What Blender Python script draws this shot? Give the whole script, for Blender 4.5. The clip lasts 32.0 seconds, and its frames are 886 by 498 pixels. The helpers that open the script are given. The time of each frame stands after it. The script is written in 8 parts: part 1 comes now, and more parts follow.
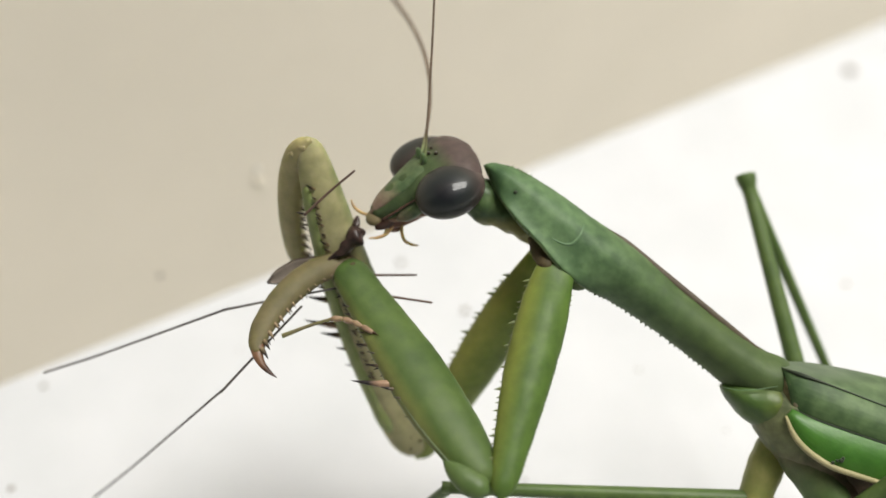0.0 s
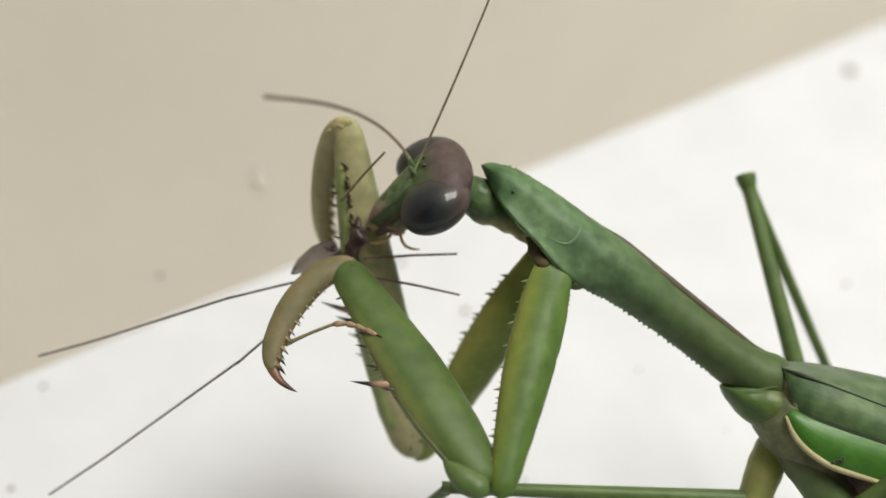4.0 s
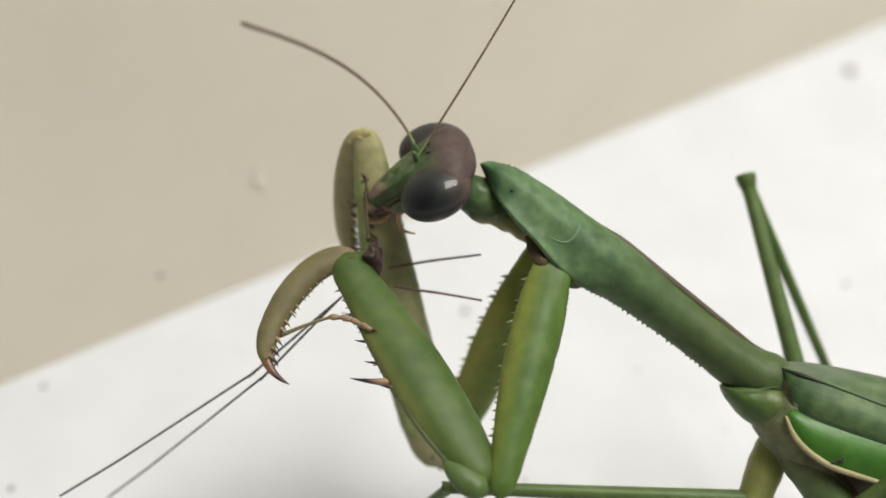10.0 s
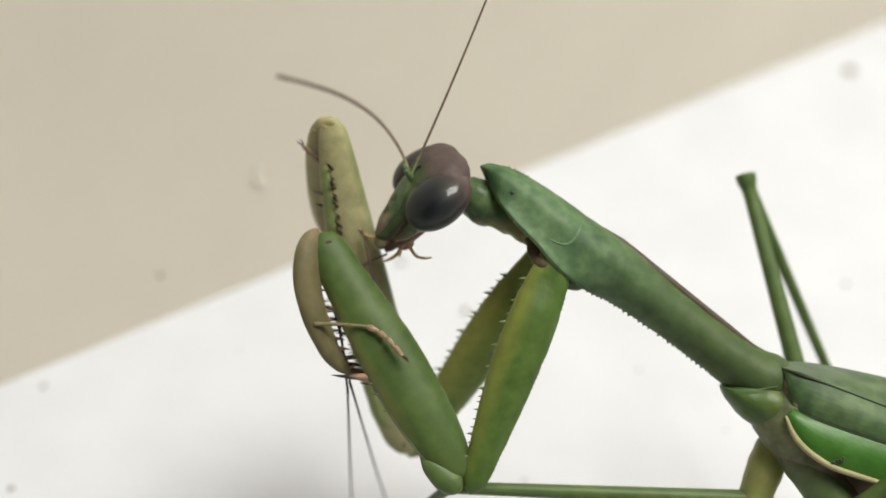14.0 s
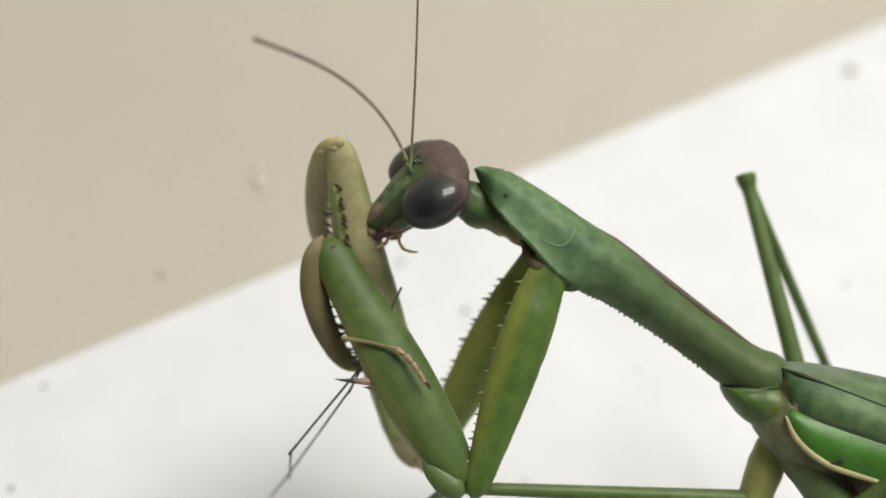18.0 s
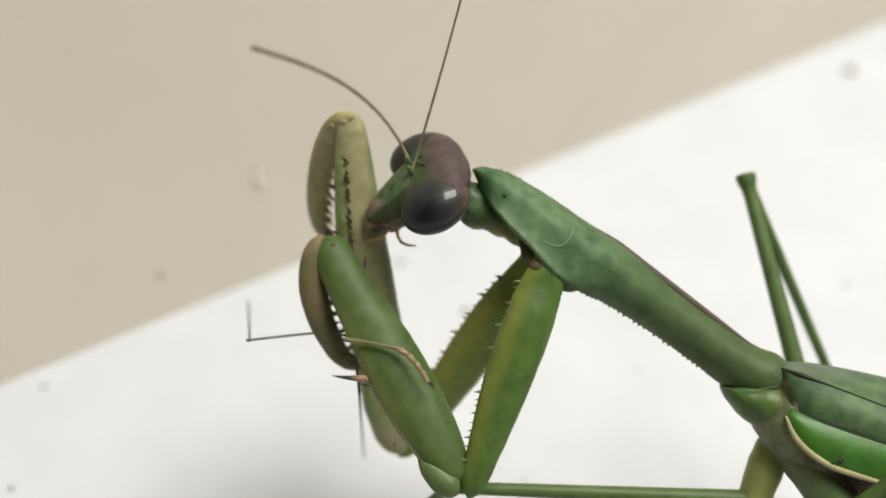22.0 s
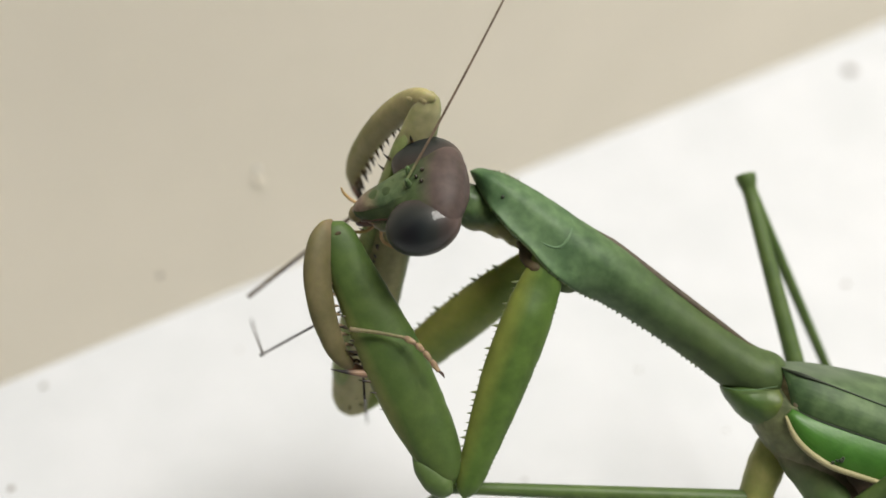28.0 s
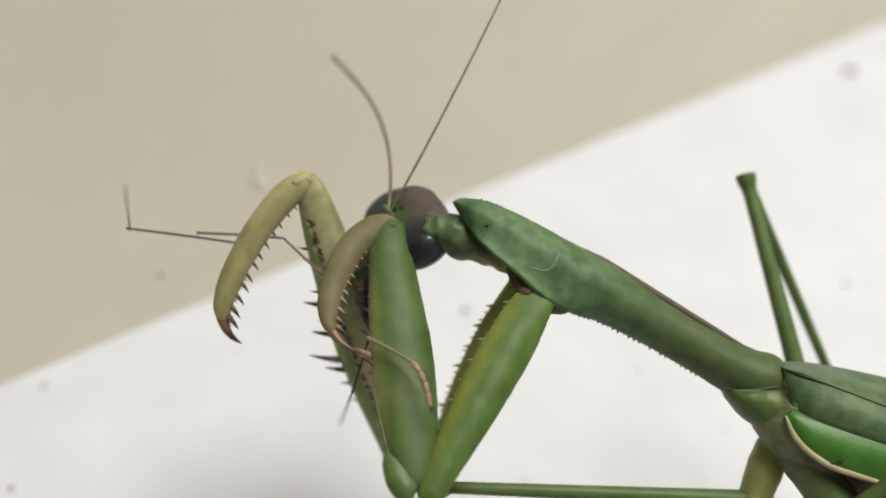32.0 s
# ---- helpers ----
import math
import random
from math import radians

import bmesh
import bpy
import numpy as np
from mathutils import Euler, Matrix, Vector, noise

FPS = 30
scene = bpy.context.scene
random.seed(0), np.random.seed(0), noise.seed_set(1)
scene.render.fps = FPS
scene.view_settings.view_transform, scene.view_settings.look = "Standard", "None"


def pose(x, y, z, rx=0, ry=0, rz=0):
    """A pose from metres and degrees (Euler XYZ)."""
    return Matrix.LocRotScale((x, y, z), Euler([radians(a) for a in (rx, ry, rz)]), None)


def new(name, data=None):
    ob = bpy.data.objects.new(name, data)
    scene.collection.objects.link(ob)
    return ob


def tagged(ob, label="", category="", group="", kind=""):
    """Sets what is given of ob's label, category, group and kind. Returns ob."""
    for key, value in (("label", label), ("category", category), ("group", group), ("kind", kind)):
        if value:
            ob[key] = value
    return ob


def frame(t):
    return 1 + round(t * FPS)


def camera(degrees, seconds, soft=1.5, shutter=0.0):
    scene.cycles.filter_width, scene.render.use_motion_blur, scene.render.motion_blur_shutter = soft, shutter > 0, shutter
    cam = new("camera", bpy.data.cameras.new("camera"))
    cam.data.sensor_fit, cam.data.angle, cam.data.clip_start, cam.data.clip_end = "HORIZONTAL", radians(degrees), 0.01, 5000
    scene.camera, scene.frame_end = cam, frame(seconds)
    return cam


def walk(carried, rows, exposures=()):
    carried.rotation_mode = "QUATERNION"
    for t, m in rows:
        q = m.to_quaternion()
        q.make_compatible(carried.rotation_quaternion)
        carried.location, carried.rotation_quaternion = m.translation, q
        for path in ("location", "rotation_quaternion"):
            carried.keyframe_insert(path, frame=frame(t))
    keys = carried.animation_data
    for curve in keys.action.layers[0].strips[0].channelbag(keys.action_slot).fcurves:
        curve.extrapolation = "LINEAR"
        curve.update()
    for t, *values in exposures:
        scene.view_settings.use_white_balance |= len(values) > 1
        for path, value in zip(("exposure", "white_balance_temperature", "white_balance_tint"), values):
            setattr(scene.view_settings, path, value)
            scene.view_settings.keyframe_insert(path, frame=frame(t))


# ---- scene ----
MM = 0.001
REACH = 82.8 * MM          # camera to the mantis
TILT = 40.0                # the camera looks down by this
HEIGHT = 31.0 * MM         # middle of the view above the floor
STAND = pose(0, 0, HEIGHT, -TILT, 0, 0)

cam = camera(40, 32.0, 1.6, 0.5)
cam.data.dof.use_dof = True
cam.data.dof.focus_distance = REACH - 3.0 * MM
cam.data.dof.aperture_fstop = 19.0
SPOT = STAND @ pose(0, -REACH, 0, 90, 0, 0)
walk(cam, [(0.0, SPOT), (32.0, SPOT)], [(0.0, 0.10), (1.5, 0.08), (3.0, 0.01), (6.0, -0.02), (9.0, -0.01), (10.0, -0.04), (12.0, -0.04), (13.0, 0.04), (17.0, 0.0), (25.0, 0.0), (28.0, 0.01), (30.0, 0.04), (31.4, 0.03), (32.0, -0.10)])

# ---- light: an unseen panel, added overhead for the floor light and eye glints ----
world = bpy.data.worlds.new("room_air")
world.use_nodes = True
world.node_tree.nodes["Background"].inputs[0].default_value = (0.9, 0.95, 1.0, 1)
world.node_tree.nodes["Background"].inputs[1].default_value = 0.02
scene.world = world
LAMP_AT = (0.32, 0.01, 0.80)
glow = bpy.data.lights.new("added_panel_light", "AREA")
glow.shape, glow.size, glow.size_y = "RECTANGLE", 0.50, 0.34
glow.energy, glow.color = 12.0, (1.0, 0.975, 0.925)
lamp = new("added_panel_light", glow)
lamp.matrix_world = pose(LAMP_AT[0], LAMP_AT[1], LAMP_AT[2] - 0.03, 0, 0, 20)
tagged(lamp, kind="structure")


# ---- materials ----
def material(name, dark, light, rough=0.5, fine=2600.0, coarse=420.0, third=None, axis="", lo=0.0, hi=1.0,
             bump=0.15, sss=0.0, coat=0.0, spots=None, spot_size=0.2, spec=0.25, grained=0.14, mottled=0.14):
    """Two colours mixed by coarse and fine grain; a third one along a local axis (mm lo to hi); dark spots."""
    m = bpy.data.materials.new(name)
    m.use_nodes = True
    nt = m.node_tree
    b = nt.nodes["Principled BSDF"]
    tc = nt.nodes.new("ShaderNodeTexCoord")

    def grain(scale, detail=4.0):
        n = nt.nodes.new("ShaderNodeTexNoise")
        n.inputs["Scale"].default_value, n.inputs["Detail"].default_value = scale, detail
        nt.links.new(tc.outputs["Object"], n.inputs["Vector"])
        return n.outputs["Fac"]

    def span(value, a, c):
        r = nt.nodes.new("ShaderNodeMapRange")
        r.inputs[1].default_value, r.inputs[2].default_value = a, c
        nt.links.new(value, r.inputs[0])
        return r.outputs[0]

    def mix(fac, a, c, kind="MIX"):
        n = nt.nodes.new("ShaderNodeMix")
        n.data_type, n.blend_type = "RGBA", kind
        for value, slot in ((fac, 0), (a, 6), (c, 7)):
            if isinstance(value, (int, float)):
                n.inputs[slot].default_value = value
            elif isinstance(value, tuple):
                n.inputs[slot].default_value = (*value, 1)
            else:
                nt.links.new(value, n.inputs[slot])
        return n.outputs[2]

    big, small = grain(coarse, 3.0), grain(fine, 5.0)
    middle = grain(coarse * 3.2, 3.0)
    both = nt.nodes.new("ShaderNodeMath")
    both.operation = "MULTIPLY_ADD"
    nt.links.new(middle, both.inputs[0])
    both.inputs[1].default_value = 0.6
    nt.links.new(big, both.inputs[2])
    colour = mix(span(both.outputs[0], 0.58, 1.02), dark, light)
    if third:
        sep = nt.nodes.new("ShaderNodeSeparateXYZ")
        nt.links.new(tc.outputs["Object"], sep.inputs[0])
        wobble = nt.nodes.new("ShaderNodeMath")
        wobble.operation = "MULTIPLY_ADD"
        nt.links.new(big, wobble.inputs[0])
        wobble.inputs[1].default_value = 0.5 * MM
        nt.links.new(sep.outputs["XYZ".index(axis)], wobble.inputs[2])
        colour = mix(span(wobble.outputs[0], lo * MM, hi * MM), colour, third)
    colour = mix(mottled, colour, mix(span(middle, 0.36, 0.64), (0.45, 0.50, 0.48), (1.35, 1.28, 1.30)), "MULTIPLY")
    shade = span(small, 0.25, 0.75)
    colour = mix(grained, colour, mix(shade, (0.25, 0.25, 0.25), (1.0, 1.0, 1.0)), "MULTIPLY")
    if spots:
        vor = nt.nodes.new("ShaderNodeTexVoronoi")
        vor.inputs["Scale"].default_value = 1.0 / (spot_size * 5 * MM)
        nt.links.new(tc.outputs["Object"], vor.inputs["Vector"])
        colour = mix(span(vor.outputs["Distance"], 0.16, 0.08), colour, spots)
    nt.links.new(colour, b.inputs["Base Color"])
    b.inputs["Roughness"].default_value = rough
    b.inputs["Specular IOR Level"].default_value = spec
    if sss:
        b.inputs["Subsurface Weight"].default_value = sss
        b.inputs["Subsurface Radius"].default_value = (0.7, 1.0, 0.35)
        b.inputs["Subsurface Scale"].default_value = 1.5 * MM
    b.inputs["Coat Weight"].default_value = coat
    b.inputs["Coat Roughness"].default_value = 0.08
    if bump:
        bp = nt.nodes.new("ShaderNodeBump")
        bp.inputs["Strength"].default_value, bp.inputs["Distance"].default_value = bump, 0.08 * MM
        nt.links.new(small, bp.inputs["Height"])
        nt.links.new(bp.outputs[0], b.inputs["Normal"])
    return m


M_FLOOR = material("white_floor", (0.478, 0.490, 0.508), (0.498, 0.510, 0.530), 0.55, 260, 26, mottled=0.06, grained=0.02, bump=0.02)
M_WALL = material("beige_wall", (0.708, 0.655, 0.548), (0.735, 0.681, 0.572), 0.75, 120, 14, mottled=0.03, grained=0.02, bump=0.02)
M_ROOM = material("room_paint", (0.80, 0.79, 0.77), (0.83, 0.82, 0.80), 0.8, 300, 6, mottled=0.03, grained=0.02, bump=0.05)
M_CEIL = material("ceiling_paint", (0.74, 0.74, 0.73), (0.78, 0.78, 0.77), 0.85, 300, 6, mottled=0.03, grained=0.02, bump=0.05)
M_SPECK = material("speck", (0.16, 0.14, 0.13), (0.30, 0.26, 0.23), 0.9, 3000, 900)
M_PALE = material("pale_smudge", (0.70, 0.67, 0.60), (0.74, 0.71, 0.64), 0.8, 3000, 900)
M_PRONOTUM = material("pronotum_green", (0.038, 0.082, 0.032), (0.098, 0.165, 0.074), 0.55, 2600, 300, third=(0.057, 0.088, 0.029),
                      axis="X", lo=-14.0, hi=-5.0, mottled=0.26, bump=0.18, sss=0.15, spec=0.22, grained=0.13)
M_GROOVE = material("groove_pale", (0.080, 0.148, 0.070), (0.115, 0.185, 0.095), 0.5, bump=0.1)
M_KEEL = material("brown_keel", (0.055, 0.040, 0.030), (0.080, 0.066, 0.042), 0.5)
M_MARGIN = material("pale_margin", (0.101, 0.140, 0.065), (0.124, 0.160, 0.079), 0.5, sss=0.2)
M_COXA = material("coxa_green", (0.050, 0.092, 0.017), (0.080, 0.135, 0.027), 0.50, 2600, 300, third=(0.145, 0.172, 0.034),
                  axis="Z", lo=0.4, hi=1.5, bump=0.18, sss=0.28, spec=0.22, grained=0.13)
M_COXA_FAR = material("coxa_inner", (0.120, 0.168, 0.032), (0.168, 0.208, 0.045), 0.45, 2600, 300, third=(0.225, 0.235, 0.058),
                      axis="Z", lo=0.0, hi=1.3, bump=0.15, sss=0.55, spec=0.22)
M_FEMUR = material("femur_green", (0.042, 0.075, 0.017), (0.065, 0.103, 0.025), 0.52, 2600, 260, third=(0.127, 0.144, 0.044),
                   axis="Z", lo=1.6, hi=2.3, bump=0.18, sss=0.28, spec=0.22, grained=0.13)
M_INNER = material("inner_femur", (0.235, 0.228, 0.110), (0.330, 0.310, 0.165), 0.42, 2600, 300, third=(0.072, 0.128, 0.034),
                   axis="Z", lo=-0.3, hi=-1.4, bump=0.3, sss=0.28, spec=0.22, grained=0.17)
M_TIBIA = material("tibia_olive", (0.100, 0.088, 0.040), (0.130, 0.110, 0.052), 0.60, 2600, 300, third=(0.165, 0.125, 0.072),
                   axis="Z", lo=-0.9, hi=0.2, bump=0.15, sss=0.28, spec=0.22)
M_TIBIA_FAR = material("tibia_pale", (0.240, 0.215, 0.098), (0.310, 0.272, 0.135), 0.42, 2600, 300, third=(0.165, 0.168, 0.058),
                       axis="Z", lo=-2.4, hi=-3.1, bump=0.15, sss=0.28, spec=0.22, grained=0.17)
M_CLAW = material("claw_brown", (0.125, 0.065, 0.035), (0.170, 0.090, 0.048), 0.35, third=(0.04, 0.018, 0.012), axis="Z", lo=-1.3, hi=-0.5, bump=0.1)
M_SPINE = material("spine", (0.110, 0.085, 0.045), (0.150, 0.110, 0.060), 0.35, third=(0.010, 0.007, 0.007), axis="Z", lo=0.30, hi=0.75, bump=0.05)
M_SPINE_BIG = material("long_spine", (0.24, 0.15, 0.10), (0.30, 0.20, 0.125), 0.35, third=(0.015, 0.012, 0.012), axis="Z", lo=0.5, hi=0.8, bump=0.05)
M_TOOTH = material("small_tooth", (0.133, 0.160, 0.071), (0.160, 0.178, 0.089), 0.4, bump=0.05, sss=0.2)
M_VENTRAL = material("ventral_green", (0.165, 0.205, 0.072), (0.215, 0.250, 0.098), 0.45, 2600, 300, bump=0.1, sss=0.3)
M_TIBSPINE = material("tibia_tooth", (0.175, 0.130, 0.075), (0.225, 0.165, 0.100), 0.4, third=(0.03, 0.018, 0.014), axis="Z", lo=0.7, hi=0.95, bump=0.05)
M_TARSUS = material("tarsus_pink", (0.200, 0.125, 0.080), (0.270, 0.195, 0.125), 0.5, 2600, 1100, sss=0.2)
M_BASITARSUS = material("basitarsus_olive", (0.115, 0.105, 0.050), (0.165, 0.135, 0.075), 0.5, 2600, 1100, sss=0.2)
M_FACE = material("face", (0.044, 0.071, 0.028), (0.063, 0.091, 0.035), 0.60, 2200, 420, third=(0.072, 0.052, 0.046),
                  axis="X", lo=-0.1, hi=-1.5, mottled=0.40, bump=0.18, sss=0.15, spec=0.22, grained=0.19)
M_FRONS = material("frons_green", (0.062, 0.102, 0.045), (0.096, 0.128, 0.057), 0.45, 2200, 600, third=(0.189, 0.133, 0.100), axis="X", lo=2.6, hi=4.4,
                   mottled=0.35, bump=0.25, sss=0.15, grained=0.21)


M_LABRUM = material("labrum_tan", (0.17, 0.15, 0.075), (0.24, 0.185, 0.105), 0.42, 2200, 600, bump=0.3, sss=0.2, grained=0.15)


def eye_material(side):
    """Compound eye: near black where one looks into it, fading to the brown of the crown."""
    m = bpy.data.materials.new("eye")
    m.use_nodes = True
    nt = m.node_tree
    b = nt.nodes["Principled BSDF"]
    tc = nt.nodes.new("ShaderNodeTexCoord")
    d = nt.nodes.new("ShaderNodeVectorMath")
    d.operation = "DISTANCE"
    nt.links.new(tc.outputs["Object"], d.inputs[0])
    d.inputs[1].default_value = (0.1 * MM, 4.0 * side * MM, 1.3 * MM)
    n = nt.nodes.new("ShaderNodeTexNoise")
    n.inputs["Scale"].default_value = 900.0
    nt.links.new(tc.outputs["Object"], n.inputs["Vector"])
    add = nt.nodes.new("ShaderNodeMath")
    add.operation = "MULTIPLY_ADD"
    nt.links.new(n.outputs["Fac"], add.inputs[0])
    add.inputs[1].default_value = 0.5 * MM
    nt.links.new(d.outputs["Value"], add.inputs[2])
    ramp = nt.nodes.new("ShaderNodeValToRGB")
    far = nt.nodes.new("ShaderNodeMapRange")
    far.inputs[1].default_value, far.inputs[2].default_value = 0.3 * MM, 3.4 * MM
    nt.links.new(add.outputs[0], far.inputs[0])
    nt.links.new(far.outputs[0], ramp.inputs[0])
    e = ramp.color_ramp.elements
    e[0].position, e[0].color = 0.0, (0.006, 0.006, 0.008, 1)
    e[1].position, e[1].color = 1.0, (0.085, 0.060, 0.052, 1)
    for at_, c in ((0.16, (0.007, 0.008, 0.010, 1)), (0.30, (0.011, 0.014, 0.015, 1)), (0.55, (0.020, 0.022, 0.020, 1)), (0.80, (0.040, 0.031, 0.028, 1))):
        e.new(at_).color = c
    nt.links.new(ramp.outputs[0], b.inputs["Base Color"])
    b.inputs["Roughness"].default_value = 0.42
    b.inputs["Specular IOR Level"].default_value = 0.15
    b.inputs["Coat Weight"].default_value = 0.3
    b.inputs["Coat Roughness"].default_value = 0.08
    return m


M_EYES = {1: eye_material(1), -1: eye_material(-1)}
M_OCELLUS = material("ocellus", (0.02, 0.016, 0.012), (0.04, 0.03, 0.02), 0.15, coat=0.5, bump=0.0)
M_MOUTH = material("mouth_pink", (0.151, 0.071, 0.050), (0.202, 0.113, 0.080), 0.4, 2600, 900, sss=0.3)
M_PALP = material("palp_pink", (0.360, 0.215, 0.110), (0.430, 0.275, 0.145), 0.45, 2600, 900, sss=0.3)
M_CHEEK = material("cheek", (0.20, 0.125, 0.085), (0.28, 0.185, 0.125), 0.45, 2600, 700, bump=0.25, sss=0.2)
M_MANDIBLE = material("mandible", (0.05, 0.025, 0.02), (0.10, 0.05, 0.035), 0.3)
M_ANTENNA = material("antenna", (0.105, 0.075, 0.050), (0.150, 0.110, 0.075), 0.5, third=(0.17, 0.22, 0.09), axis="X", lo=2.2, hi=0.4, bump=0.1)
M_SOCKET_GREEN = material("socket_green", (0.042, 0.068, 0.016), (0.062, 0.095, 0.024), 0.6, 2600, 500, bump=0.3, sss=0.1)
M_SOCKET = material("socket_brown", (0.052, 0.043, 0.018), (0.075, 0.052, 0.025), 0.65, 2600, 700, bump=0.3, sss=0.2)
M_BODY = material("thorax_green", (0.049, 0.070, 0.030), (0.141, 0.155, 0.072), 0.5, 2600, 350, third=(0.149, 0.109, 0.074), axis="Z", lo=-13.0, hi=-15.5,
                  mottled=0.35, bump=0.25, sss=0.12, grained=0.21)
M_STERNUM = material("sternum_green", (0.046, 0.088, 0.020), (0.064, 0.108, 0.028), 0.42, third=(0.094, 0.117, 0.028), axis="X", lo=21.2, hi=23.2, bump=0.2, sss=0.2)
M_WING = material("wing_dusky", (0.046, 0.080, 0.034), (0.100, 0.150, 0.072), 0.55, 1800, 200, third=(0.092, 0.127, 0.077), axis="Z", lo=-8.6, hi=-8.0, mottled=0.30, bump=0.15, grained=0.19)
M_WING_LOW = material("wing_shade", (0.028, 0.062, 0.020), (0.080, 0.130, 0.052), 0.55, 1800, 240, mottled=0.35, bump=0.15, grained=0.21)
M_COSTAL = material("wing_bright", (0.037, 0.118, 0.016), (0.056, 0.149, 0.023), 0.4, 1800, 240, bump=0.35, sss=0.2, grained=0.17)
M_CREAM = material("cream_edge", (0.257, 0.231, 0.114), (0.282, 0.260, 0.138), 0.5)
M_LINE = material("dark_line", (0.020, 0.030, 0.018), (0.035, 0.045, 0.025), 0.5)
M_WALKLEG = material("walking_leg", (0.060, 0.100, 0.028), (0.080, 0.122, 0.036), 0.45, 2600, 300, bump=0.2, sss=0.15)
M_WALKCOXA = material("walking_coxa", (0.180, 0.215, 0.062), (0.250, 0.250, 0.088), 0.45, 2600, 300, bump=0.2, sss=0.40)
M_HINDHIP = material("hind_hip", (0.081, 0.096, 0.047), (0.127, 0.132, 0.068), 0.5, 2600, 350, third=(0.068, 0.118, 0.034), axis="Z", lo=-13.8, hi=-16.2, bump=0.18, sss=0.15, grained=0.19)
M_HINGE = material("hinge_skin", (0.105, 0.095, 0.050), (0.165, 0.140, 0.080), 0.5, 2600, 700, mottled=0.40, bump=0.25, sss=0.2, grained=0.19)
M_KNEE = material("knee_olive", (0.092, 0.098, 0.042), (0.140, 0.140, 0.068), 0.42, 2600, 500, bump=0.25, sss=0.25, grained=0.17)
M_PREYLEG = material("prey_leg", (0.042, 0.037, 0.033), (0.072, 0.063, 0.055), 0.5, 4000, 600)
M_PREYSTUB = material("prey_stub", (0.085, 0.055, 0.042), (0.125, 0.080, 0.060), 0.5, 4000, 600)
M_PREY = material("prey_body", (0.018, 0.011, 0.010), (0.048, 0.028, 0.022), 0.4, 2600, 900, bump=0.25)
M_PREYWING = material("prey_wing", (0.170, 0.145, 0.120), (0.210, 0.180, 0.150), 0.3, 1600, 500, sss=0.0)

M_PREYWING.node_tree.nodes["Principled BSDF"].inputs["Transmission Weight"].default_value = 0.45


# ---- mesh helpers ----
def part(name, bm, mat, parent=None, label="", smooth=True):
    """Links a bmesh, drawn in millimetres, as one mesh object under a thing or a part."""
    me = bpy.data.meshes.new(name)
    bmesh.ops.recalc_face_normals(bm, faces=bm.faces[:])
    for f in bm.faces:
        f.smooth = smooth
    bmesh.ops.scale(bm, vec=(MM, MM, MM), verts=bm.verts[:])
    bm.to_mesh(me)
    bm.free()
    me.materials.append(mat)
    ob = new(name, me)
    ob.parent = parent
    if label:
        tagged(ob, label)
    return ob


def curve_through(points, n):
    """Smooth curve (monotone slopes) through rows of numbers, sampled n times."""
    p = np.array(points, float)
    d = np.linalg.norm(np.diff(p[:, :2], axis=0), axis=1) + 1e-9
    s = np.concatenate([[0], np.cumsum(d)])
    slope = np.diff(p, axis=0) / d[:, None]
    m = np.zeros_like(p)
    m[0], m[-1] = slope[0], slope[-1]
    for i in range(1, len(p) - 1):
        m[i] = 0.5 * (slope[i - 1] + slope[i])
    out = []
    for t in np.linspace(0, s[-1], n):
        i = min(int(np.searchsorted(s, t, side="right")) - 1, len(p) - 2)
        h = s[i + 1] - s[i]
        u = (t - s[i]) / h
        out.append((2 * u**3 - 3 * u * u + 1) * p[i] + (u**3 - 2 * u * u + u) * h * m[i]
                   + (-2 * u**3 + 3 * u * u) * p[i + 1] + (u**3 - u * u) * h * m[i + 1])
    return np.array(out)


def sweep(stations, rings=44, segs=22, ridge=0.0, rough=0.0, seed=0, flat=0.0):
    """A limb along x, z: rows of x, z, half height in that plane, half thickness across it, depth y."""
    bm = bmesh.new()
    st = curve_through([tuple(s) + (0.0,) * (5 - len(s)) for s in stations], rings)
    tang = np.gradient(st[:, :2], axis=0)
    tang /= np.linalg.norm(tang, axis=1)[:, None] + 1e-12
    rows = []
    for (x, z, hu, hv, y), (tx, tz) in zip(st.tolist(), tang.tolist()):
        hu, hv = max(hu, 0.02), max(hv, 0.02)
        row = []
        for k in range(segs):
            a = 2 * math.pi * k / segs
            c, s = math.cos(a), math.sin(a)
            r = 1.0 + ridge * max(0.0, c) ** 8 + ridge * max(0.0, -c) ** 8
            if flat:
                s = math.copysign(abs(s) ** (1.0 - flat), s)
            u, v = hu * c * r, hv * s
            q = Vector((x - tz * u, y + v, z + tx * u))
            if rough:
                q += rough * noise.noise_vector(q * 1.3 + Vector((seed, 0, 0)))
            row.append(bm.verts.new(q))
        rows.append(row)
    for a, b in zip(rows, rows[1:]):
        for k in range(segs):
            bm.faces.new((a[k], a[(k + 1) % segs], b[(k + 1) % segs], b[k]))
    bm.faces.new(rows[0][::-1])
    bm.faces.new(rows[-1])
    return bm


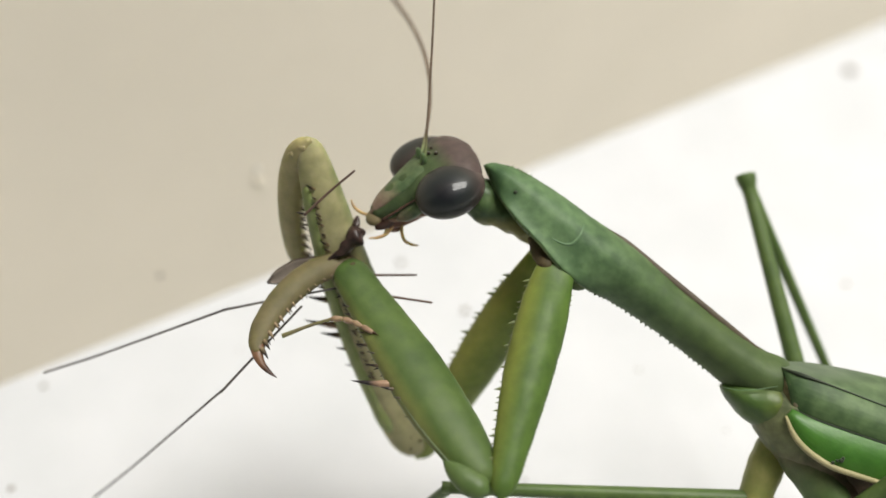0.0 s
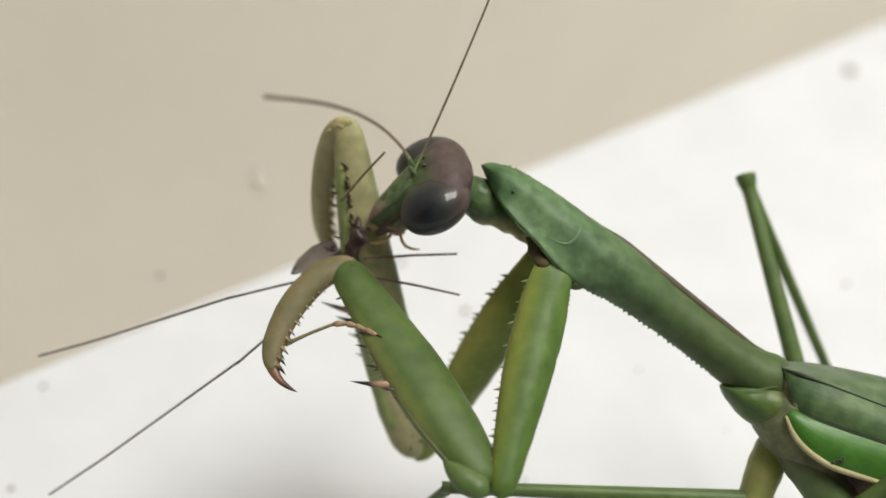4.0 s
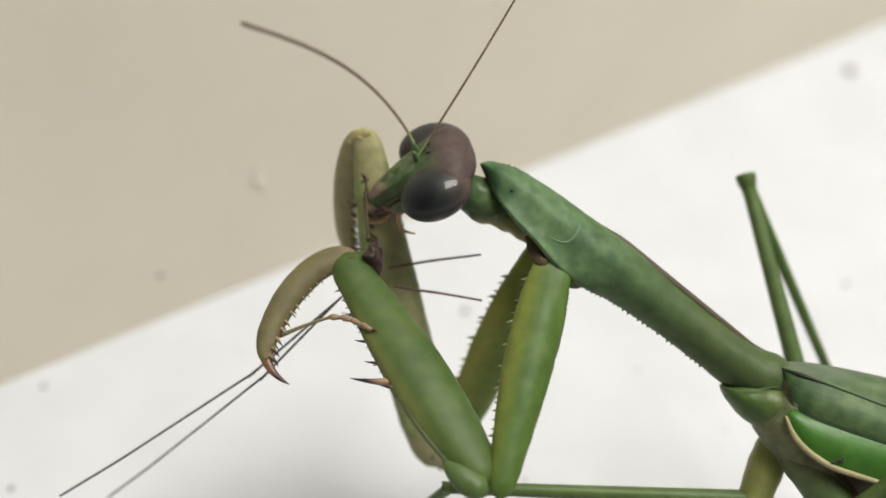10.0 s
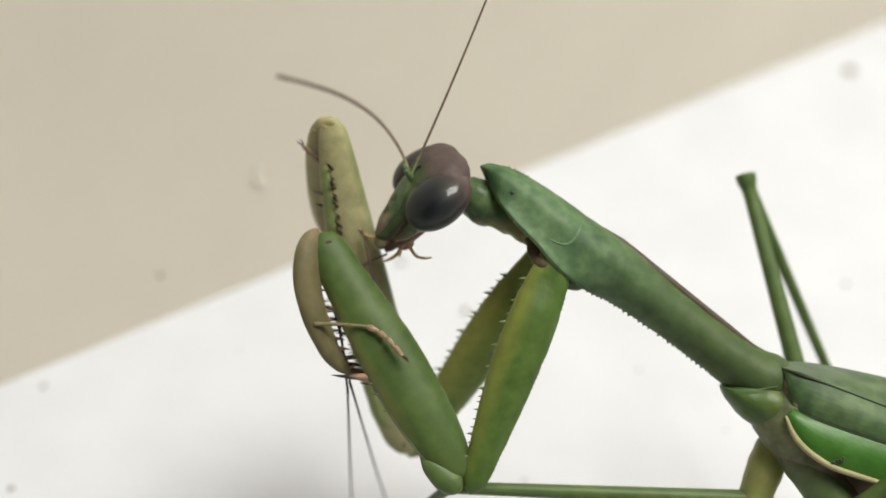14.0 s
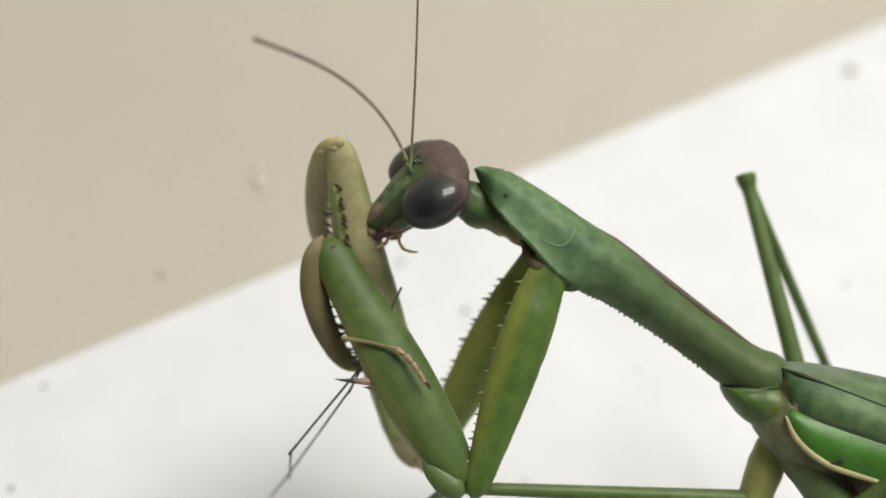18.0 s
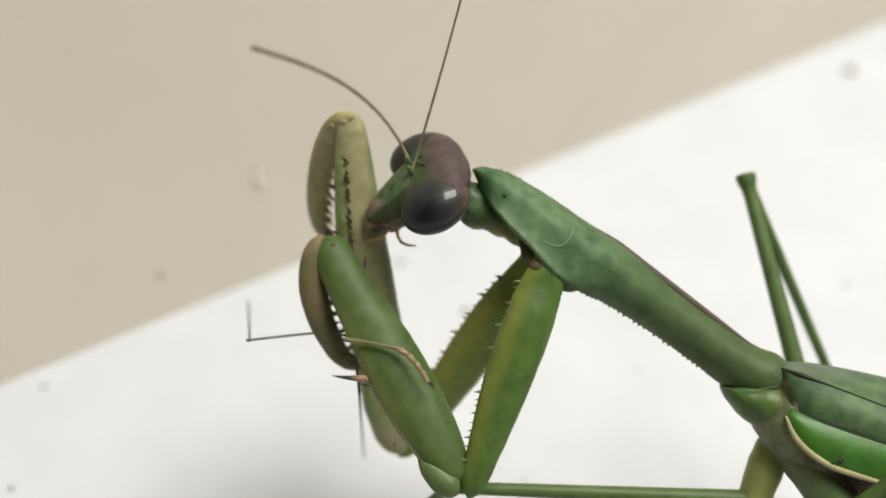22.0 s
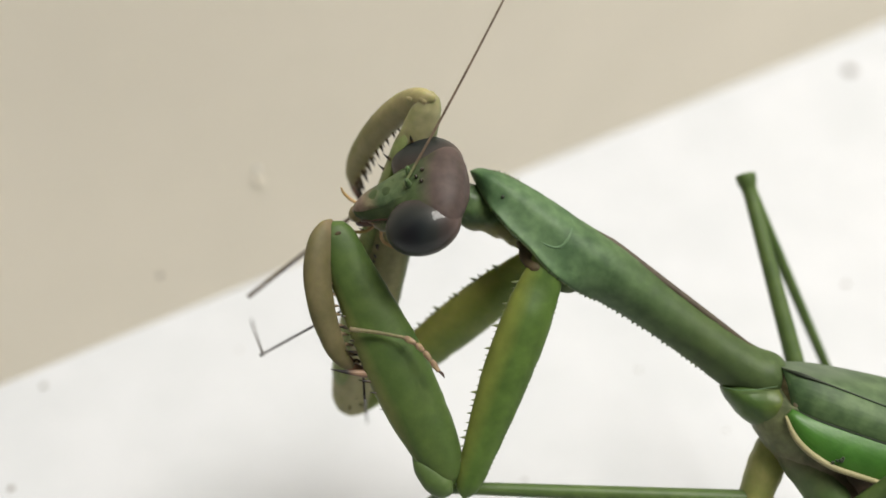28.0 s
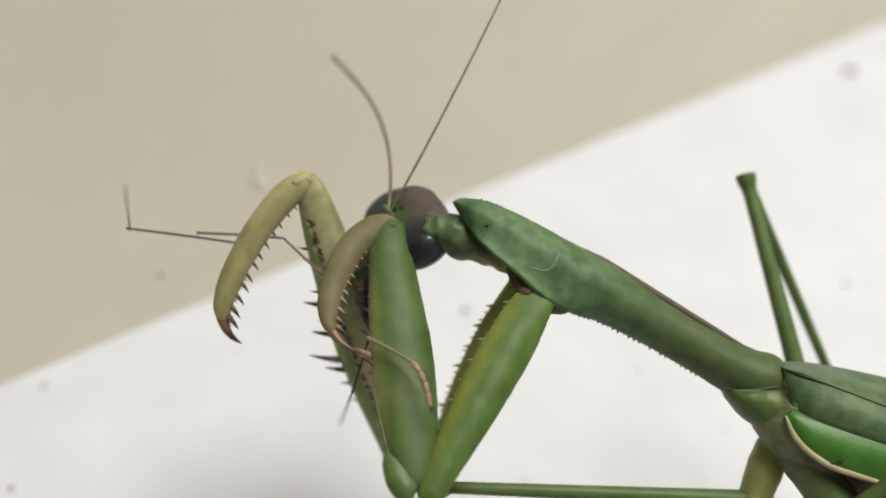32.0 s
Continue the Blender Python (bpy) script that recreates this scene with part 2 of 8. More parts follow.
def tube(points, radius, segs=10, n=30, knots=0.0):
    """A round rod through points (mm), with a radius at each point."""
    bm = bmesh.new()
    rows = [(*p, radius[i] if isinstance(radius, (list, tuple)) else radius) for i, p in enumerate(points)]
    p = np.array(rows, float)
    d = np.linalg.norm(np.diff(p[:, :3], axis=0), axis=1)
    s = np.concatenate([[0], np.cumsum(d)])
    st = np.array([[np.interp(t, s, p[:, j]) for j in range(4)] for t in np.linspace(0, s[-1], n)])
    for _ in range(3):
        st[1:-1, :3] = 0.25 * st[:-2, :3] + 0.5 * st[1:-1, :3] + 0.25 * st[2:, :3]
    tang = np.gradient(st[:, :3], axis=0)
    last, up = None, Vector((0.13, 0.9, 0.41))
    for i, (q, t) in enumerate(zip(st, tang)):
        t = Vector(t).normalized()
        e = (up - up.dot(t) * t).normalized()
        g = t.cross(e)
        r = float(q[3]) * (1 + knots * (i % 2))
        row = [bm.verts.new(Vector(q[:3]) + r * (math.cos(2 * math.pi * k / segs) * e + math.sin(2 * math.pi * k / segs) * g)) for k in range(segs)]
        if last:
            for k in range(segs):
                bm.faces.new((last[k], last[(k + 1) % segs], row[(k + 1) % segs], row[k]))
        else:
            bm.faces.new(row[::-1])
        last = row
    bm.faces.new(last)
    return bm


def ball(centre, radii, u=24, v=16, rough=0.0, turn=None):
    bm = bmesh.new()
    bmesh.ops.create_uvsphere(bm, u_segments=u, v_segments=v, radius=1.0)
    for w in bm.verts:
        q = Vector((w.co.x * radii[0], w.co.y * radii[1], w.co.z * radii[2]))
        if turn:
            q = turn @ q
        q += Vector(centre)
        if rough:
            q += rough * noise.noise_vector(q * 2.1)
        w.co = q
    return bm


def sheet(upper, lower, thick=0.16, n=36, m=12, bulge=0.5, veins=0.0):
    """A wing between two edges (points in mm), bowed towards the viewer, with real thickness."""
    def along(points):
        p = np.array(points, float)
        s = np.concatenate([[0], np.cumsum(np.linalg.norm(np.diff(p, axis=0), axis=1))])
        q = np.array([[np.interp(t, s, p[:, j]) for j in range(3)] for t in np.linspace(0, s[-1], n)])
        for _ in range(2):
            q[1:-1] = 0.25 * q[:-2] + 0.5 * q[1:-1] + 0.25 * q[2:]
        return q
    a, b = along(upper), along(lower)
    bm = bmesh.new()
    faces = []
    for side in (0, 1):
        grid = []
        for i in range(n):
            row = []
            for j in range(m):
                w = j / (m - 1)
                q = a[i] * (1 - w) + b[i] * w
                q[1] -= bulge * math.sin(math.pi * w) - side * thick + veins * math.sin(w * 40 + i * 0.6)
                row.append(bm.verts.new(q))
            grid.append(row)
        faces.append(grid)
        for i in range(n - 1):
            for j in range(m - 1):
                bm.faces.new((grid[i][j], grid[i + 1][j], grid[i + 1][j + 1], grid[i][j + 1]))
    f, k = faces
    rim = [(i, 0) for i in range(n)] + [(n - 1, j) for j in range(1, m)] + [(i, m - 1) for i in range(n - 2, -1, -1)] + [(0, j) for j in range(m - 2, 0, -1)]
    for (i, j), (p, q) in zip(rim, rim[1:] + rim[:1]):
        bm.faces.new((f[i][j], f[p][q], k[p][q], k[i][j]))
    return bm


def thorn_mesh(mat, name, length=1.0, base=0.16):
    """A slightly bent cone of unit length along z."""
    bm = bmesh.new()
    rows = []
    for i, (h, r) in enumerate(((-0.12, 1.1), (0.15, 1.0), (0.5, 0.62), (0.8, 0.3), (1.0, 0.04))):
        rows.append([bm.verts.new((base * r * math.cos(a) + 0.10 * h * h, base * r * math.sin(a), h)) for a in (k * math.pi / 3.5 for k in range(7))])
    for a, b in zip(rows, rows[1:]):
        for k in range(7):
            bm.faces.new((a[k], a[(k + 1) % 7], b[(k + 1) % 7], b[k]))
    bm.faces.new(rows[-1])
    for f in bm.faces:
        f.smooth = True
    bmesh.ops.scale(bm, vec=(MM * length,) * 3, verts=bm.verts[:])
    me = bpy.data.meshes.new(name)
    bm.to_mesh(me)
    bm.free()
    me.materials.append(mat)
    return me


SPINES = {}


def thorn(parent, place, way, size, mat=None, name="spine", base=0.16):
    """One spine on a limb: place and direction in mm of the limb's own space."""
    mat = mat or M_SPINE
    key = (mat.name, base)
    if key not in SPINES:
        SPINES[key] = thorn_mesh(mat, name, 1.0, base)
    ob = new(name, SPINES[key])
    ob.parent = parent
    way = Vector(way).normalized()
    turn = Vector((0, 0, 1)).rotation_difference(way).to_matrix().to_4x4()
    ob.matrix_basis = Matrix.Translation(Vector(place) * MM) @ turn @ Matrix.Diagonal((size, size, size, 1))
    return ob


def box(name, lo, hi, mat, label, kind="structure", category=""):
    bm = bmesh.new()
    bmesh.ops.create_cube(bm, size=1.0)
    for w in bm.verts:
        w.co = Vector([(lo[i] if w.co[i] < 0 else hi[i]) * 1000 for i in range(3)])
    return tagged(part(name, bm, mat, None, label, smooth=False), label, category, "", kind)


def plane_of(px, py, y=0.0):
    """Middle-of-view coordinates (mm) to a point at depth y, widened with distance."""
    k = (82.8 + y) / 2154.0
    return ((px - 784) * k, y, (441 - py) * k)


# ---- the room: white floor, beige wall, closed all round ----
half = 784 / math.tan(radians(20))


def on_floor(px, py):
    m = SPOT.to_3x3()
    way = m @ Vector(((px - 784) / half, (441 - py) / half, -1))
    e = SPOT.translation
    return e + way * (-e.z / way.z)


A, B = on_floor(0, 683), on_floor(1568, 40)
run = (B - A).normalized()
ANGLE = math.degrees(math.atan2(run.y, run.x))
FOOT = (A + B) / 2
ROOM = pose(FOOT.x, FOOT.y, 0, 0, 0, ANGLE)
box("floor", (-1.8, -2.0, -0.05), (2.4, 0.1, 0.0), M_FLOOR, "smooth white floor with a few specks of dirt").matrix_basis = ROOM
wall = box("wall_north", (-1.7, 0.0, 0.0), (2.3, 0.1, 2.4), M_WALL, "plain beige painted wall rising from the floor")
wall.matrix_basis = ROOM
for name, lo, hi in (("wall_south", (-1.7, -2.0, 0), (2.3, -1.9, 2.4)), ("wall_west", (-1.8, -2.0, 0), (-1.7, 0.1, 2.4)),
                     ("wall_east", (2.3, -2.0, 0), (2.4, 0.1, 2.4))):
    box(name, lo, hi, M_ROOM, "plain off-white painted wall").matrix_basis = ROOM
box("ceiling", (-1.8, -2.0, 2.4), (2.4, 0.1, 2.5), M_CEIL, "plain white ceiling").matrix_basis = ROOM

# body of the added light: this panel and its cord are unseen, made up
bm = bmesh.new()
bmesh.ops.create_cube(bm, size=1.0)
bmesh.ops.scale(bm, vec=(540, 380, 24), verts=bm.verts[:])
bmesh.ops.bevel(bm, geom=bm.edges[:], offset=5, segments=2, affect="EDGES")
panel = tagged(part("added_panel", bm, M_CEIL), "unseen flat white panel on a cord, added as the light source", "lamp")
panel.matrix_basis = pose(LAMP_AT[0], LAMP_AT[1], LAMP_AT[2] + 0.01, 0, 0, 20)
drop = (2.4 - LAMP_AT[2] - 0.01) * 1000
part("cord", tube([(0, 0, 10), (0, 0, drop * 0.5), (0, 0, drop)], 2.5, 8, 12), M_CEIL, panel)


def speck(px, py, size, mat, label, on_wall=False, long=1.0, turn=0.0):
    """A crumb of dirt on the floor, or a mark on the wall."""
    e = SPOT.translation
    way = (on_floor(px, max(py, 0) if not on_wall else 441) - e)
    if on_wall:
        way = SPOT.to_3x3() @ Vector(((px - 784) / half, (441 - py) / half, -1))
        n = Vector((-run.y, run.x, 0))
        spot = e + way * ((FOOT - e).dot(n) / way.dot(n))
        bm = ball((0, 0, 0), (size * long, 0.25 * size, size), 14, 10, 0.2 * size)
        ob = part("wall_mark", bm, mat)
        ob.matrix_basis = Matrix.Translation(spot) @ pose(0, 0, 0, 0, 0, ANGLE) @ pose(0, 0, 0, 0, turn, 0)
    else:
        bm = ball((0, 0, 0.2 * size), (size * long, size, 0.45 * size), 14, 10, 0.2 * size)
        ob = part("dirt_speck", bm, mat)
        ob.matrix_basis = Matrix.Translation(on_floor(px, py)) @ pose(0, 0, 0, 0, 0, turn)
    return tagged(ob, label, "mark" if on_wall else "dirt speck", "marks on the wall" if on_wall else "specks of dirt on the floor")


DARK = "small dark crumb of dirt on the white floor"
for px, py, size in ((1504, 127, 0.85), (823, 551, 0.42), (710, 466, 0.40), (78, 684, 0.30), (1497, 504, 0.30), (1285, 762, 0.15), (1130, 655, 0.2),
                     (928, 851, 0.2), (20, 866, 0.3), (424, 620, 0.16)):
    speck(px, py, size, M_SPECK, DARK)
for px, py, size, long, turn, mat in ((458, 322, 0.9, 0.45, -35, M_WALL), (455, 300, 0.6, 0.6, -20, M_PALE), (283, 488, 0.3, 1.0, 0, M_SPECK), (215, 98, 0.28, 1.0, 0, M_WALL)):
    speck(px, py, size, mat, "faint small mark on the beige wall", True, long, turn)

# ---- the mantis: one thing, all its parts in the space of its stand ----
mantis = tagged(new("praying_mantis"), "green praying mantis with dark eyes eating on a white floor", "mantis")
mantis.matrix_basis = STAND
PIVOT = Vector(plane_of(1385, 675, 0.0))
MOVERS = {}


def px_stations(rows, y=0.0, origin=(0, 0, 0)):
    """Rows of view x, view y, half height (view units), half thickness (mm) to sweep() stations in mm."""
    out = []
    for row in rows:
        dy = row[4] if len(row) > 4 else y
        q = plane_of(row[0], row[1], dy)
        out.append((q[0] - origin[0], q[2] - origin[2], row[2] * (82.8 + dy) / 2154.0, row[3], dy - origin[1]))
    return out


def build_prothorax():
    o = (PIVOT.x, PIVOT.y, PIVOT.z)
    rows = ((856, 293, 1, 0.15), (866, 297, 9, 0.75), (882, 309, 20, 1.25), (909, 333, 32, 1.7), (946, 366, 41, 2.1), (985, 399, 46, 2.35), (1014, 427, 51, 2.42), (1040, 448, 53, 2.5), (1060, 461, 54, 2.5), (1098, 484, 50, 2.3),
            (1160, 530, 44, 1.9), (1258, 606, 41, 1.8), (1330, 660, 43, 1.9), (1380, 682, 40, 1.8), (1404, 692, 14, 0.9))
    bm = sweep(px_stations(rows, 0, o), 130, 60, 0.06, 0.035)
    bm.verts.ensure_lookup_table()
    for i in range(130):
        ring = [bm.verts[i * 60 + k] for k in range(60)]
        half_y = 0.5 * (max(w.co.y for w in ring) - min(w.co.y for w in ring))
        flare = max(0.0, min(1.0, (i / 129 - 0.02) / 0.12)) * max(0.0, min(1.0, (0.52 - i / 129) / 0.22))
        flare = flare * flare * (3 - 2 * flare)
        for k, w in enumerate(ring):
            c, sn = math.cos(2 * math.pi * k / 60), math.sin(2 * math.pi * k / 60)
            if c < 0 and sn < 0:
                w.co.y = (1 - flare) * w.co.y - flare * (half_y + 1.15 * c * c) * (-sn) ** (1 - 0.84 * c * c)
    serrated = [bm.verts[i * 60 + (31 if i < 66 else 30)].co.copy() for i in list(range(14, 50, 3)) + list(range(50, 106, 2))]
    edge = [bm.verts[i * 60 + 31].co.copy() + Vector((0, -0.03, 0)) for i in range(8, 62, 3)]
    face = [bm.verts[i * 60 + k].co.copy() for i in range(130) for k in range(31, 60)]

    def on_shell(x, y):
        """The spot on the shell's outer face that lies behind a view position."""
        def miss(q):
            w = q + PIVOT
            return math.hypot(784 + 2154 * w.x / (82.8 + w.y) - x, 441 - 2154 * w.z / (82.8 + w.y) - y)
        return min(face, key=miss) + Vector((0, 0.06, 0))

    shell = part("pronotum", bm, M_PRONOTUM, mantis, "long bluish green pronotum with a faint groove and toothed edges")
    MOVERS["prothorax"] = shell
    top = [Vector(plane_of(x, y, d)) - PIVOT for x, y, d in ((1040, 391, -0.6), (1100, 424, -0.6), (1180, 491, -0.6), (1290, 580, -0.6), (1372, 643, -0.6))]
    part("keel", tube(top, [0.10, 0.27, 0.30, 0.26, 0.10]), M_KEEL, shell, "thin brown ridge along the back")
    low = [Vector(plane_of(x, y, d)) - PIVOT for x, y, d in ((857, 294, -0.2), (864, 310, -0.35), (872, 327, -0.5))]
    part("margin", tube(low, [0.05, 0.07, 0.06]), M_MARGIN, shell, "pale green raised margin")
    part("hood_margin", tube(edge, [0.03 + 0.05 * math.sin(math.pi * i / 17) for i in range(18)], 8, 60), M_MARGIN, shell, "pale green raised edge")
    groove = [on_shell(x, y) for x, y in ((1036, 386), (1033, 402), (1026, 419), (1013, 431), (996, 432), (978, 422), (960, 403))]
    part("groove_rim", tube(groove, [0.04, 0.10, 0.13, 0.13, 0.10, 0.07, 0.03]), M_GROOVE, shell, "faint pale groove line")
    ring = [on_shell(x, y) for x, y in ((893, 304), (908, 309), (924, 322), (930, 338))]
    part("front_rim", tube(ring, [0.02, 0.04, 0.04, 0.02]), M_GROOVE, shell)
    part("dot", ball(on_shell(913, 341) + Vector((0, -0.07, 0)), (0.14, 0.12, 0.12), 10, 8), M_LINE, shell, "tiny black dot")
    rng = random.Random(4)
    for i in range(46):
        w = i / 45
        x, y = 896 + 146 * w, 293 + 97 * w ** 1.25
        thorn(shell, Vector(plane_of(x + rng.uniform(-2, 2), y + 4, -0.2 + rng.uniform(-0.2, 0.2))) - PIVOT, (0.5, -0.2, 0.8), rng.uniform(0.18, 0.32), M_PRONOTUM, "margin_tooth", 0.52)
    for q in serrated:
        thorn(shell, q + Vector((0.02, 0, 0.05)), (-0.45, -0.1, -0.8), rng.uniform(0.12, 0.22), M_PRONOTUM, "margin_tooth", 0.60)
    neck = px_stations(((800, 334, 18, 1.1), (822, 341, 29, 1.35), (850, 352, 39, 1.5), (878, 366, 37, 1.4), (912, 392, 25, 1.1), (950, 432, 8, 0.6)), 0.75, o)
    part("neck", sweep(neck, 60, 32, 0, 0.22), M_NECK_HERE, shell, "soft wrinkled green neck, yellowish below")
    sock = px_stations(((944, 424, 6, 0.6, 0.0), (962, 450, 19, 0.9, -0.6), (992, 484, 25, 1.1, -0.9), (1018, 500, 15, 0.8, -0.7), (1040, 508, 4, 0.4, -0.2)), -0.8, o)
    part("coxal_socket", sweep(sock, 30, 20, 0, 0.10), M_SOCKET_GREEN, shell, "dark green foreleg socket")
    skin = px_stations(((938, 420, 5, 0.3, -0.6), (954, 444, 15, 0.50, -1.3), (966, 466, 14, 0.45, -2.0), (972, 482, 4, 0.2, -2.1)), -2.0, o)
    part("joint_skin", sweep(skin, 24, 16, 0, 0.10), M_SOCKET, shell, "brownish wrinkled joint skin")
    return shell


M_NECK_HERE = material("neck_skin", (0.045, 0.082, 0.030), (0.070, 0.110, 0.040), 0.45, third=(0.175, 0.165, 0.055), axis="Z",
                       lo=plane_of(0, 378)[2] - PIVOT.z, hi=plane_of(0, 396)[2] - PIVOT.z, mottled=0.30, bump=0.3, sss=0.2)
prothorax = build_prothorax()


def build_foreleg(side, lc, lf, lt, wide, mats):
    """Coxa, femur, tibia and tarsus of one raptorial foreleg; each has its own pose."""
    coxa_mat, femur_mat, tibia_mat = mats
    rng = random.Random(7 if side == "near" else 8)
    prof = ((-0.19, 0.2), (-0.17, 0.75), (-0.10, 1.15), (-0.01, 1.46), (0.07, 1.66), (0.2, 1.86), (0.4, 1.9), (0.62, 1.68), (0.85, 1.28), (0.96, 1.08), (1.03, 0.75), (1.065, 0.12))
    slim, sink = (0.83, 0.0) if side == "near" else (0.90, -0.32)
    coxa = part("fore_coxa", sweep([(f * lc, sink + 0.10 * math.sin(f * 3), h * slim, (0.72 if f > 0.1 else 0.46) * h * slim) for f, h in prof], 56, 28, 0.05, 0.05, 3), coxa_mat, mantis,
                "green foreleg coxa, yellowish along its toothed front edge")
    hs = curve_through(prof, 80)
    half_at = lambda f: float(np.interp(f, hs[:, 0], hs[:, 1])) * slim
    for i in range(25):
        f = 0.08 + 0.0345 * i + rng.uniform(-0.008, 0.008)
        thorn(coxa, (f * lc, 0.15 * rng.uniform(-1, 1), half_at(f) + sink + 0.08), (0.25, 0, 1), (0.44 if i % 3 == 0 else 0.27) * rng.uniform(0.8, 1.2) * (1.0 if side == "near" else 1.35), M_TOOTH, "coxal_tooth", 0.26)
    for i in range(34):
        f = 0.10 + 0.025 * i
        thorn(coxa, (f * lc, 0.1 * rng.uniform(-1, 1), -half_at(f) + sink + 0.10 * math.sin(f * 3)), (0.2, 0, -1), 0.15, M_TOOTH, "coxal_tooth", 0.45)
    ridge = [(f * lc, -0.66 * half_at(f), -0.62 * half_at(f)) for f in (0.05, 0.2, 0.4, 0.6, 0.8)]
    part("coxal_ridge", tube(ridge, [0.03, 0.08, 0.09, 0.08, 0.03], 8), M_MARGIN, coxa)

    prof = ((-0.015, 0.35), (0.01, 0.95), (0.07, 1.40), (0.18, 1.80), (0.36, 2.08), (0.55, 2.02), (0.74, 1.72), (0.88, 1.40), (0.95, 1.20), (0.99, 1.02), (1.015, 0.78), (1.03, 0.48), (1.038, 0.10))
    if side == "far":
        prof = ((-0.032, 0.45), (-0.022, 0.95), (0.008, 1.50), (0.06, 1.85), (0.16, 2.02)) + prof[4:]
    else:
        prof = prof[:7] + ((0.88, 1.50), (0.95, 1.40), (0.99, 1.22), (1.015, 0.94), (1.03, 0.58), (1.038, 0.12))
    knee_out = 0.28 if side == "near" else 0.0
    lean = lambda f: (0.22 if side == "near" else 0.58) * math.sin(math.pi * max(0.0, min(1.0, f))) + knee_out * max(0.0, min(1.0, (f - 0.62) / 0.3))
    femur = part("fore_femur", sweep([(f * lf, lean(f), h * wide, 0.60 * h * wide) for f, h in prof], 70, 32, 0.03, 0.04, 5), femur_mat, mantis,
                 "thick green raptorial femur with black-tipped spines" if side == "near" else "pale yellowish inner side of the raptorial femur, with black-tipped spines")
    fs = curve_through(prof, 80)
    fat = lambda f: float(np.interp(f, fs[:, 0], fs[:, 1])) * wide
    for f, size, across in ((0.83, 0.55, -0.2), (0.79, 0.45, 0.2), (0.70, 0.5, -0.3), (0.655, 0.95, 0.0), (0.605, 0.5, -0.3), (0.56, 1.0, 0.0), (0.475, 2.6, 0.0), (0.445, 1.0, -0.2), (0.40, 0.6, -0.3), (0.33, 0.45, 0.1)):
        long_one = size > 2
        thorn(femur, (f * lf, across, (fat(f) + lean(f)) * 0.93), (0.50, across * 0.6, 1), size if side == "near" or long_one else size * 1.7, M_SPINE_BIG if long_one else M_SPINE, "spine", 0.105 if long_one else 0.14)
    for i in range(34):
        f = 0.30 + 0.018 * i + rng.uniform(-0.008, 0.008)
        size = 0.62 if i % 3 == 0 else 0.46
        if side == "far":
            thorn(femur, (f * lf, -0.53 * fat(f), fat(f) * 0.42 + lean(f)), (0.60, -0.55, 0.45), size * rng.uniform(1.0, 1.6), M_SPINE, "spine", 0.14)
        elif i % 2 and f > 0.52:
            thorn(femur, (f * lf + 0.3, 0.42 * fat(f), (fat(f)) * 0.74 + lean(f)), (0.2, 0.5, 0.9), size, M_SPINE, "spine", 0.18)
    if side == "far":
        strip = [(f * lf, fat(f) * 0.72 + lean(f), fat(f) * 0.31, fat(f) * 0.50) for f in (0.10, 0.2, 0.35, 0.5, 0.65, 0.8, 0.9)]
        strip = [(strip[0][0] - 0.8, strip[0][1], 0.05, 0.05)] + strip + [(strip[-1][0] + 0.8, strip[-1][1], 0.05, 0.05)]
        part("ventral_face", sweep(strip, 50, 20, 0, 0.03, 2), M_VENTRAL, femur, "fresh green underside between the spine rows")
        for x, z in ((0.02, 0.55), (0.035, -0.3), (0.06, 0.2)):
            part("joint_spot", ball((x * lf, -0.56 * fat(max(x, 0.06)), z), (0.16, 0.10, 0.11), 10, 8, 0.05), M_SOCKET, femur, "small brown spot")
    tro = [(-1.15, 0.45, 0.25, 0.3), (-0.75, 0.7, 0.9, 0.75), (0.4, 1.15, 1.25, 0.88), (1.8, 1.65, 0.92, 0.72), (3.2, 2.0, 0.1, 0.1)]
    if side == "near":
        tro = [(0.82 * a + 0.1, b * 0.86, c * 0.78, d * 0.8) for a, b, c, d in tro]
    else:
        tro = [(0.7 * a + 0.6, b * 0.7, c * 0.75, d * 0.75) for a, b, c, d in tro]
    part("trochanter", sweep([(a * wide, b * wide, c * wide, d * wide) for a, b, c, d in tro], 26, 20, 0, 0.04), M_WALKLEG if side == "near" else M_INNER, femur, "trochanter joint")
    if side == "near":
        part("knee_cap", ball((lf * 0.982, 0, 0.12), (0.80 * wide, 0.70 * wide, 0.98 * wide), 20, 14, 0.04), M_KNEE, femur, "pale olive knee joint")
        part("knee_spot", ball((lf * 0.985, -0.72 * wide, 0.1), (0.14, 0.08, 0.22), 10, 8), M_SOCKET, femur, "brownish joint mark")
    edge = [(f * lf, -0.16 * fat(f), fat(f) * 0.985 + lean(f)) for f in (0.01, 0.05, 0.12, 0.2, 0.3, 0.4)]
    part("edge_ridge", tube(edge, [0.03, 0.07, 0.07, 0.06, 0.05, 0.02], 8), M_MARGIN if side == "near" else femur_mat, femur)

    k = lt / 250.0
    flat = 1.05 if side == "near" else 0.82
    row = ((-16, 6, 4), (-8, -2, 18), (12, -18, 25), (45, -35, 26), (95, -50, 25), (145, -57, 23), (190, -57, 20), (215, -51, 15), (226, -44, 10))
    if side == "near":
        row = ((-16, 5, 4), (-8, -3, 18), (12, -20, 27), (45, -40, 29), (95, -55, 28), (145, -60, 25), (190, -58, 20.5), (215, -51, 15), (226, -44, 10))
    thin, swell = (0.86, 1.15) if side == "near" else (0.78, 0.92)
    out = lambda z, h: z * flat - (swell - thin) * h
    shaft = [(x * k, out(z, h) * k, h * k * thin, 0.60 * h * k) for x, z, h in row]
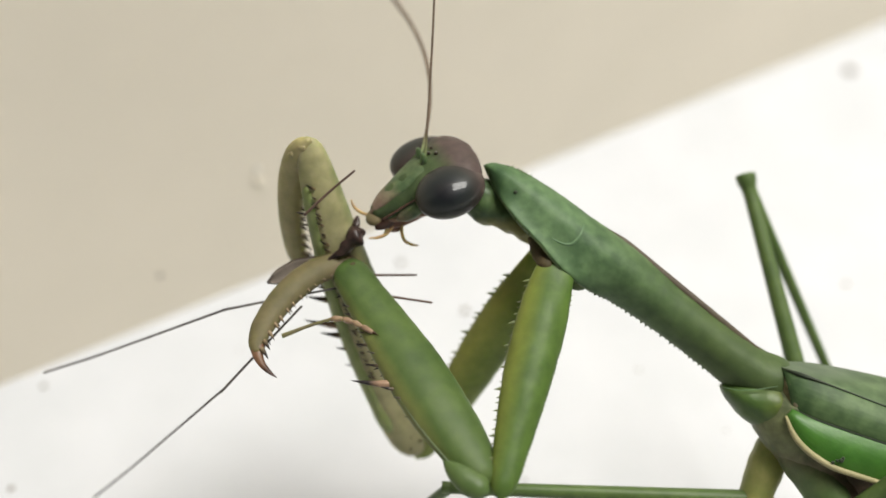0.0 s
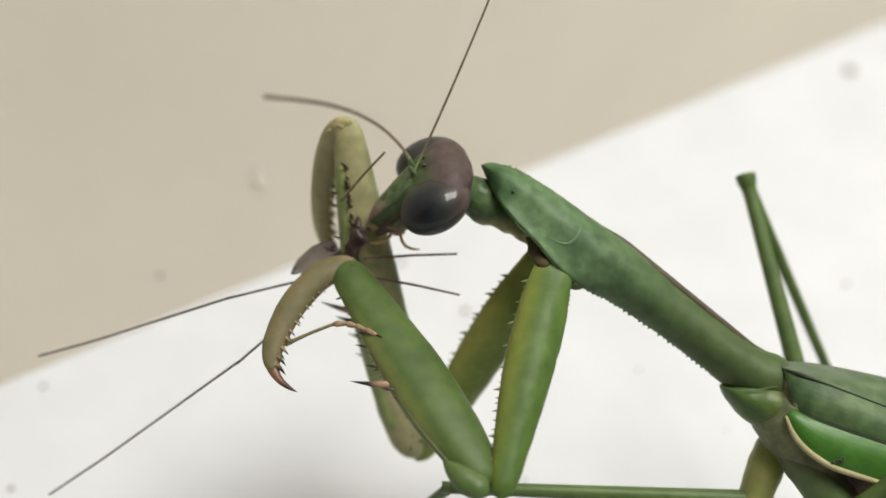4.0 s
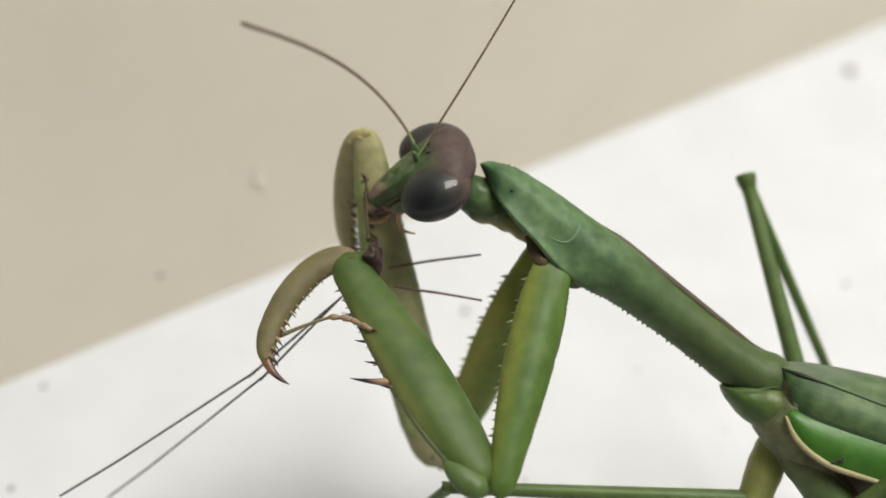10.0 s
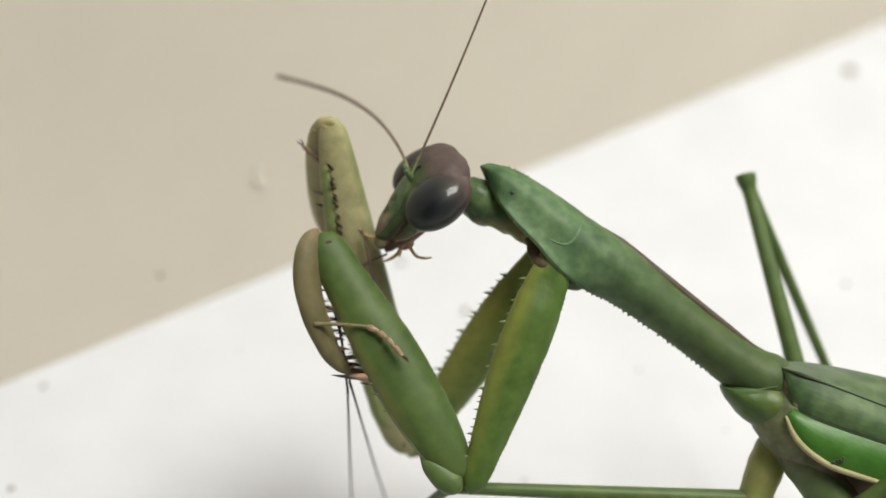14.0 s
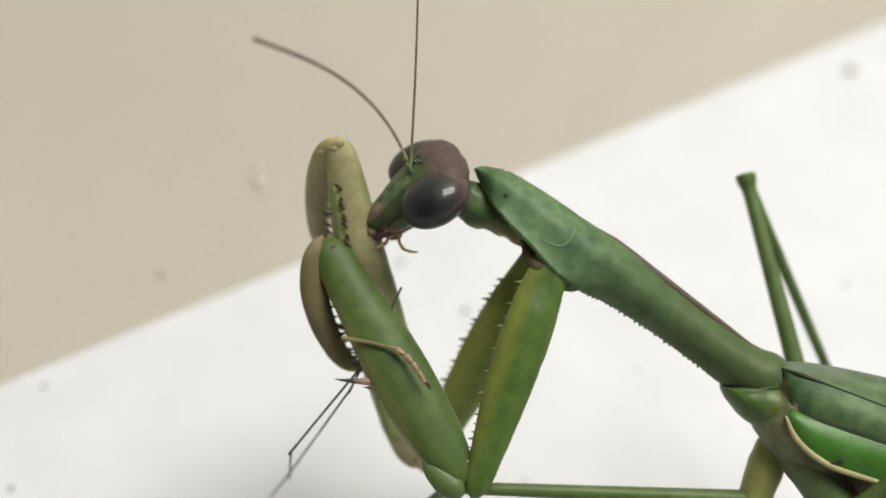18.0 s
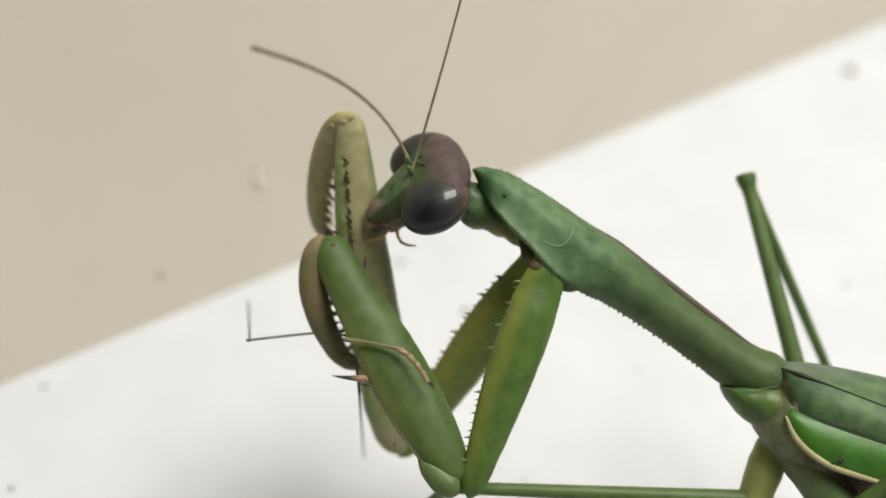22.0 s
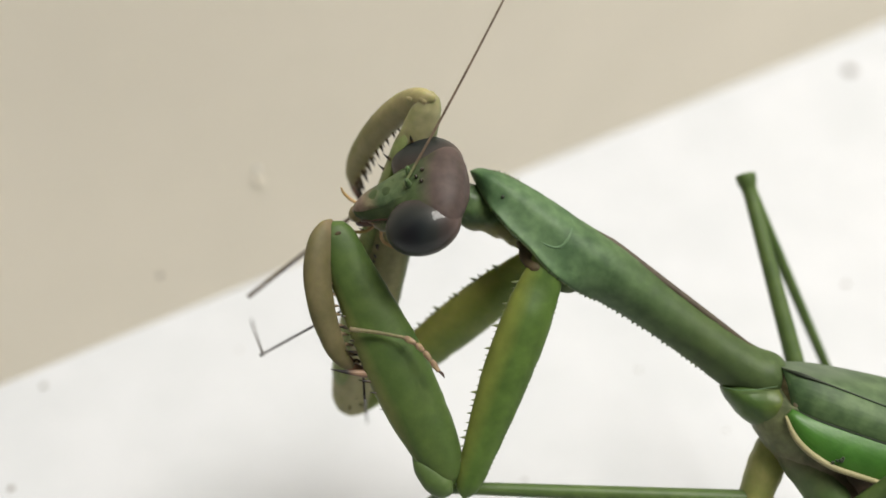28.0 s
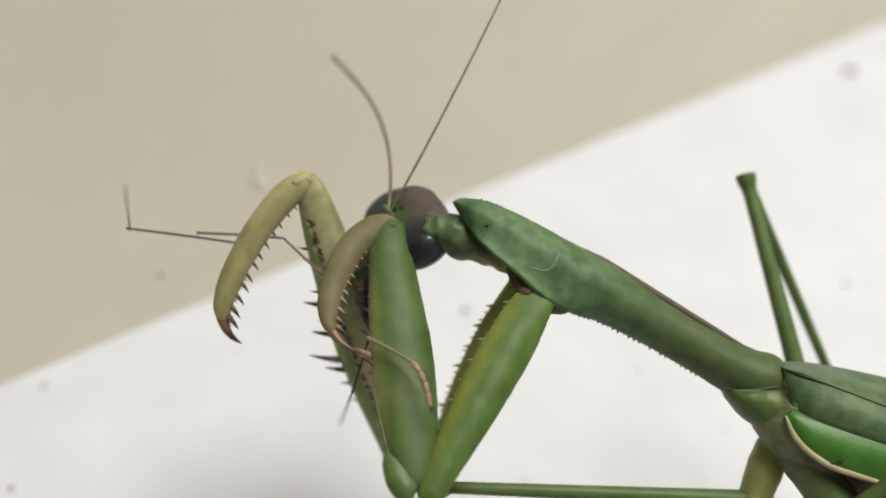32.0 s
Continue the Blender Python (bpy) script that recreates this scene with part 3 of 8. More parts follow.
    tibia = part("fore_tibia", sweep(shaft, 60, 26, 0.02, 0.03, 9), tibia_mat, mantis, "curved olive foreleg tibia ending in a hooked claw")
    if side == "far":
        for x, y, z, r in ((-6, -0.40, -8, 0.30), (4, -0.50, -24, 0.24)):
            part("knee_lobe", ball((x * k, y, z * k), (r, 0.8 * r, 1.2 * r), 14, 10, 0.12), M_TIBIA_FAR, tibia, "small knotted knee lobe")
    hook = ((214, -51, 14), (228, -43, 9.5), (240, -29, 6.5), (247, -12, 3.8), (250, 2, 0.6))
    part("claw", sweep([(x * k, out(z, h) * k, h * k * (thin + 0.1), 0.6 * h * k) for x, z, h in hook], 22, 16), M_CLAW, tibia, "slender brown hooked claw with a black tip")
    inner = curve_through([(x, out(z, h) + h * 0.93 * thin) for x, z, h in row[2:]], 60)
    for i in range(12):
        w = 0.12 + 0.86 * i / 11
        q = inner[min(59, int(w * 59))]
        size = (0.36 + 0.55 * w**2.0) if side == "near" else (0.42 + 0.75 * w**2.0)
        thorn(tibia, (q[0] * k, -0.22, q[1] * k), (0.45, -0.12, 0.9), size, M_SPINE if side == "far" or i > 9 else M_TIBSPINE, "spine", 0.19)
        if i % 2:
            thorn(tibia, ((q[0] + 6) * k, 0.30, (q[1] - 2) * k), (0.45, 0.15, 0.9), size * 0.7, M_SPINE, "spine", 0.17)
    tars = part("fore_tarsus", tube([(0, 0, 0), (1.6, 0, 0.55), (3.3, 0, 1.0), (3.6, 0, 1.05)], [0.17, 0.12, 0.11, 0.14], 10, 20), M_BASITARSUS, mantis, "slender pinkish tarsus lying across the femur")
    bend = ((3.5, 1.05, 0.21), (4.35, 0.98, 0.21), (5.05, 0.74, 0.20), (5.7, 0.42, 0.19))
    for i, (x, z, r) in enumerate(bend):
        nx, nz = (bend[i + 1][0], bend[i + 1][1]) if i < 3 else (6.5, -0.02)
        part("tarsal_segment", tube([(x, 0, z), (0.7 * x + 0.3 * nx, -0.02, 0.7 * z + 0.3 * nz), (nx - 0.05, 0, nz)], [r * 0.75, r * 1.08, r * 0.7], 10, 10), M_TARSUS, tars)
    for s in (-1, 1):
        part("tarsal_claw", tube([(6.45, 0, 0), (6.75, 0.12 * s, -0.05 + 0.1 * s), (6.95, 0.2 * s, -0.25)], [0.07, 0.05, 0.02], 6, 8), M_CLAW, tars)
    for key, ob in (("coxa", coxa), ("femur", femur), ("tibia", tibia), ("tarsus", tars)):
        MOVERS[side + "_" + key] = ob


build_foreleg("near", 388 / 26, 474 / 26, 258 / 26, 0.97, (M_COXA, M_FEMUR, M_TIBIA))
build_foreleg("far", 448 / 26, 648 / 26, 312 / 26, 0.94, (M_COXA_FAR, M_INNER, M_TIBIA_FAR))


def build_head():
    """Head in its own space: x towards the mouth, y towards the near side, z out of the face."""
    k = 1 / 23.2

    def rows_of(rows):
        return [(x * k, z * k, hu * k, hv * k) for x, z, hu, hv in rows]

    rows = ((-76, -6, 2, 4), (-73, -6, 14, 28), (-67, -4, 26, 50), (-56, -1, 36, 72), (-38, 2, 42, 80), (-18, 3, 41, 78), (6, 3, 39, 66), (30, 3, 36, 48), (54, 2, 31, 35), (80, 2, 25, 26), (98, 2, 18, 18), (109, 1, 11, 11), (113, 0, 3, 3))
    head = part("head", sweep(rows_of(rows), 70, 48, 0, 0.05, 2), M_FACE, mantis, "triangular head, green on the face and purplish brown on the crown")
    frons = ((-8, 34, 3, 12), (6, 36, 6, 24), (34, 30, 8, 28), (62, 23, 8, 23), (88, 17, 8, 17), (104, 11, 6, 11), (112, 7, 3, 5), (115, 5, 1, 2))
    part("face_plate", sweep(rows_of(frons), 40, 24, 0, 0.05, 6), M_FRONS, head, "rough bright green face plate")
    for s in (1, -1):
        turn = Euler((radians(-10 * s), radians(-10), radians(17 * s))).to_matrix()
        part("eye", ball((-8 * k, 59 * s * k, 3 * k), (58 * k, 49 * k, 37 * k), 48, 32, 0.0, turn), M_EYES[s], head, "large glossy dark brown compound eye")
    cheek = ((-62, -20, 8, 20), (-45, -26, 14, 48), (-10, -28, 16, 60), (25, -24, 15, 50), (60, -20, 13, 32), (90, -14, 10, 19), (106, -8, 4, 8))
    part("cheek", sweep(rows_of(cheek), 40, 28, 0, 0.07, 4), M_CHEEK, head, "pale brownish underside of the head")
    for s in (1, -1):
        seam = [(38 * k, 43 * s * k, 12 * k), (62 * k, 33 * s * k, 6 * k), (86 * k, 24 * s * k, 0), (103 * k, 15 * s * k, -6 * k)]
        part("face_seam", tube(seam, [0.03, 0.07, 0.10, 0.10], 8, 20), M_MANDIBLE, head, "dark seam between face and jaw")
        part("gena", ball((52 * k, 33 * s * k, -8 * k), (34 * k, 12 * k, 13 * k), 20, 14, 0.06, Euler((0, radians(12), radians(-16 * s))).to_matrix()), M_FRONS, head, "green cheek plate below the eye")
    for x, y, z in ((-12, 0, 46), (-21, 11, 46), (-21, -11, 46)):
        part("ocellus", ball((x * k, y * k, z * k), (3.2 * k, 3.2 * k, 3 * k), 12, 8), M_OCELLUS, head, "tiny dark simple eye")
    for s in (1, -1):
        part("antenna_base", tube([(2 * k, 10 * s * k, 38 * k), (0, 11 * s * k, 49 * k), (-2 * k, 12 * s * k, 58 * k)], [0.26, 0.22, 0.12], 10, 8), M_FRONS, head, "short green antenna socket")
    part("labrum", ball((111 * k, 0, -4 * k), (15 * k, 15 * k, 12 * k), 16, 12, 0.05), M_LABRUM, head, "pale tan upper lip")
    for s in (1, -1):
        part("mandible", ball((100 * k, 9 * s * k, -16 * k), (20 * k, 8 * k, 11 * k), 16, 10, 0.06), M_MANDIBLE, head, "dark brown mandible")
    part("jaw", sweep(rows_of(((10, -30, 10, 20), (50, -30, 14, 24), (85, -27, 13, 18), (108, -22, 5, 6))), 24, 18, 0, 0.07), M_MOUTH, head,
         "pinkish lower mouthparts")
    part("maxilla", ball((88 * k, 0, -38 * k), (13 * k, 12 * k, 10 * k), 14, 10, 0.1), M_MOUTH, head, "small reddish maxilla")
    palps = (((78, 16, -28), (88, 22, -42), (90, 25, -56), (82, 27, -68), (74, 28, -74)), ((92, -16, -22), (112, -24, -16), (126, -30, 0), (131, -34, 14), (128, -34, 26)),
             ((92, 12, -28), (110, 15, -33), (124, 15, -30), (136, 12, -24)), ((88, -8, -30), (102, -10, -40), (110, -8, -46), (116, -6, -48)))
    for p in palps:
        part("palp", tube([(x * k, y * k, z * k) for x, y, z in p], [0.10, 0.12, 0.115, 0.10, 0.07][:len(p) - 1] + [0.05], 8, 24), M_PALP, head, "thin pale pink palp")
    MOVERS["head"] = head


build_head()
n = 40
near = [(29.0 * i / n, 0, 0.35 * math.sin(math.pi * i / n) * (1 - i / n)) for i in range(n + 1)]
MOVERS["near_antenna"] = part("antenna", tube(near, [0.092 - 0.05 * i / n for i in range(n + 1)], 8, 160, 0.12), M_ANTENNA, mantis, "long thin brownish antenna")
span_ = 600 / 26
far = [(span_ * i / n, 0, 0.082 * span_ * math.sin(math.pi * (i / n) ** 0.85)) for i in range(n + 1)]
MOVERS["far_antenna"] = part("antenna", tube(far, [0.10 + 0.07 * i / n for i in range(n + 1)], 8, 120, 0.12), M_ANTENNA, mantis, "long thin brownish antenna, bowed")


def at(px, py, y):
    return Vector(plane_of(px, py, y))


def to_floor(px, py, y, lift=0.0):
    """The point where a plumb line under a place of the mantis meets the floor, in the mantis's space (mm)."""
    w = STAND @ (at(px, py, y) * MM)
    return STAND.inverted() @ Vector((w.x, w.y, lift * MM)) * 1000


def build_body():
    st = px_stations(((1276, 682, 4, 0.5), (1294, 692, 18, 1.6), (1328, 706, 38, 2.2), (1362, 716, 44, 2.4), (1392, 728, 24, 1.6)), 0)
    part("sternum", sweep(st, 40, 26, 0, 0.06), M_STERNUM, mantis, "smooth green chest plate, yellowish at its rear")
    part("chest_rim", tube([at(1282, 686, -1.3), at(1305, 691, -1.9), at(1340, 690, -2.1), at(1376, 684, -2.0)], [0.02, 0.03, 0.035, 0.02], 8, 24), M_GROOVE, mantis, "pale rim behind the pronotum")
    st = px_stations(((1380, 660, 14, 1.0), (1392, 715, 66, 2.5), (1418, 778, 58, 2.8), (1454, 840, 45, 2.6), (1492, 902, 42, 2.4), (1520, 960, 14, 0.9)), -0.2)
    part("mesothorax", sweep(st, 44, 28, 0, 0.14), M_BODY, mantis, "greyish green and brown underside of the thorax")
    st = px_stations(((1360, 690, 10, 1.2), (1385, 700, 40, 2.2), (1430, 740, 74, 2.8), (1500, 790, 92, 3.2), (1580, 828, 98, 3.6), (1750, 868, 102, 4.2),
                      (1950, 905, 98, 4.2), (2150, 935, 76, 3.4), (2290, 955, 36, 1.6), (2330, 962, 6, 0.4)), 0.3)
    part("abdomen", sweep(st, 90, 34, 0, 0.12), M_BODY, mantis, "greyish green thorax and abdomen")
    st = px_stations(((1372, 650, 4, 0.4), (1384, 668, 14, 1.9), (1390, 692, 20, 2.2), (1395, 716, 20, 2.3), (1402, 738, 6, 1.2)), -0.35)
    part("wing_hinge", sweep(st, 40, 28, 0, 0.12), M_HINGE, mantis, "brownish wing hinge")
    seam = [at(1384, 652, -1.6), at(1416, 663, -2.5), at(1470, 682, -3.0), at(1568, 720, -3.3), at(1800, 800, -3.4), at(2300, 930, -2.2)]
    top = [at(1368, 640, 0.4), at(1425, 640, 0.6), at(1500, 653, 0.6), at(1568, 668, 0.6), at(1850, 742, 0.6), at(2330, 920, 0.2)]
    fold = [at(1402, 722, -2.6), at(1440, 742, -3.2), at(1500, 763, -3.6), at(1568, 786, -3.9), at(1850, 868, -4.2), at(2290, 955, -2.6)]
    rim = [at(1390, 736, -2.7), at(1402, 770, -3.1), at(1425, 797, -3.4), at(1470, 827, -3.7), at(1568, 858, -4.0), at(1800, 930, -4.2), at(2280, 975, -2.6)]
    near_wing = part("fore_wing", sheet(top, seam, 0.14, 60, 16, 0.55, 0.012), M_WING, mantis, "dusky green folded upper wing")
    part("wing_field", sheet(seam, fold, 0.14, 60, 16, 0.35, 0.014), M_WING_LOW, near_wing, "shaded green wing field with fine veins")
    part("wing_front_field", sheet(fold, rim, 0.14, 60, 16, 0.30, 0.010), M_COSTAL, near_wing, "bright green front field of the wing")
    part("wing_rim", tube([p - Vector((0, 0.12, 0)) for p in rim], [0.10, 0.19, 0.21, 0.20, 0.18, 0.16, 0.1], 10, 90), M_CREAM, near_wing, "cream-coloured wing edge")
    part("wing_seam", tube([p - Vector((0, 0.02, 0)) for p in seam], [0.05, 0.17, 0.06, 0.05, 0.05, 0.04], 8, 80), M_LINE, near_wing, "dark seam between the folded wings")
    part("wing_fold", tube([p - Vector((0, 0.02, 0)) for p in fold], [0.03, 0.05, 0.05, 0.05, 0.05, 0.03], 8, 80), M_LINE, near_wing, "dark fold line")
    for x, y, r in ((1474, 819, 0.10), (1481, 816, 0.09), (1489, 815, 0.14), (1492, 811, 0.09)):
        part("wing_dot", ball(at(x, y, -3.98), (r * 1.2, 0.05, r), 10, 8, 0.06), M_LINE, near_wing, "tiny black dot")

    def leg(name, label, base, knee, foot, thick, hip=None, hip_mat=M_WALKCOXA, flare=1.25):
        b, q, f = Vector(base), Vector(knee), Vector(foot)
        femur = part(name, tube([b, b.lerp(q, 0.5), q], [thick * 1.25, thick * 1.05, thick * 0.85], 14, 30, 0.0), M_WALKLEG, mantis, label)
        d = (q - b).normalized()
        part("knee", tube([q - d * 1.4, q - d * 0.6, q, q + d * 0.55], [thick * 0.86, thick * (0.5 + 0.36 * flare), thick * flare, thick * (flare * 1.16 - 0.15)], 14, 14), M_WALKLEG, femur)
        part("shin", tube([q, q.lerp(f, 0.5), f], [thick * 0.78, thick * 0.6, thick * 0.5], 12, 30), M_WALKLEG, femur, "thin green shin")
        toe = (f - q)
        toe = Vector((toe.x, toe.y, 0)).normalized() if Vector((toe.x, toe.y, 0)).length > 1e-6 else Vector((1, 0, 0))
        away = STAND.to_3x3().inverted() @ (Vector((toe.x, toe.y, 0)).normalized())
        part("foot", tube([f, f + away * 2.5, f + away * 5.0], [thick * 0.5, thick * 0.4, thick * 0.2], 8, 14), M_TARSUS, femur, "short jointed foot on the floor")
        if hip:
            part("hip", sweep(px_stations(*hip), 30, 22, 0, 0.06), hip_mat, femur, "yellowish green hip segment")

    leg("walking_leg", "slender green walking leg, stretched out low", at(1348, 884, 0.6), at(796, 863, 1.0), at(610, 1000, 16.6), 0.50,
        (((1374, 745, 12, 0.8), (1370, 775, 24, 1.2), (1359, 815, 32, 1.4), (1343, 860, 30, 1.4), (1328, 905, 26, 1.2), (1318, 940, 8, 0.5)), 1.0), M_WALKCOXA, 0.85)
    leg("walking_leg", "slender green walking leg with a raised knee", at(1432, 735, 6.0), at(1322, 322, 9.5), to_floor(1640, 980, 14.0, 0.3), 0.60)
    leg("walking_leg", "slender green walking leg", at(1480, 930, -2.5), at(1800, 700, -9.0), to_floor(1960, 900, -12.0, 0.3), 0.62,
        (((1385, 745, 20, 0.8, 0.0), (1414, 800, 40, 1.6, -0.9), (1450, 850, 40, 1.8, -1.2), (1478, 900, 38, 1.8, -1.3), (1492, 950, 20, 1.0, -1.3)), -1.0), M_HINDHIP)
    leg("walking_leg", "slender green walking leg", at(1420, 900, 3.0), at(1250, 980, 9.0), to_floor(1150, 1010, 12.0, 0.3), 0.5)


build_body()

# ---- the prey: what is left of a long-legged insect, held in the forelegs ----
prey = tagged(new("insect_prey"), "remains of a dark long-legged insect held by the mantis", "insect")
prey.matrix_basis = STAND


def build_prey():
    for key in ("leg_a", "leg_b"):
        L1 = 7.8
        up = part("leg_shin", tube([(-0.25, 0, 0), (0.2, 0, 0), (L1 * 0.5, 0.1, 0.06), (L1, 0, 0)], [0.10, 0.085, 0.085, 0.08], 8, 20), M_PREYLEG, prey, "thin dark insect shin")
        L2 = (410 if key == "leg_a" else 480) / 26
        down = part("leg_foot", tube([(-0.3, 0, 0), (0.5, 0, 0.02), (L2 * 0.35, 0, -0.05), (L2 * 0.7, 0, -0.12), (L2, 0, 0)], [0.09, 0.085, 0.08, 0.08, 0.08], 8, 40), M_PREYLEG, prey,
                    "very long thread-like insect foot")
        MOVERS[key + "_tibia"], MOVERS[key + "_tarsus"] = up, down
    for key, L in (("stub_c", 6.6), ("stub_d", 6.2), ("stub_e", 4.6)):
        MOVERS[key] = part("leg_stump", tube([(0, 0, 0), (L * 0.5, 0.05, 0.05), (L, 0, 0)], [0.075, 0.09, 0.10], 8, 16), M_PREYSTUB, prey, "bitten-off brown insect leg")
    wing = part("wing", sheet([(0, 0, 0.5), (1.5, 0, 0.85), (3.0, 0, 0.55), (3.8, 0, -0.05)], [(0, 0, -0.4), (1.5, 0.05, -0.55), (3.0, 0.05, -0.45), (3.8, 0, -0.1)], 0.05, 24, 8, 0.25), M_PREYWING, prey,
                "small translucent brownish wing")
    part("wing_vein", tube([(0, -0.1, 0.5), (1.5, -0.1, 0.86), (3.0, -0.1, 0.56), (3.8, 0, -0.05)], [0.12, 0.13, 0.10, 0.05], 8, 24), M_PREY, wing, "dark front vein")
    for pts in (((0.1, -0.12, 0.1), (1.4, -0.28, 0.25), (3.2, -0.2, 0.2)), ((0.1, -0.1, -0.2), (1.5, -0.25, -0.15), (3.3, -0.1, -0.25)), ((0.1, -0.02, -0.4), (1.5, -0.02, -0.56), (3.0, 0, -0.46), (3.8, 0, -0.1))):
        part("wing_vein", tube(pts, 0.045, 6, 20), M_PREY, wing, "thin dark vein")
    MOVERS["wing"] = wing
    body = part("body", sweep([(-0.3, 0, 0.1, 0.1), (0.2, 0.1, 0.60, 0.5), (1.0, 0.0, 0.55, 0.6), (2.0, -0.1, 0.42, 0.45), (3.1, 0.05, 0.08, 0.08)], 30, 20, 0, 0.35), M_PREY, prey, "dark chewed insect body")
    part("shred", sweep([(0.3, 0.3, 0.05, 0.05), (0.0, 0.7, 0.22, 0.2), (-0.3, 1.0, 0.18, 0.15), (-0.5, 1.2, 0.03, 0.03)], 14, 10, 0, 0.2), M_PREY, body)
    MOVERS["body"] = body


build_prey()

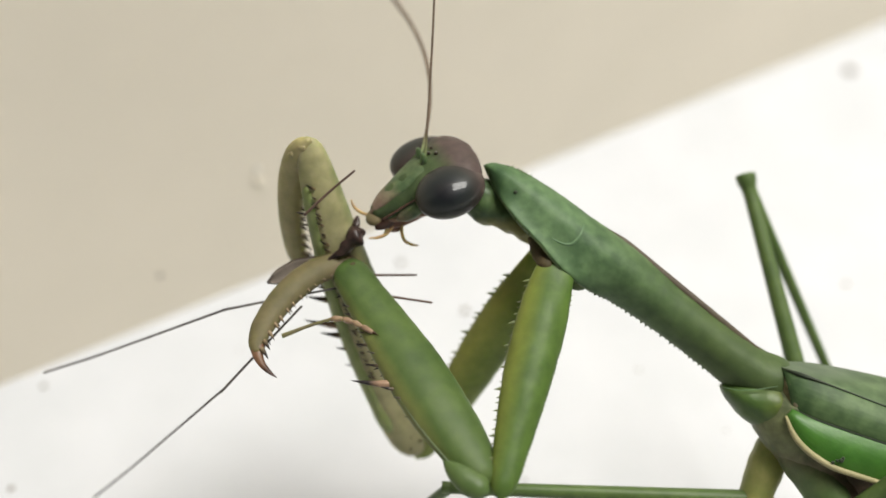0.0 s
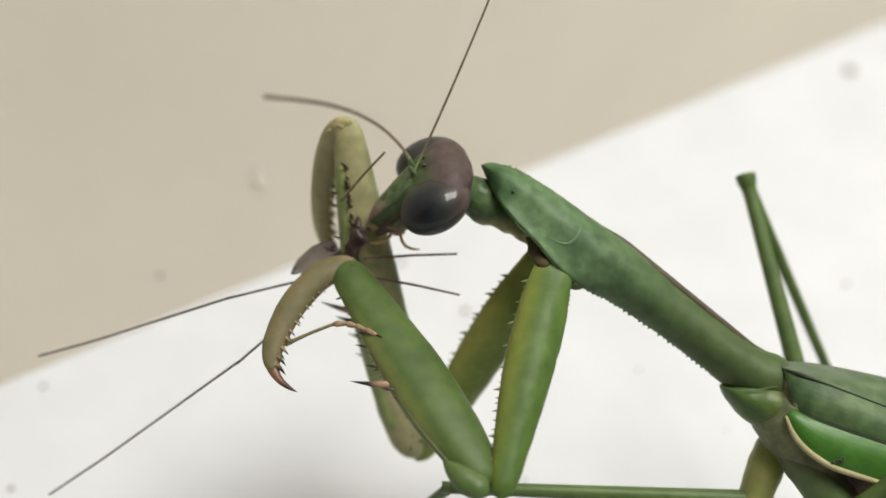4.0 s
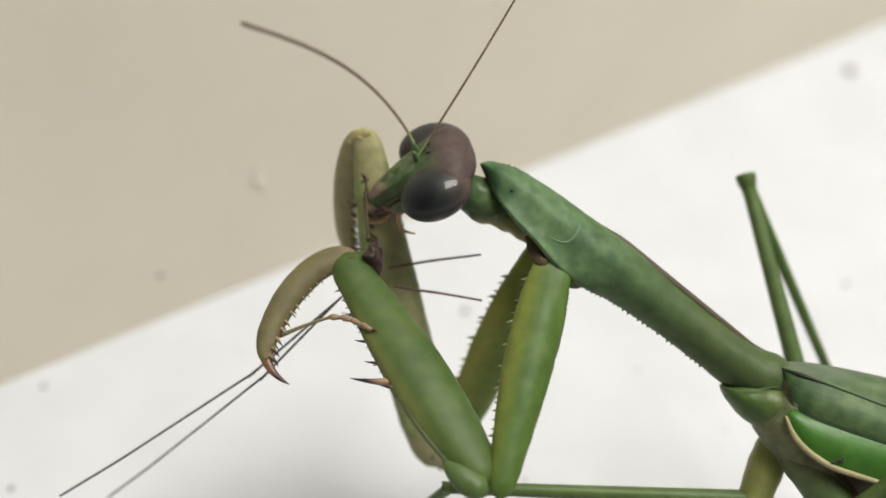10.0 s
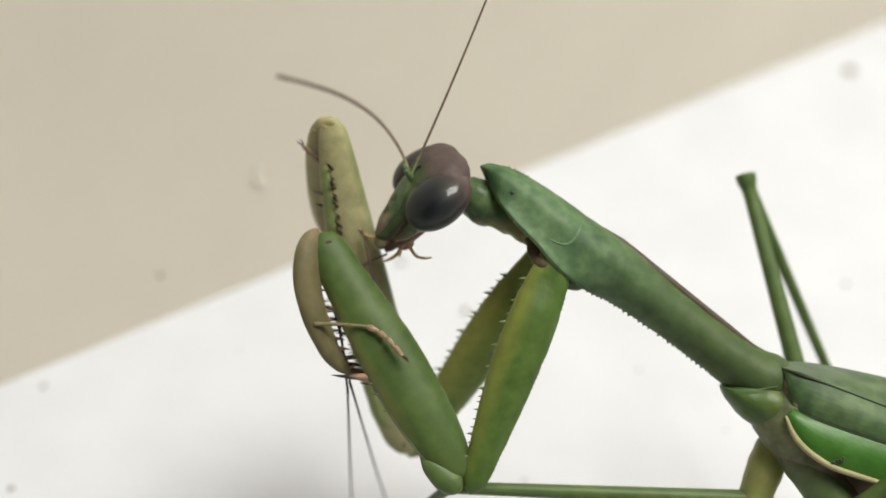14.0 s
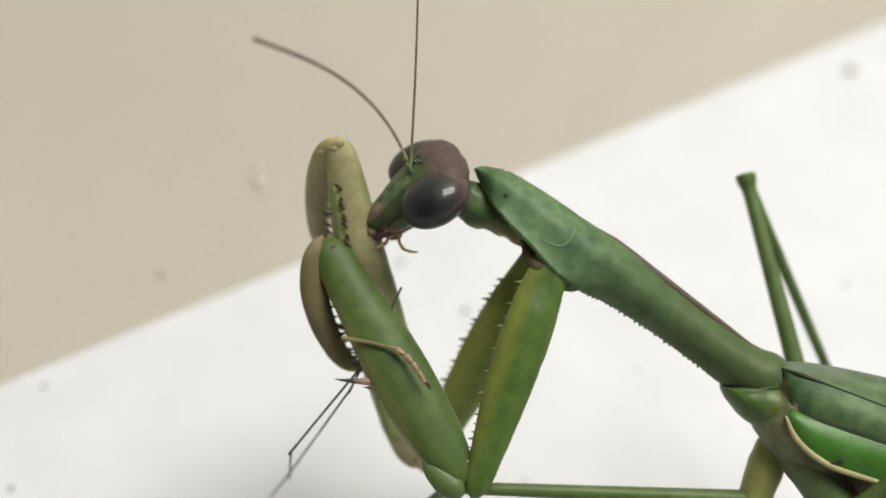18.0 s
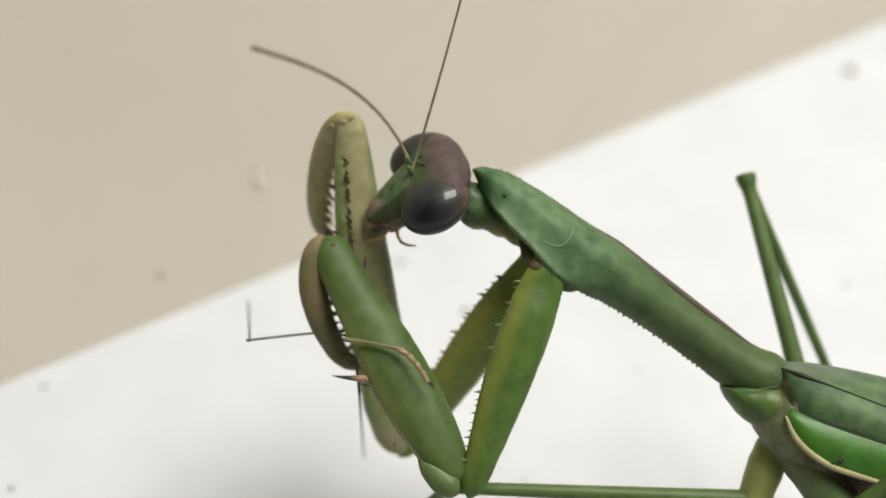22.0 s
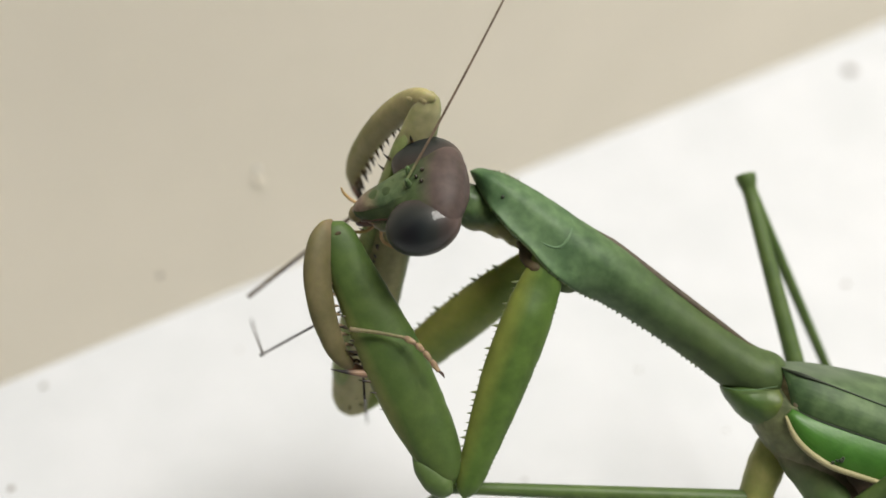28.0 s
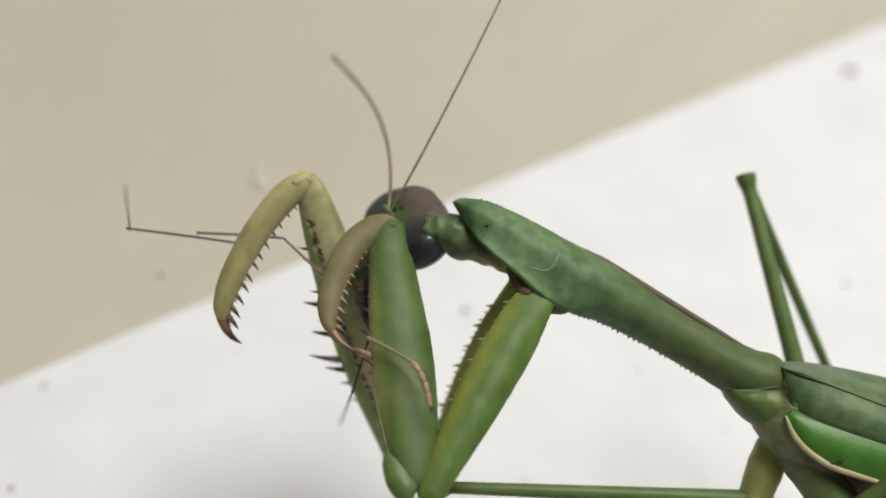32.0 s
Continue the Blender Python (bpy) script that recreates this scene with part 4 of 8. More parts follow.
def motions():
    """Where each moving part stands, time by time: mm and degrees in the space of its thing."""
    def keyed(name, rows):
        walk(MOVERS[name], [(t, pose(x * MM, y * MM, z * MM, a, b, c)) for t, x, y, z, a, b, c in rows])

    keyed("prothorax", [
        (0, 23.103, 0.000, -8.995, 0.0, -0.0, 0.0), (0.5, 23.091, 0.000, -8.986, 0.0, -0.1, 0.0), (1, 23.071, 0.000, -8.972, 0.0, -0.2, 0.0),
        (1.5, 23.054, 0.000, -8.960, 0.0, -0.2, 0.0), (12.5, 22.890, 0.000, -8.840, 0.0, -0.1, 0.0), (13, 22.915, 0.000, -8.859, 0.0, -0.2, 0.0),
        (13.5, 22.945, 0.000, -8.881, 0.0, -0.3, 0.0), (14, 22.970, 0.000, -8.899, 0.0, -0.4, 0.0), (14.5, 22.970, 0.000, -8.900, 0.0, -0.5, 0.0),
        (15.5, 22.901, 0.000, -8.851, 0.0, -0.8, 0.0), (16.5, 22.818, 0.000, -8.795, 0.0, -1.1, 0.0), (25.5, 22.715, 0.000, -8.727, 0.0, -1.6, 0.0),
        (26.5, 22.736, 0.000, -8.744, 0.0, -1.7, 0.0), (27.5, 22.734, 0.000, -8.743, 0.0, -1.9, 0.0), (28, 22.663, 0.000, -8.696, 0.0, -1.9, 0.0),
        (28.25, 22.657, 0.000, -8.693, 0.0, -2.1, 0.0), (28.5, 22.671, 0.000, -8.706, 0.0, -2.4, 0.0), (28.75, 22.723, 0.000, -8.760, 0.0, -4.5, 0.0),
        (29, 22.731, 0.000, -8.782, 0.0, -6.4, 0.0), (29.5, 22.667, 0.000, -8.746, 0.0, -6.5, 0.0), (30, 22.644, 0.000, -8.733, 0.0, -6.5, 0.0),
        (31.6, 22.670, 0.000, -8.745, 0.0, -6.2, 0.0), (31.8, 22.689, 0.000, -8.763, 0.0, -6.9, 0.0), (32, 22.701, 0.000, -8.773, 0.0, -7.3, 0.0), ])
    keyed("near_coxa", [
        (0, 7.436, -1.900, -1.390, 61.7, 61.3, -121.5), (0.5, 7.414, -1.900, -1.403, 62.2, 61.1, -121.1), (1, 7.381, -1.900, -1.414, 62.7, 60.9, -120.6),
        (1.5, 7.360, -1.900, -1.412, 62.8, 60.9, -120.4), (2, 7.341, -1.900, -1.409, 63.1, 60.8, -120.2), (3.5, 7.313, -1.900, -1.405, 63.3, 60.9, -120.0),
        (4.5, 7.305, -1.900, -1.394, 62.7, 61.5, -120.5), (5.5, 7.296, -1.900, -1.376, 62.0, 62.1, -121.0), (6, 7.292, -1.900, -1.366, 61.9, 62.3, -121.1),
        (6.5, 7.287, -1.900, -1.354, 61.3, 62.5, -121.7), (7, 7.282, -1.900, -1.341, 60.6, 62.8, -122.3), (7.5, 7.277, -1.900, -1.329, 60.4, 63.0, -122.5),
        (8, 7.272, -1.900, -1.316, 60.3, 63.1, -122.6), (8.5, 7.267, -1.900, -1.304, 59.5, 63.5, -123.3), (9, 7.262, -1.900, -1.292, 59.0, 63.7, -123.9),
        (9.5, 7.256, -1.900, -1.281, 60.0, 63.2, -122.9), (10, 7.250, -1.900, -1.271, 61.0, 62.8, -122.0), (10.25, 7.246, -1.900, -1.266, 53.7, 64.4, -129.2),
        (10.5, 7.240, -1.900, -1.260, 0.0, 72.8, 180.0), (10.75, 7.234, -1.900, -1.254, 0.0, 72.6, 180.0), (11, 7.227, -1.900, -1.248, 0.0, 72.6, 180.0),
        (11.5, 7.215, -1.900, -1.238, 0.0, 74.7, 180.0), (11.75, 7.211, -1.900, -1.235, 0.0, 71.5, 180.0), (12, 7.209, -1.900, -1.234, 0.0, 68.4, 180.0),
        (12.25, 7.211, -1.900, -1.239, 0.0, 68.7, 180.0), (12.5, 7.215, -1.900, -1.253, 0.0, 69.3, 180.0), (13, 7.227, -1.900, -1.300, 0.0, 70.1, 180.0),
        (13.5, 7.241, -1.900, -1.354, 0.0, 69.9, 180.0), (14, 7.253, -1.900, -1.398, 0.0, 69.8, 180.0), (14.5, 7.240, -1.900, -1.428, 0.0, 69.8, 180.0),
        (15.5, 7.127, -1.900, -1.471, 0.0, 70.2, 180.0), (16.5, 7.003, -1.900, -1.505, 0.0, 70.6, 180.0), (17, 6.975, -1.900, -1.522, 0.0, 70.6, 180.0),
        (17.5, 6.969, -1.900, -1.542, 0.0, 71.1, 180.0), (18, 6.967, -1.900, -1.563, 0.0, 71.6, 180.0), (18.5, 6.965, -1.900, -1.578, 0.0, 70.9, 180.0),
        (19, 6.960, -1.900, -1.584, 0.0, 70.3, 180.0), (20, 6.943, -1.900, -1.576, 0.0, 70.4, 180.0), (20.5, 6.933, -1.900, -1.570, 0.0, 70.6, 180.0),
        (21, 6.923, -1.900, -1.563, 0.0, 70.8, 180.0), (25, 6.854, -1.900, -1.539, 0.0, 70.5, 180.0), (25.5, 6.848, -1.900, -1.551, 0.0, 70.4, 180.0),
        (26.5, 6.846, -1.900, -1.620, 0.0, 70.0, 180.0), (27.5, 6.824, -1.900, -1.661, 0.0, 69.8, 180.0), (28, 6.751, -1.900, -1.621, 0.0, 70.1, 180.0),
        (28.25, 6.726, -1.900, -1.662, 0.0, 69.6, 180.0), (28.5, 6.571, -1.900, -1.772, 0.0, 68.8, 180.0), (28.75, 6.259, -1.900, -2.408, 48.1, 59.0, -136.3),
        (29, 6.067, -1.900, -2.966, 57.2, 54.1, -128.5), (29.5, 5.993, -1.900, -2.958, 58.6, 53.5, -127.2), (30, 5.966, -1.900, -2.954, 59.4, 53.0, -126.5),
        (30.5, 5.971, -1.900, -2.935, 59.2, 53.1, -126.7), (31, 5.983, -1.900, -2.895, 58.6, 53.5, -127.2), (31.2, 6.002, -1.900, -2.870, 58.0, 53.9, -127.7),
        (31.4, 6.028, -1.900, -2.844, 57.5, 54.1, -128.2), (31.5, 6.032, -1.900, -2.840, 57.3, 54.2, -128.3), (31.6, 6.086, -1.900, -2.880, 57.3, 53.6, -128.5),
        (31.8, 6.163, -1.900, -3.091, 56.2, 51.9, -130.4), (32, 6.193, -1.900, -3.226, 46.3, 52.5, -140.3), ])
    keyed("near_femur", [
        (0, 2.713, -7.884, -14.225, -117.5, -45.5, 134.9), (0.5, 2.710, -7.959, -14.211, -117.3, -45.4, 134.8), (1, 2.707, -8.034, -14.197, -117.2, -45.4, 134.8),
        (1.5, 2.707, -8.034, -14.197, -116.8, -45.1, 134.5), (2, 2.706, -8.071, -14.189, -116.4, -44.8, 134.2), (3.5, 2.706, -8.071, -14.195, -116.5, -44.8, 134.2),
        (4.5, 2.711, -7.922, -14.253, -117.1, -45.1, 134.8), (5.5, 2.717, -7.772, -14.311, -117.8, -45.4, 135.3), (6, 2.718, -7.735, -14.323, -117.8, -45.4, 135.4),
        (6.5, 2.686, -7.660, -14.337, -118.3, -45.9, 135.7), (7, 2.655, -7.548, -14.359, -118.9, -46.5, 136.0), (7.5, 2.656, -7.510, -14.366, -119.3, -46.7, 136.3),
        (8, 2.658, -7.473, -14.373, -119.6, -46.9, 136.5), (8.5, 2.627, -7.361, -14.394, -119.8, -47.0, 136.7), (9, 2.594, -7.286, -14.409, -120.0, -47.1, 136.9),
        (9.5, 2.624, -7.435, -14.345, -120.6, -47.5, 137.2), (10, 2.654, -7.585, -14.282, -121.0, -47.9, 137.5), (10.25, 2.204, -6.800, -14.431, -128.9, -48.2, 145.1),
        (10.5, 1.871, -1.900, -15.183, -156.4, -51.4, 167.7), (10.75, 1.825, -1.900, -15.162, -160.3, -55.4, 170.3), (11, 1.809, -1.900, -15.153, -167.7, -59.8, 176.3),
        (11.5, 2.302, -1.900, -15.329, -160.0, -58.6, 169.8), (11.75, 1.540, -1.900, -15.038, -172.0, -60.6, 180.0), (12, 0.817, -1.900, -14.718, -172.0, -61.6, 180.0),
        (12.25, 0.882, -1.900, -14.754, -172.0, -61.4, 180.0), (12.5, 1.025, -1.900, -14.832, -172.0, -60.9, 180.0), (13, 1.226, -1.900, -14.963, -172.0, -60.6, 180.0),
        (13.5, 1.210, -1.900, -15.004, -168.7, -60.3, 177.1), (14, 1.196, -1.900, -15.037, -155.7, -59.1, 165.9), (14.5, 1.183, -1.900, -15.066, -155.2, -59.4, 165.5),
        (15.5, 1.147, -1.900, -15.143, -156.6, -60.4, 166.5), (16.5, 1.114, -1.900, -15.216, -159.3, -61.4, 168.8), (17, 1.103, -1.900, -15.241, -160.6, -61.6, 170.0),
        (17.5, 1.209, -1.900, -15.309, -155.3, -60.2, 165.4), (18, 1.313, -1.900, -15.373, -151.5, -58.9, 162.2), (18.5, 1.166, -1.900, -15.328, -158.2, -61.6, 167.8),
        (19, 1.021, -1.900, -15.274, -172.0, -64.2, 180.0), (19.5, 1.020, -1.900, -15.275, -156.8, -62.6, 166.5), (20, 1.020, -1.900, -15.274, -149.3, -60.7, 159.9),
        (20.5, 1.052, -1.900, -15.286, -155.2, -61.4, 165.2), (21, 1.084, -1.900, -15.296, -163.0, -62.0, 172.0), (21.5, 1.054, -1.900, -15.281, -153.5, -60.4, 163.8),
        (22, 1.023, -1.900, -15.265, -146.8, -58.9, 158.1), (22.5, 1.023, -1.900, -15.265, -153.4, -60.7, 163.6), (23, 1.023, -1.900, -15.265, -167.4, -63.0, 175.9),
        (23.5, 1.022, -1.900, -15.267, -172.0, -63.7, 180.0), (24, 1.021, -1.900, -15.269, -172.0, -63.9, 180.0), (24.5, 0.997, -1.900, -15.262, -172.0, -64.0, 180.0),
        (25, 0.956, -1.900, -15.247, -172.0, -64.1, 180.0), (25.5, 0.914, -1.900, -15.244, -172.0, -64.3, 180.0), (26.5, 0.816, -1.900, -15.270, -172.0, -64.9, 180.0),
        (27.5, 0.672, -1.900, -15.298, -172.0, -65.3, 180.0), (28, 0.581, -1.900, -15.290, -172.0, -65.3, 180.0), (28.25, 0.394, -1.900, -15.280, -172.0, -67.5, 180.0),
        (28.5, 0.120, -1.900, -15.299, -148.2, -67.8, 157.7), (28.75, -0.268, -7.061, -14.838, -119.7, -59.7, 131.8), (29, -0.354, -8.557, -14.718, -114.7, -56.1, 127.8),
        (29.5, -0.354, -8.782, -14.622, -115.9, -56.7, 128.8), (30, -0.354, -8.931, -14.541, -117.3, -57.6, 129.9), (30.5, -0.354, -8.894, -14.548, -118.0, -58.1, 130.6),
        (31, -0.354, -8.782, -14.570, -118.7, -58.5, 131.1), (31.2, -0.354, -8.670, -14.592, -118.9, -58.6, 131.3), (31.4, -0.354, -8.595, -14.607, -119.1, -58.8, 131.5),
        (31.5, -0.354, -8.557, -14.614, -119.1, -58.8, 131.5), (31.6, -0.378, -8.632, -14.565, -116.3, -58.5, 128.7),
        (31.8, -0.699, -8.707, -14.481, -104.8, -59.7, 116.0), (32, -1.608, -7.510, -14.646, -93.2, -62.3, 102.6), ])
    keyed("near_tibia", [
        (0, -6.315, 1.163, -1.208, -125.2, 45.5, -130.2), (0.5, -6.313, 1.134, -1.208, -121.8, 46.8, -125.3), (1, -6.307, 1.059, -1.207, -118.4, 48.9, -121.0),
        (1.5, -6.314, 1.150, -1.267, -118.0, 49.4, -120.9), (2, -6.318, 1.204, -1.326, -117.6, 49.6, -120.9), (2.5, -6.318, 1.204, -1.326, -117.6, 50.7, -121.4),
        (3, -6.318, 1.204, -1.326, -117.6, 51.6, -122.0), (3.5, -6.324, 1.204, -1.326, -117.4, 52.3, -122.1), (4.5, -6.358, 1.217, -1.326, -117.5, 53.8, -122.5),
        (5.5, -6.392, 1.229, -1.326, -117.1, 54.7, -121.8), (6, -6.401, 1.267, -1.327, -116.4, 54.9, -120.9), (6.5, -6.396, 1.204, -1.242, -107.6, 55.0, -107.9),
        (7, -6.394, 1.179, -1.131, -99.4, 56.0, -96.9), (7.5, -6.390, 1.125, -1.077, -101.3, 56.7, -99.7), (8, -6.389, 1.117, -1.052, -103.3, 57.0, -102.5),
        (8.5, -6.433, 1.184, -1.053, -100.4, 56.7, -98.1), (9, -6.475, 1.213, -1.053, -97.8, 56.1, -93.9), (9.5, -6.414, 0.926, -0.894, -111.1, 56.0, -111.2),
        (10, -6.356, 0.685, -0.736, -124.8, 54.0, -129.2), (10.25, -7.759, 0.145, -0.828, -114.9, 37.5, -98.7), (10.5, -9.245, 0.522, -0.928, -116.9, 27.4, -82.6),
        (10.75, -8.384, -0.164, -0.153, -119.9, 33.5, -86.0), (11, -7.340, -1.306, 0.605, -124.8, 40.7, -91.9), (11.5, -7.055, -0.209, 0.230, -121.8, 44.8, -93.7),
        (11.75, -7.687, -1.900, 1.046, -121.6, 43.8, -84.6), (12, -8.125, -1.900, 1.523, -119.2, 43.0, -76.4), (12.25, -8.135, -1.900, 1.447, -117.4, 44.0, -74.4),
        (12.5, -8.124, -1.900, 1.296, -114.2, 46.5, -72.3), (13, -7.995, -1.900, 1.124, -105.3, 52.6, -65.9), (13.5, -8.278, -1.443, 1.031, -80.0, 64.8, -40.4),
        (14, -8.468, 0.385, 0.718, -20.6, 66.2, 17.3), (14.5, -8.250, 0.430, 0.633, 10.1, 54.8, 49.6), (15.5, -8.060, 0.202, 0.713, 10.2, 57.2, 46.4),
        (16.5, -7.906, -0.209, 0.791, 9.1, 59.5, 41.9), (17, -7.872, -0.392, 0.803, 8.6, 60.5, 39.8), (17.5, -8.000, 0.385, 0.521, 10.8, 59.4, 41.2),
        (18, -8.112, 0.979, 0.233, 11.8, 57.4, 44.0), (18.5, -7.766, -0.072, 0.711, 8.7, 58.5, 43.5), (19, -7.352, -1.900, 1.146, 3.0, 58.6, 45.2),
        (19.5, -7.601, 0.065, 0.904, 8.4, 58.7, 43.6), (20, -7.817, 1.161, 0.624, 11.3, 57.8, 43.5), (20.5, -7.847, 0.339, 0.714, 9.9, 59.2, 42.0),
        (21, -7.843, -0.712, 0.800, 7.4, 60.1, 40.9), (21.5, -8.039, 0.613, 0.581, 10.9, 59.7, 39.6), (22, -8.171, 1.618, 0.353, 13.5, 58.7, 40.5),
        (22.5, -7.986, 0.613, 0.640, 11.7, 60.6, 38.8), (23, -7.676, -1.306, 0.984, 7.0, 61.9, 39.3), (23.5, -7.510, -1.900, 1.074, 5.4, 61.1, 42.3),
        (24, -7.444, -1.900, 1.105, 5.1, 60.4, 43.6), (24.5, -7.452, -1.900, 1.121, 4.9, 60.2, 43.9), (25, -7.466, -1.900, 1.148, 4.6, 60.1, 44.0),
        (25.5, -7.454, -1.900, 1.178, 5.0, 59.8, 45.1), (26.5, -7.357, -1.900, 1.244, 8.4, 59.2, 50.1), (27.5, -7.293, -1.900, 1.271, 10.9, 59.0, 53.0),
        (28, -7.296, -1.900, 1.277, -6.7, 69.7, 30.3), (28.25, -6.585, -1.900, 1.560, -52.0, 77.5, -16.5), (28.5, -5.970, 0.704, 1.589, -99.3, 70.9, -72.7),
        (28.75, -6.009, -0.208, 0.915, -91.7, 60.3, -78.4), (29, -6.115, -0.516, 0.420, -82.8, 60.2, -76.3), (29.5, -6.162, -0.969, 0.623, -87.0, 58.6, -77.2),
        (30, -6.158, -1.438, 0.869, -90.3, 57.8, -77.8), (30.5, -6.147, -1.583, 0.946, -89.7, 58.6, -77.5), (31, -6.145, -1.608, 0.980, -89.8, 58.9, -77.5),
        (31.2, -6.150, -1.542, 0.981, -83.8, 61.8, -75.0), (31.4, -6.152, -1.513, 0.981, -71.0, 66.8, -69.5), (31.5, -6.230, -1.475, 0.982, -70.7, 68.5, -70.8),
        (31.6, -6.100, -1.185, 0.985, -83.3, 65.8, -80.1), (31.8, -4.646, -0.437, 1.262, -104.3, 60.0, -97.8), (32, -3.453, 0.760, 1.513, -119.6, 55.7, -110.2), ])
    keyed("far_coxa", [
        (0, 6.358, 2.800, -1.311, -46.3, 52.4, 140.4), (0.5, 6.336, 2.800, -1.326, -47.6, 52.2, 139.1), (1, 6.303, 2.800, -1.340, -49.0, 51.9, 137.8),
        (1.5, 6.282, 2.800, -1.338, -48.6, 52.1, 138.2), (2, 6.262, 2.800, -1.336, -47.8, 52.4, 138.8), (2.5, 6.247, 2.800, -1.334, -46.6, 52.9, 139.8),
        (3, 6.239, 2.800, -1.333, -45.9, 53.2, 140.5), (3.5, 6.235, 2.800, -1.332, -45.8, 53.1, 140.6), (4.5, 6.227, 2.800, -1.321, -45.2, 53.2, 141.1),
        (5.5, 6.218, 2.800, -1.303, -44.9, 53.2, 141.4), (6, 6.213, 2.800, -1.291, -44.9, 53.2, 141.4), (6.5, 6.209, 2.800, -1.279, -44.8, 53.5, 141.4),
        (7, 6.204, 2.800, -1.267, -44.5, 54.0, 141.5), (7.5, 6.199, 2.800, -1.253, -44.5, 54.7, 141.3), (8, 6.194, 2.800, -1.240, -44.9, 55.2, 140.7),
        (8.5, 6.189, 2.800, -1.227, -45.3, 55.3, 140.3), (9, 6.183, 2.800, -1.215, -45.7, 55.4, 139.8), (9.5, 6.178, 2.800, -1.204, -47.7, 56.4, 137.6),
        (10, 6.172, 2.800, -1.193, -51.3, 57.9, 133.4), (10.25, 6.168, 2.800, -1.188, -53.9, 58.7, 130.5), (10.5, 6.162, 2.800, -1.182, -56.3, 59.6, 127.7),
        (10.75, 6.156, 2.800, -1.176, -57.5, 60.7, 126.2), (11, 6.149, 2.800, -1.170, -58.2, 61.9, 125.1), (11.5, 6.136, 2.800, -1.160, -60.5, 64.1, 122.2),
        (11.75, 6.133, 2.800, -1.157, -58.8, 62.8, 124.3), (12, 6.131, 2.800, -1.156, -55.6, 60.9, 128.1), (12.25, 6.133, 2.800, -1.162, -52.2, 59.1, 132.2),
        (12.5, 6.136, 2.800, -1.176, -48.4, 57.1, 136.6), (13, 6.149, 2.800, -1.225, -43.7, 54.1, 142.3), (13.5, 6.163, 2.800, -1.281, -44.1, 52.4, 142.5),
        (14, 6.175, 2.800, -1.327, -44.8, 51.5, 142.2), (14.5, 6.161, 2.800, -1.359, -44.8, 51.6, 142.1), (15.5, 6.048, 2.800, -1.408, -43.9, 52.7, 142.6),
        (16.5, 5.923, 2.800, -1.448, -42.2, 54.3, 143.7), (17, 5.896, 2.800, -1.467, -41.6, 54.8, 144.0), (17.5, 5.890, 2.800, -1.489, -43.5, 55.6, 141.9),
        (18, 5.888, 2.800, -1.510, -45.7, 56.2, 139.6), (18.5, 5.886, 2.800, -1.526, -43.3, 53.6, 142.9), (19, 5.881, 2.800, -1.532, -40.4, 51.1, 146.5),
        (19.5, 5.872, 2.800, -1.530, -41.9, 52.4, 144.6), (20, 5.863, 2.800, -1.526, -43.3, 53.6, 142.8), (20.5, 5.853, 2.800, -1.519, -42.2, 51.4, 144.7),
        (21, 5.844, 2.800, -1.512, -41.0, 49.2, 146.7), (21.5, 5.834, 2.800, -1.505, -42.1, 49.9, 145.3), (22, 5.825, 2.800, -1.499, -43.3, 50.6, 143.9),
        (22.5, 5.815, 2.800, -1.494, -42.7, 50.5, 144.6), (23, 5.807, 2.800, -1.492, -40.9, 50.3, 146.3), (23.5, 5.799, 2.800, -1.492, -38.5, 48.5, 149.2),
        (24, 5.792, 2.800, -1.491, -37.0, 46.8, 151.3), (24.5, 5.784, 2.800, -1.490, -37.7, 47.7, 150.2), (25, 5.775, 2.800, -1.489, -38.5, 48.6, 149.1),
        (25.5, 5.768, 2.800, -1.502, -39.0, 47.2, 149.3), (26.5, 5.741, 2.800, -1.394, -39.9, 39.8, 151.8), (27.5, 5.694, 2.800, -1.259, -39.9, 35.3, 154.2),
        (28, 5.620, 2.800, -1.219, -40.3, 36.9, 153.0), (28.25, 5.595, 2.800, -1.263, -49.0, 46.8, 140.0), (28.5, 5.566, 2.800, -1.379, -56.9, 56.4, 128.0),
        (28.75, 5.378, 2.800, -2.054, -48.2, 48.1, 140.2), (29, 5.187, 2.800, -2.648, -37.7, 39.1, 154.1), (29.5, 5.113, 2.800, -2.641, -37.7, 34.3, 156.5),
        (30, 5.086, 2.800, -2.639, -38.6, 32.1, 157.1), (30.5, 5.091, 2.800, -2.618, -38.4, 32.4, 157.0), (31, 5.102, 2.800, -2.576, -38.3, 33.2, 156.6),
        (31.2, 5.134, 2.800, -2.639, -36.8, 35.8, 156.4), (31.4, 5.184, 2.800, -2.791, -35.3, 45.1, 153.4), (31.5, 5.202, 2.800, -2.876, -41.0, 53.8, 145.0),
        (31.6, 5.193, 2.800, -2.919, -44.0, 55.7, 141.4), (31.8, 5.145, 2.800, -3.142, -48.3, 56.3, 137.0), (32, 5.114, 2.800, -3.286, -53.9, 56.7, 131.2), ])
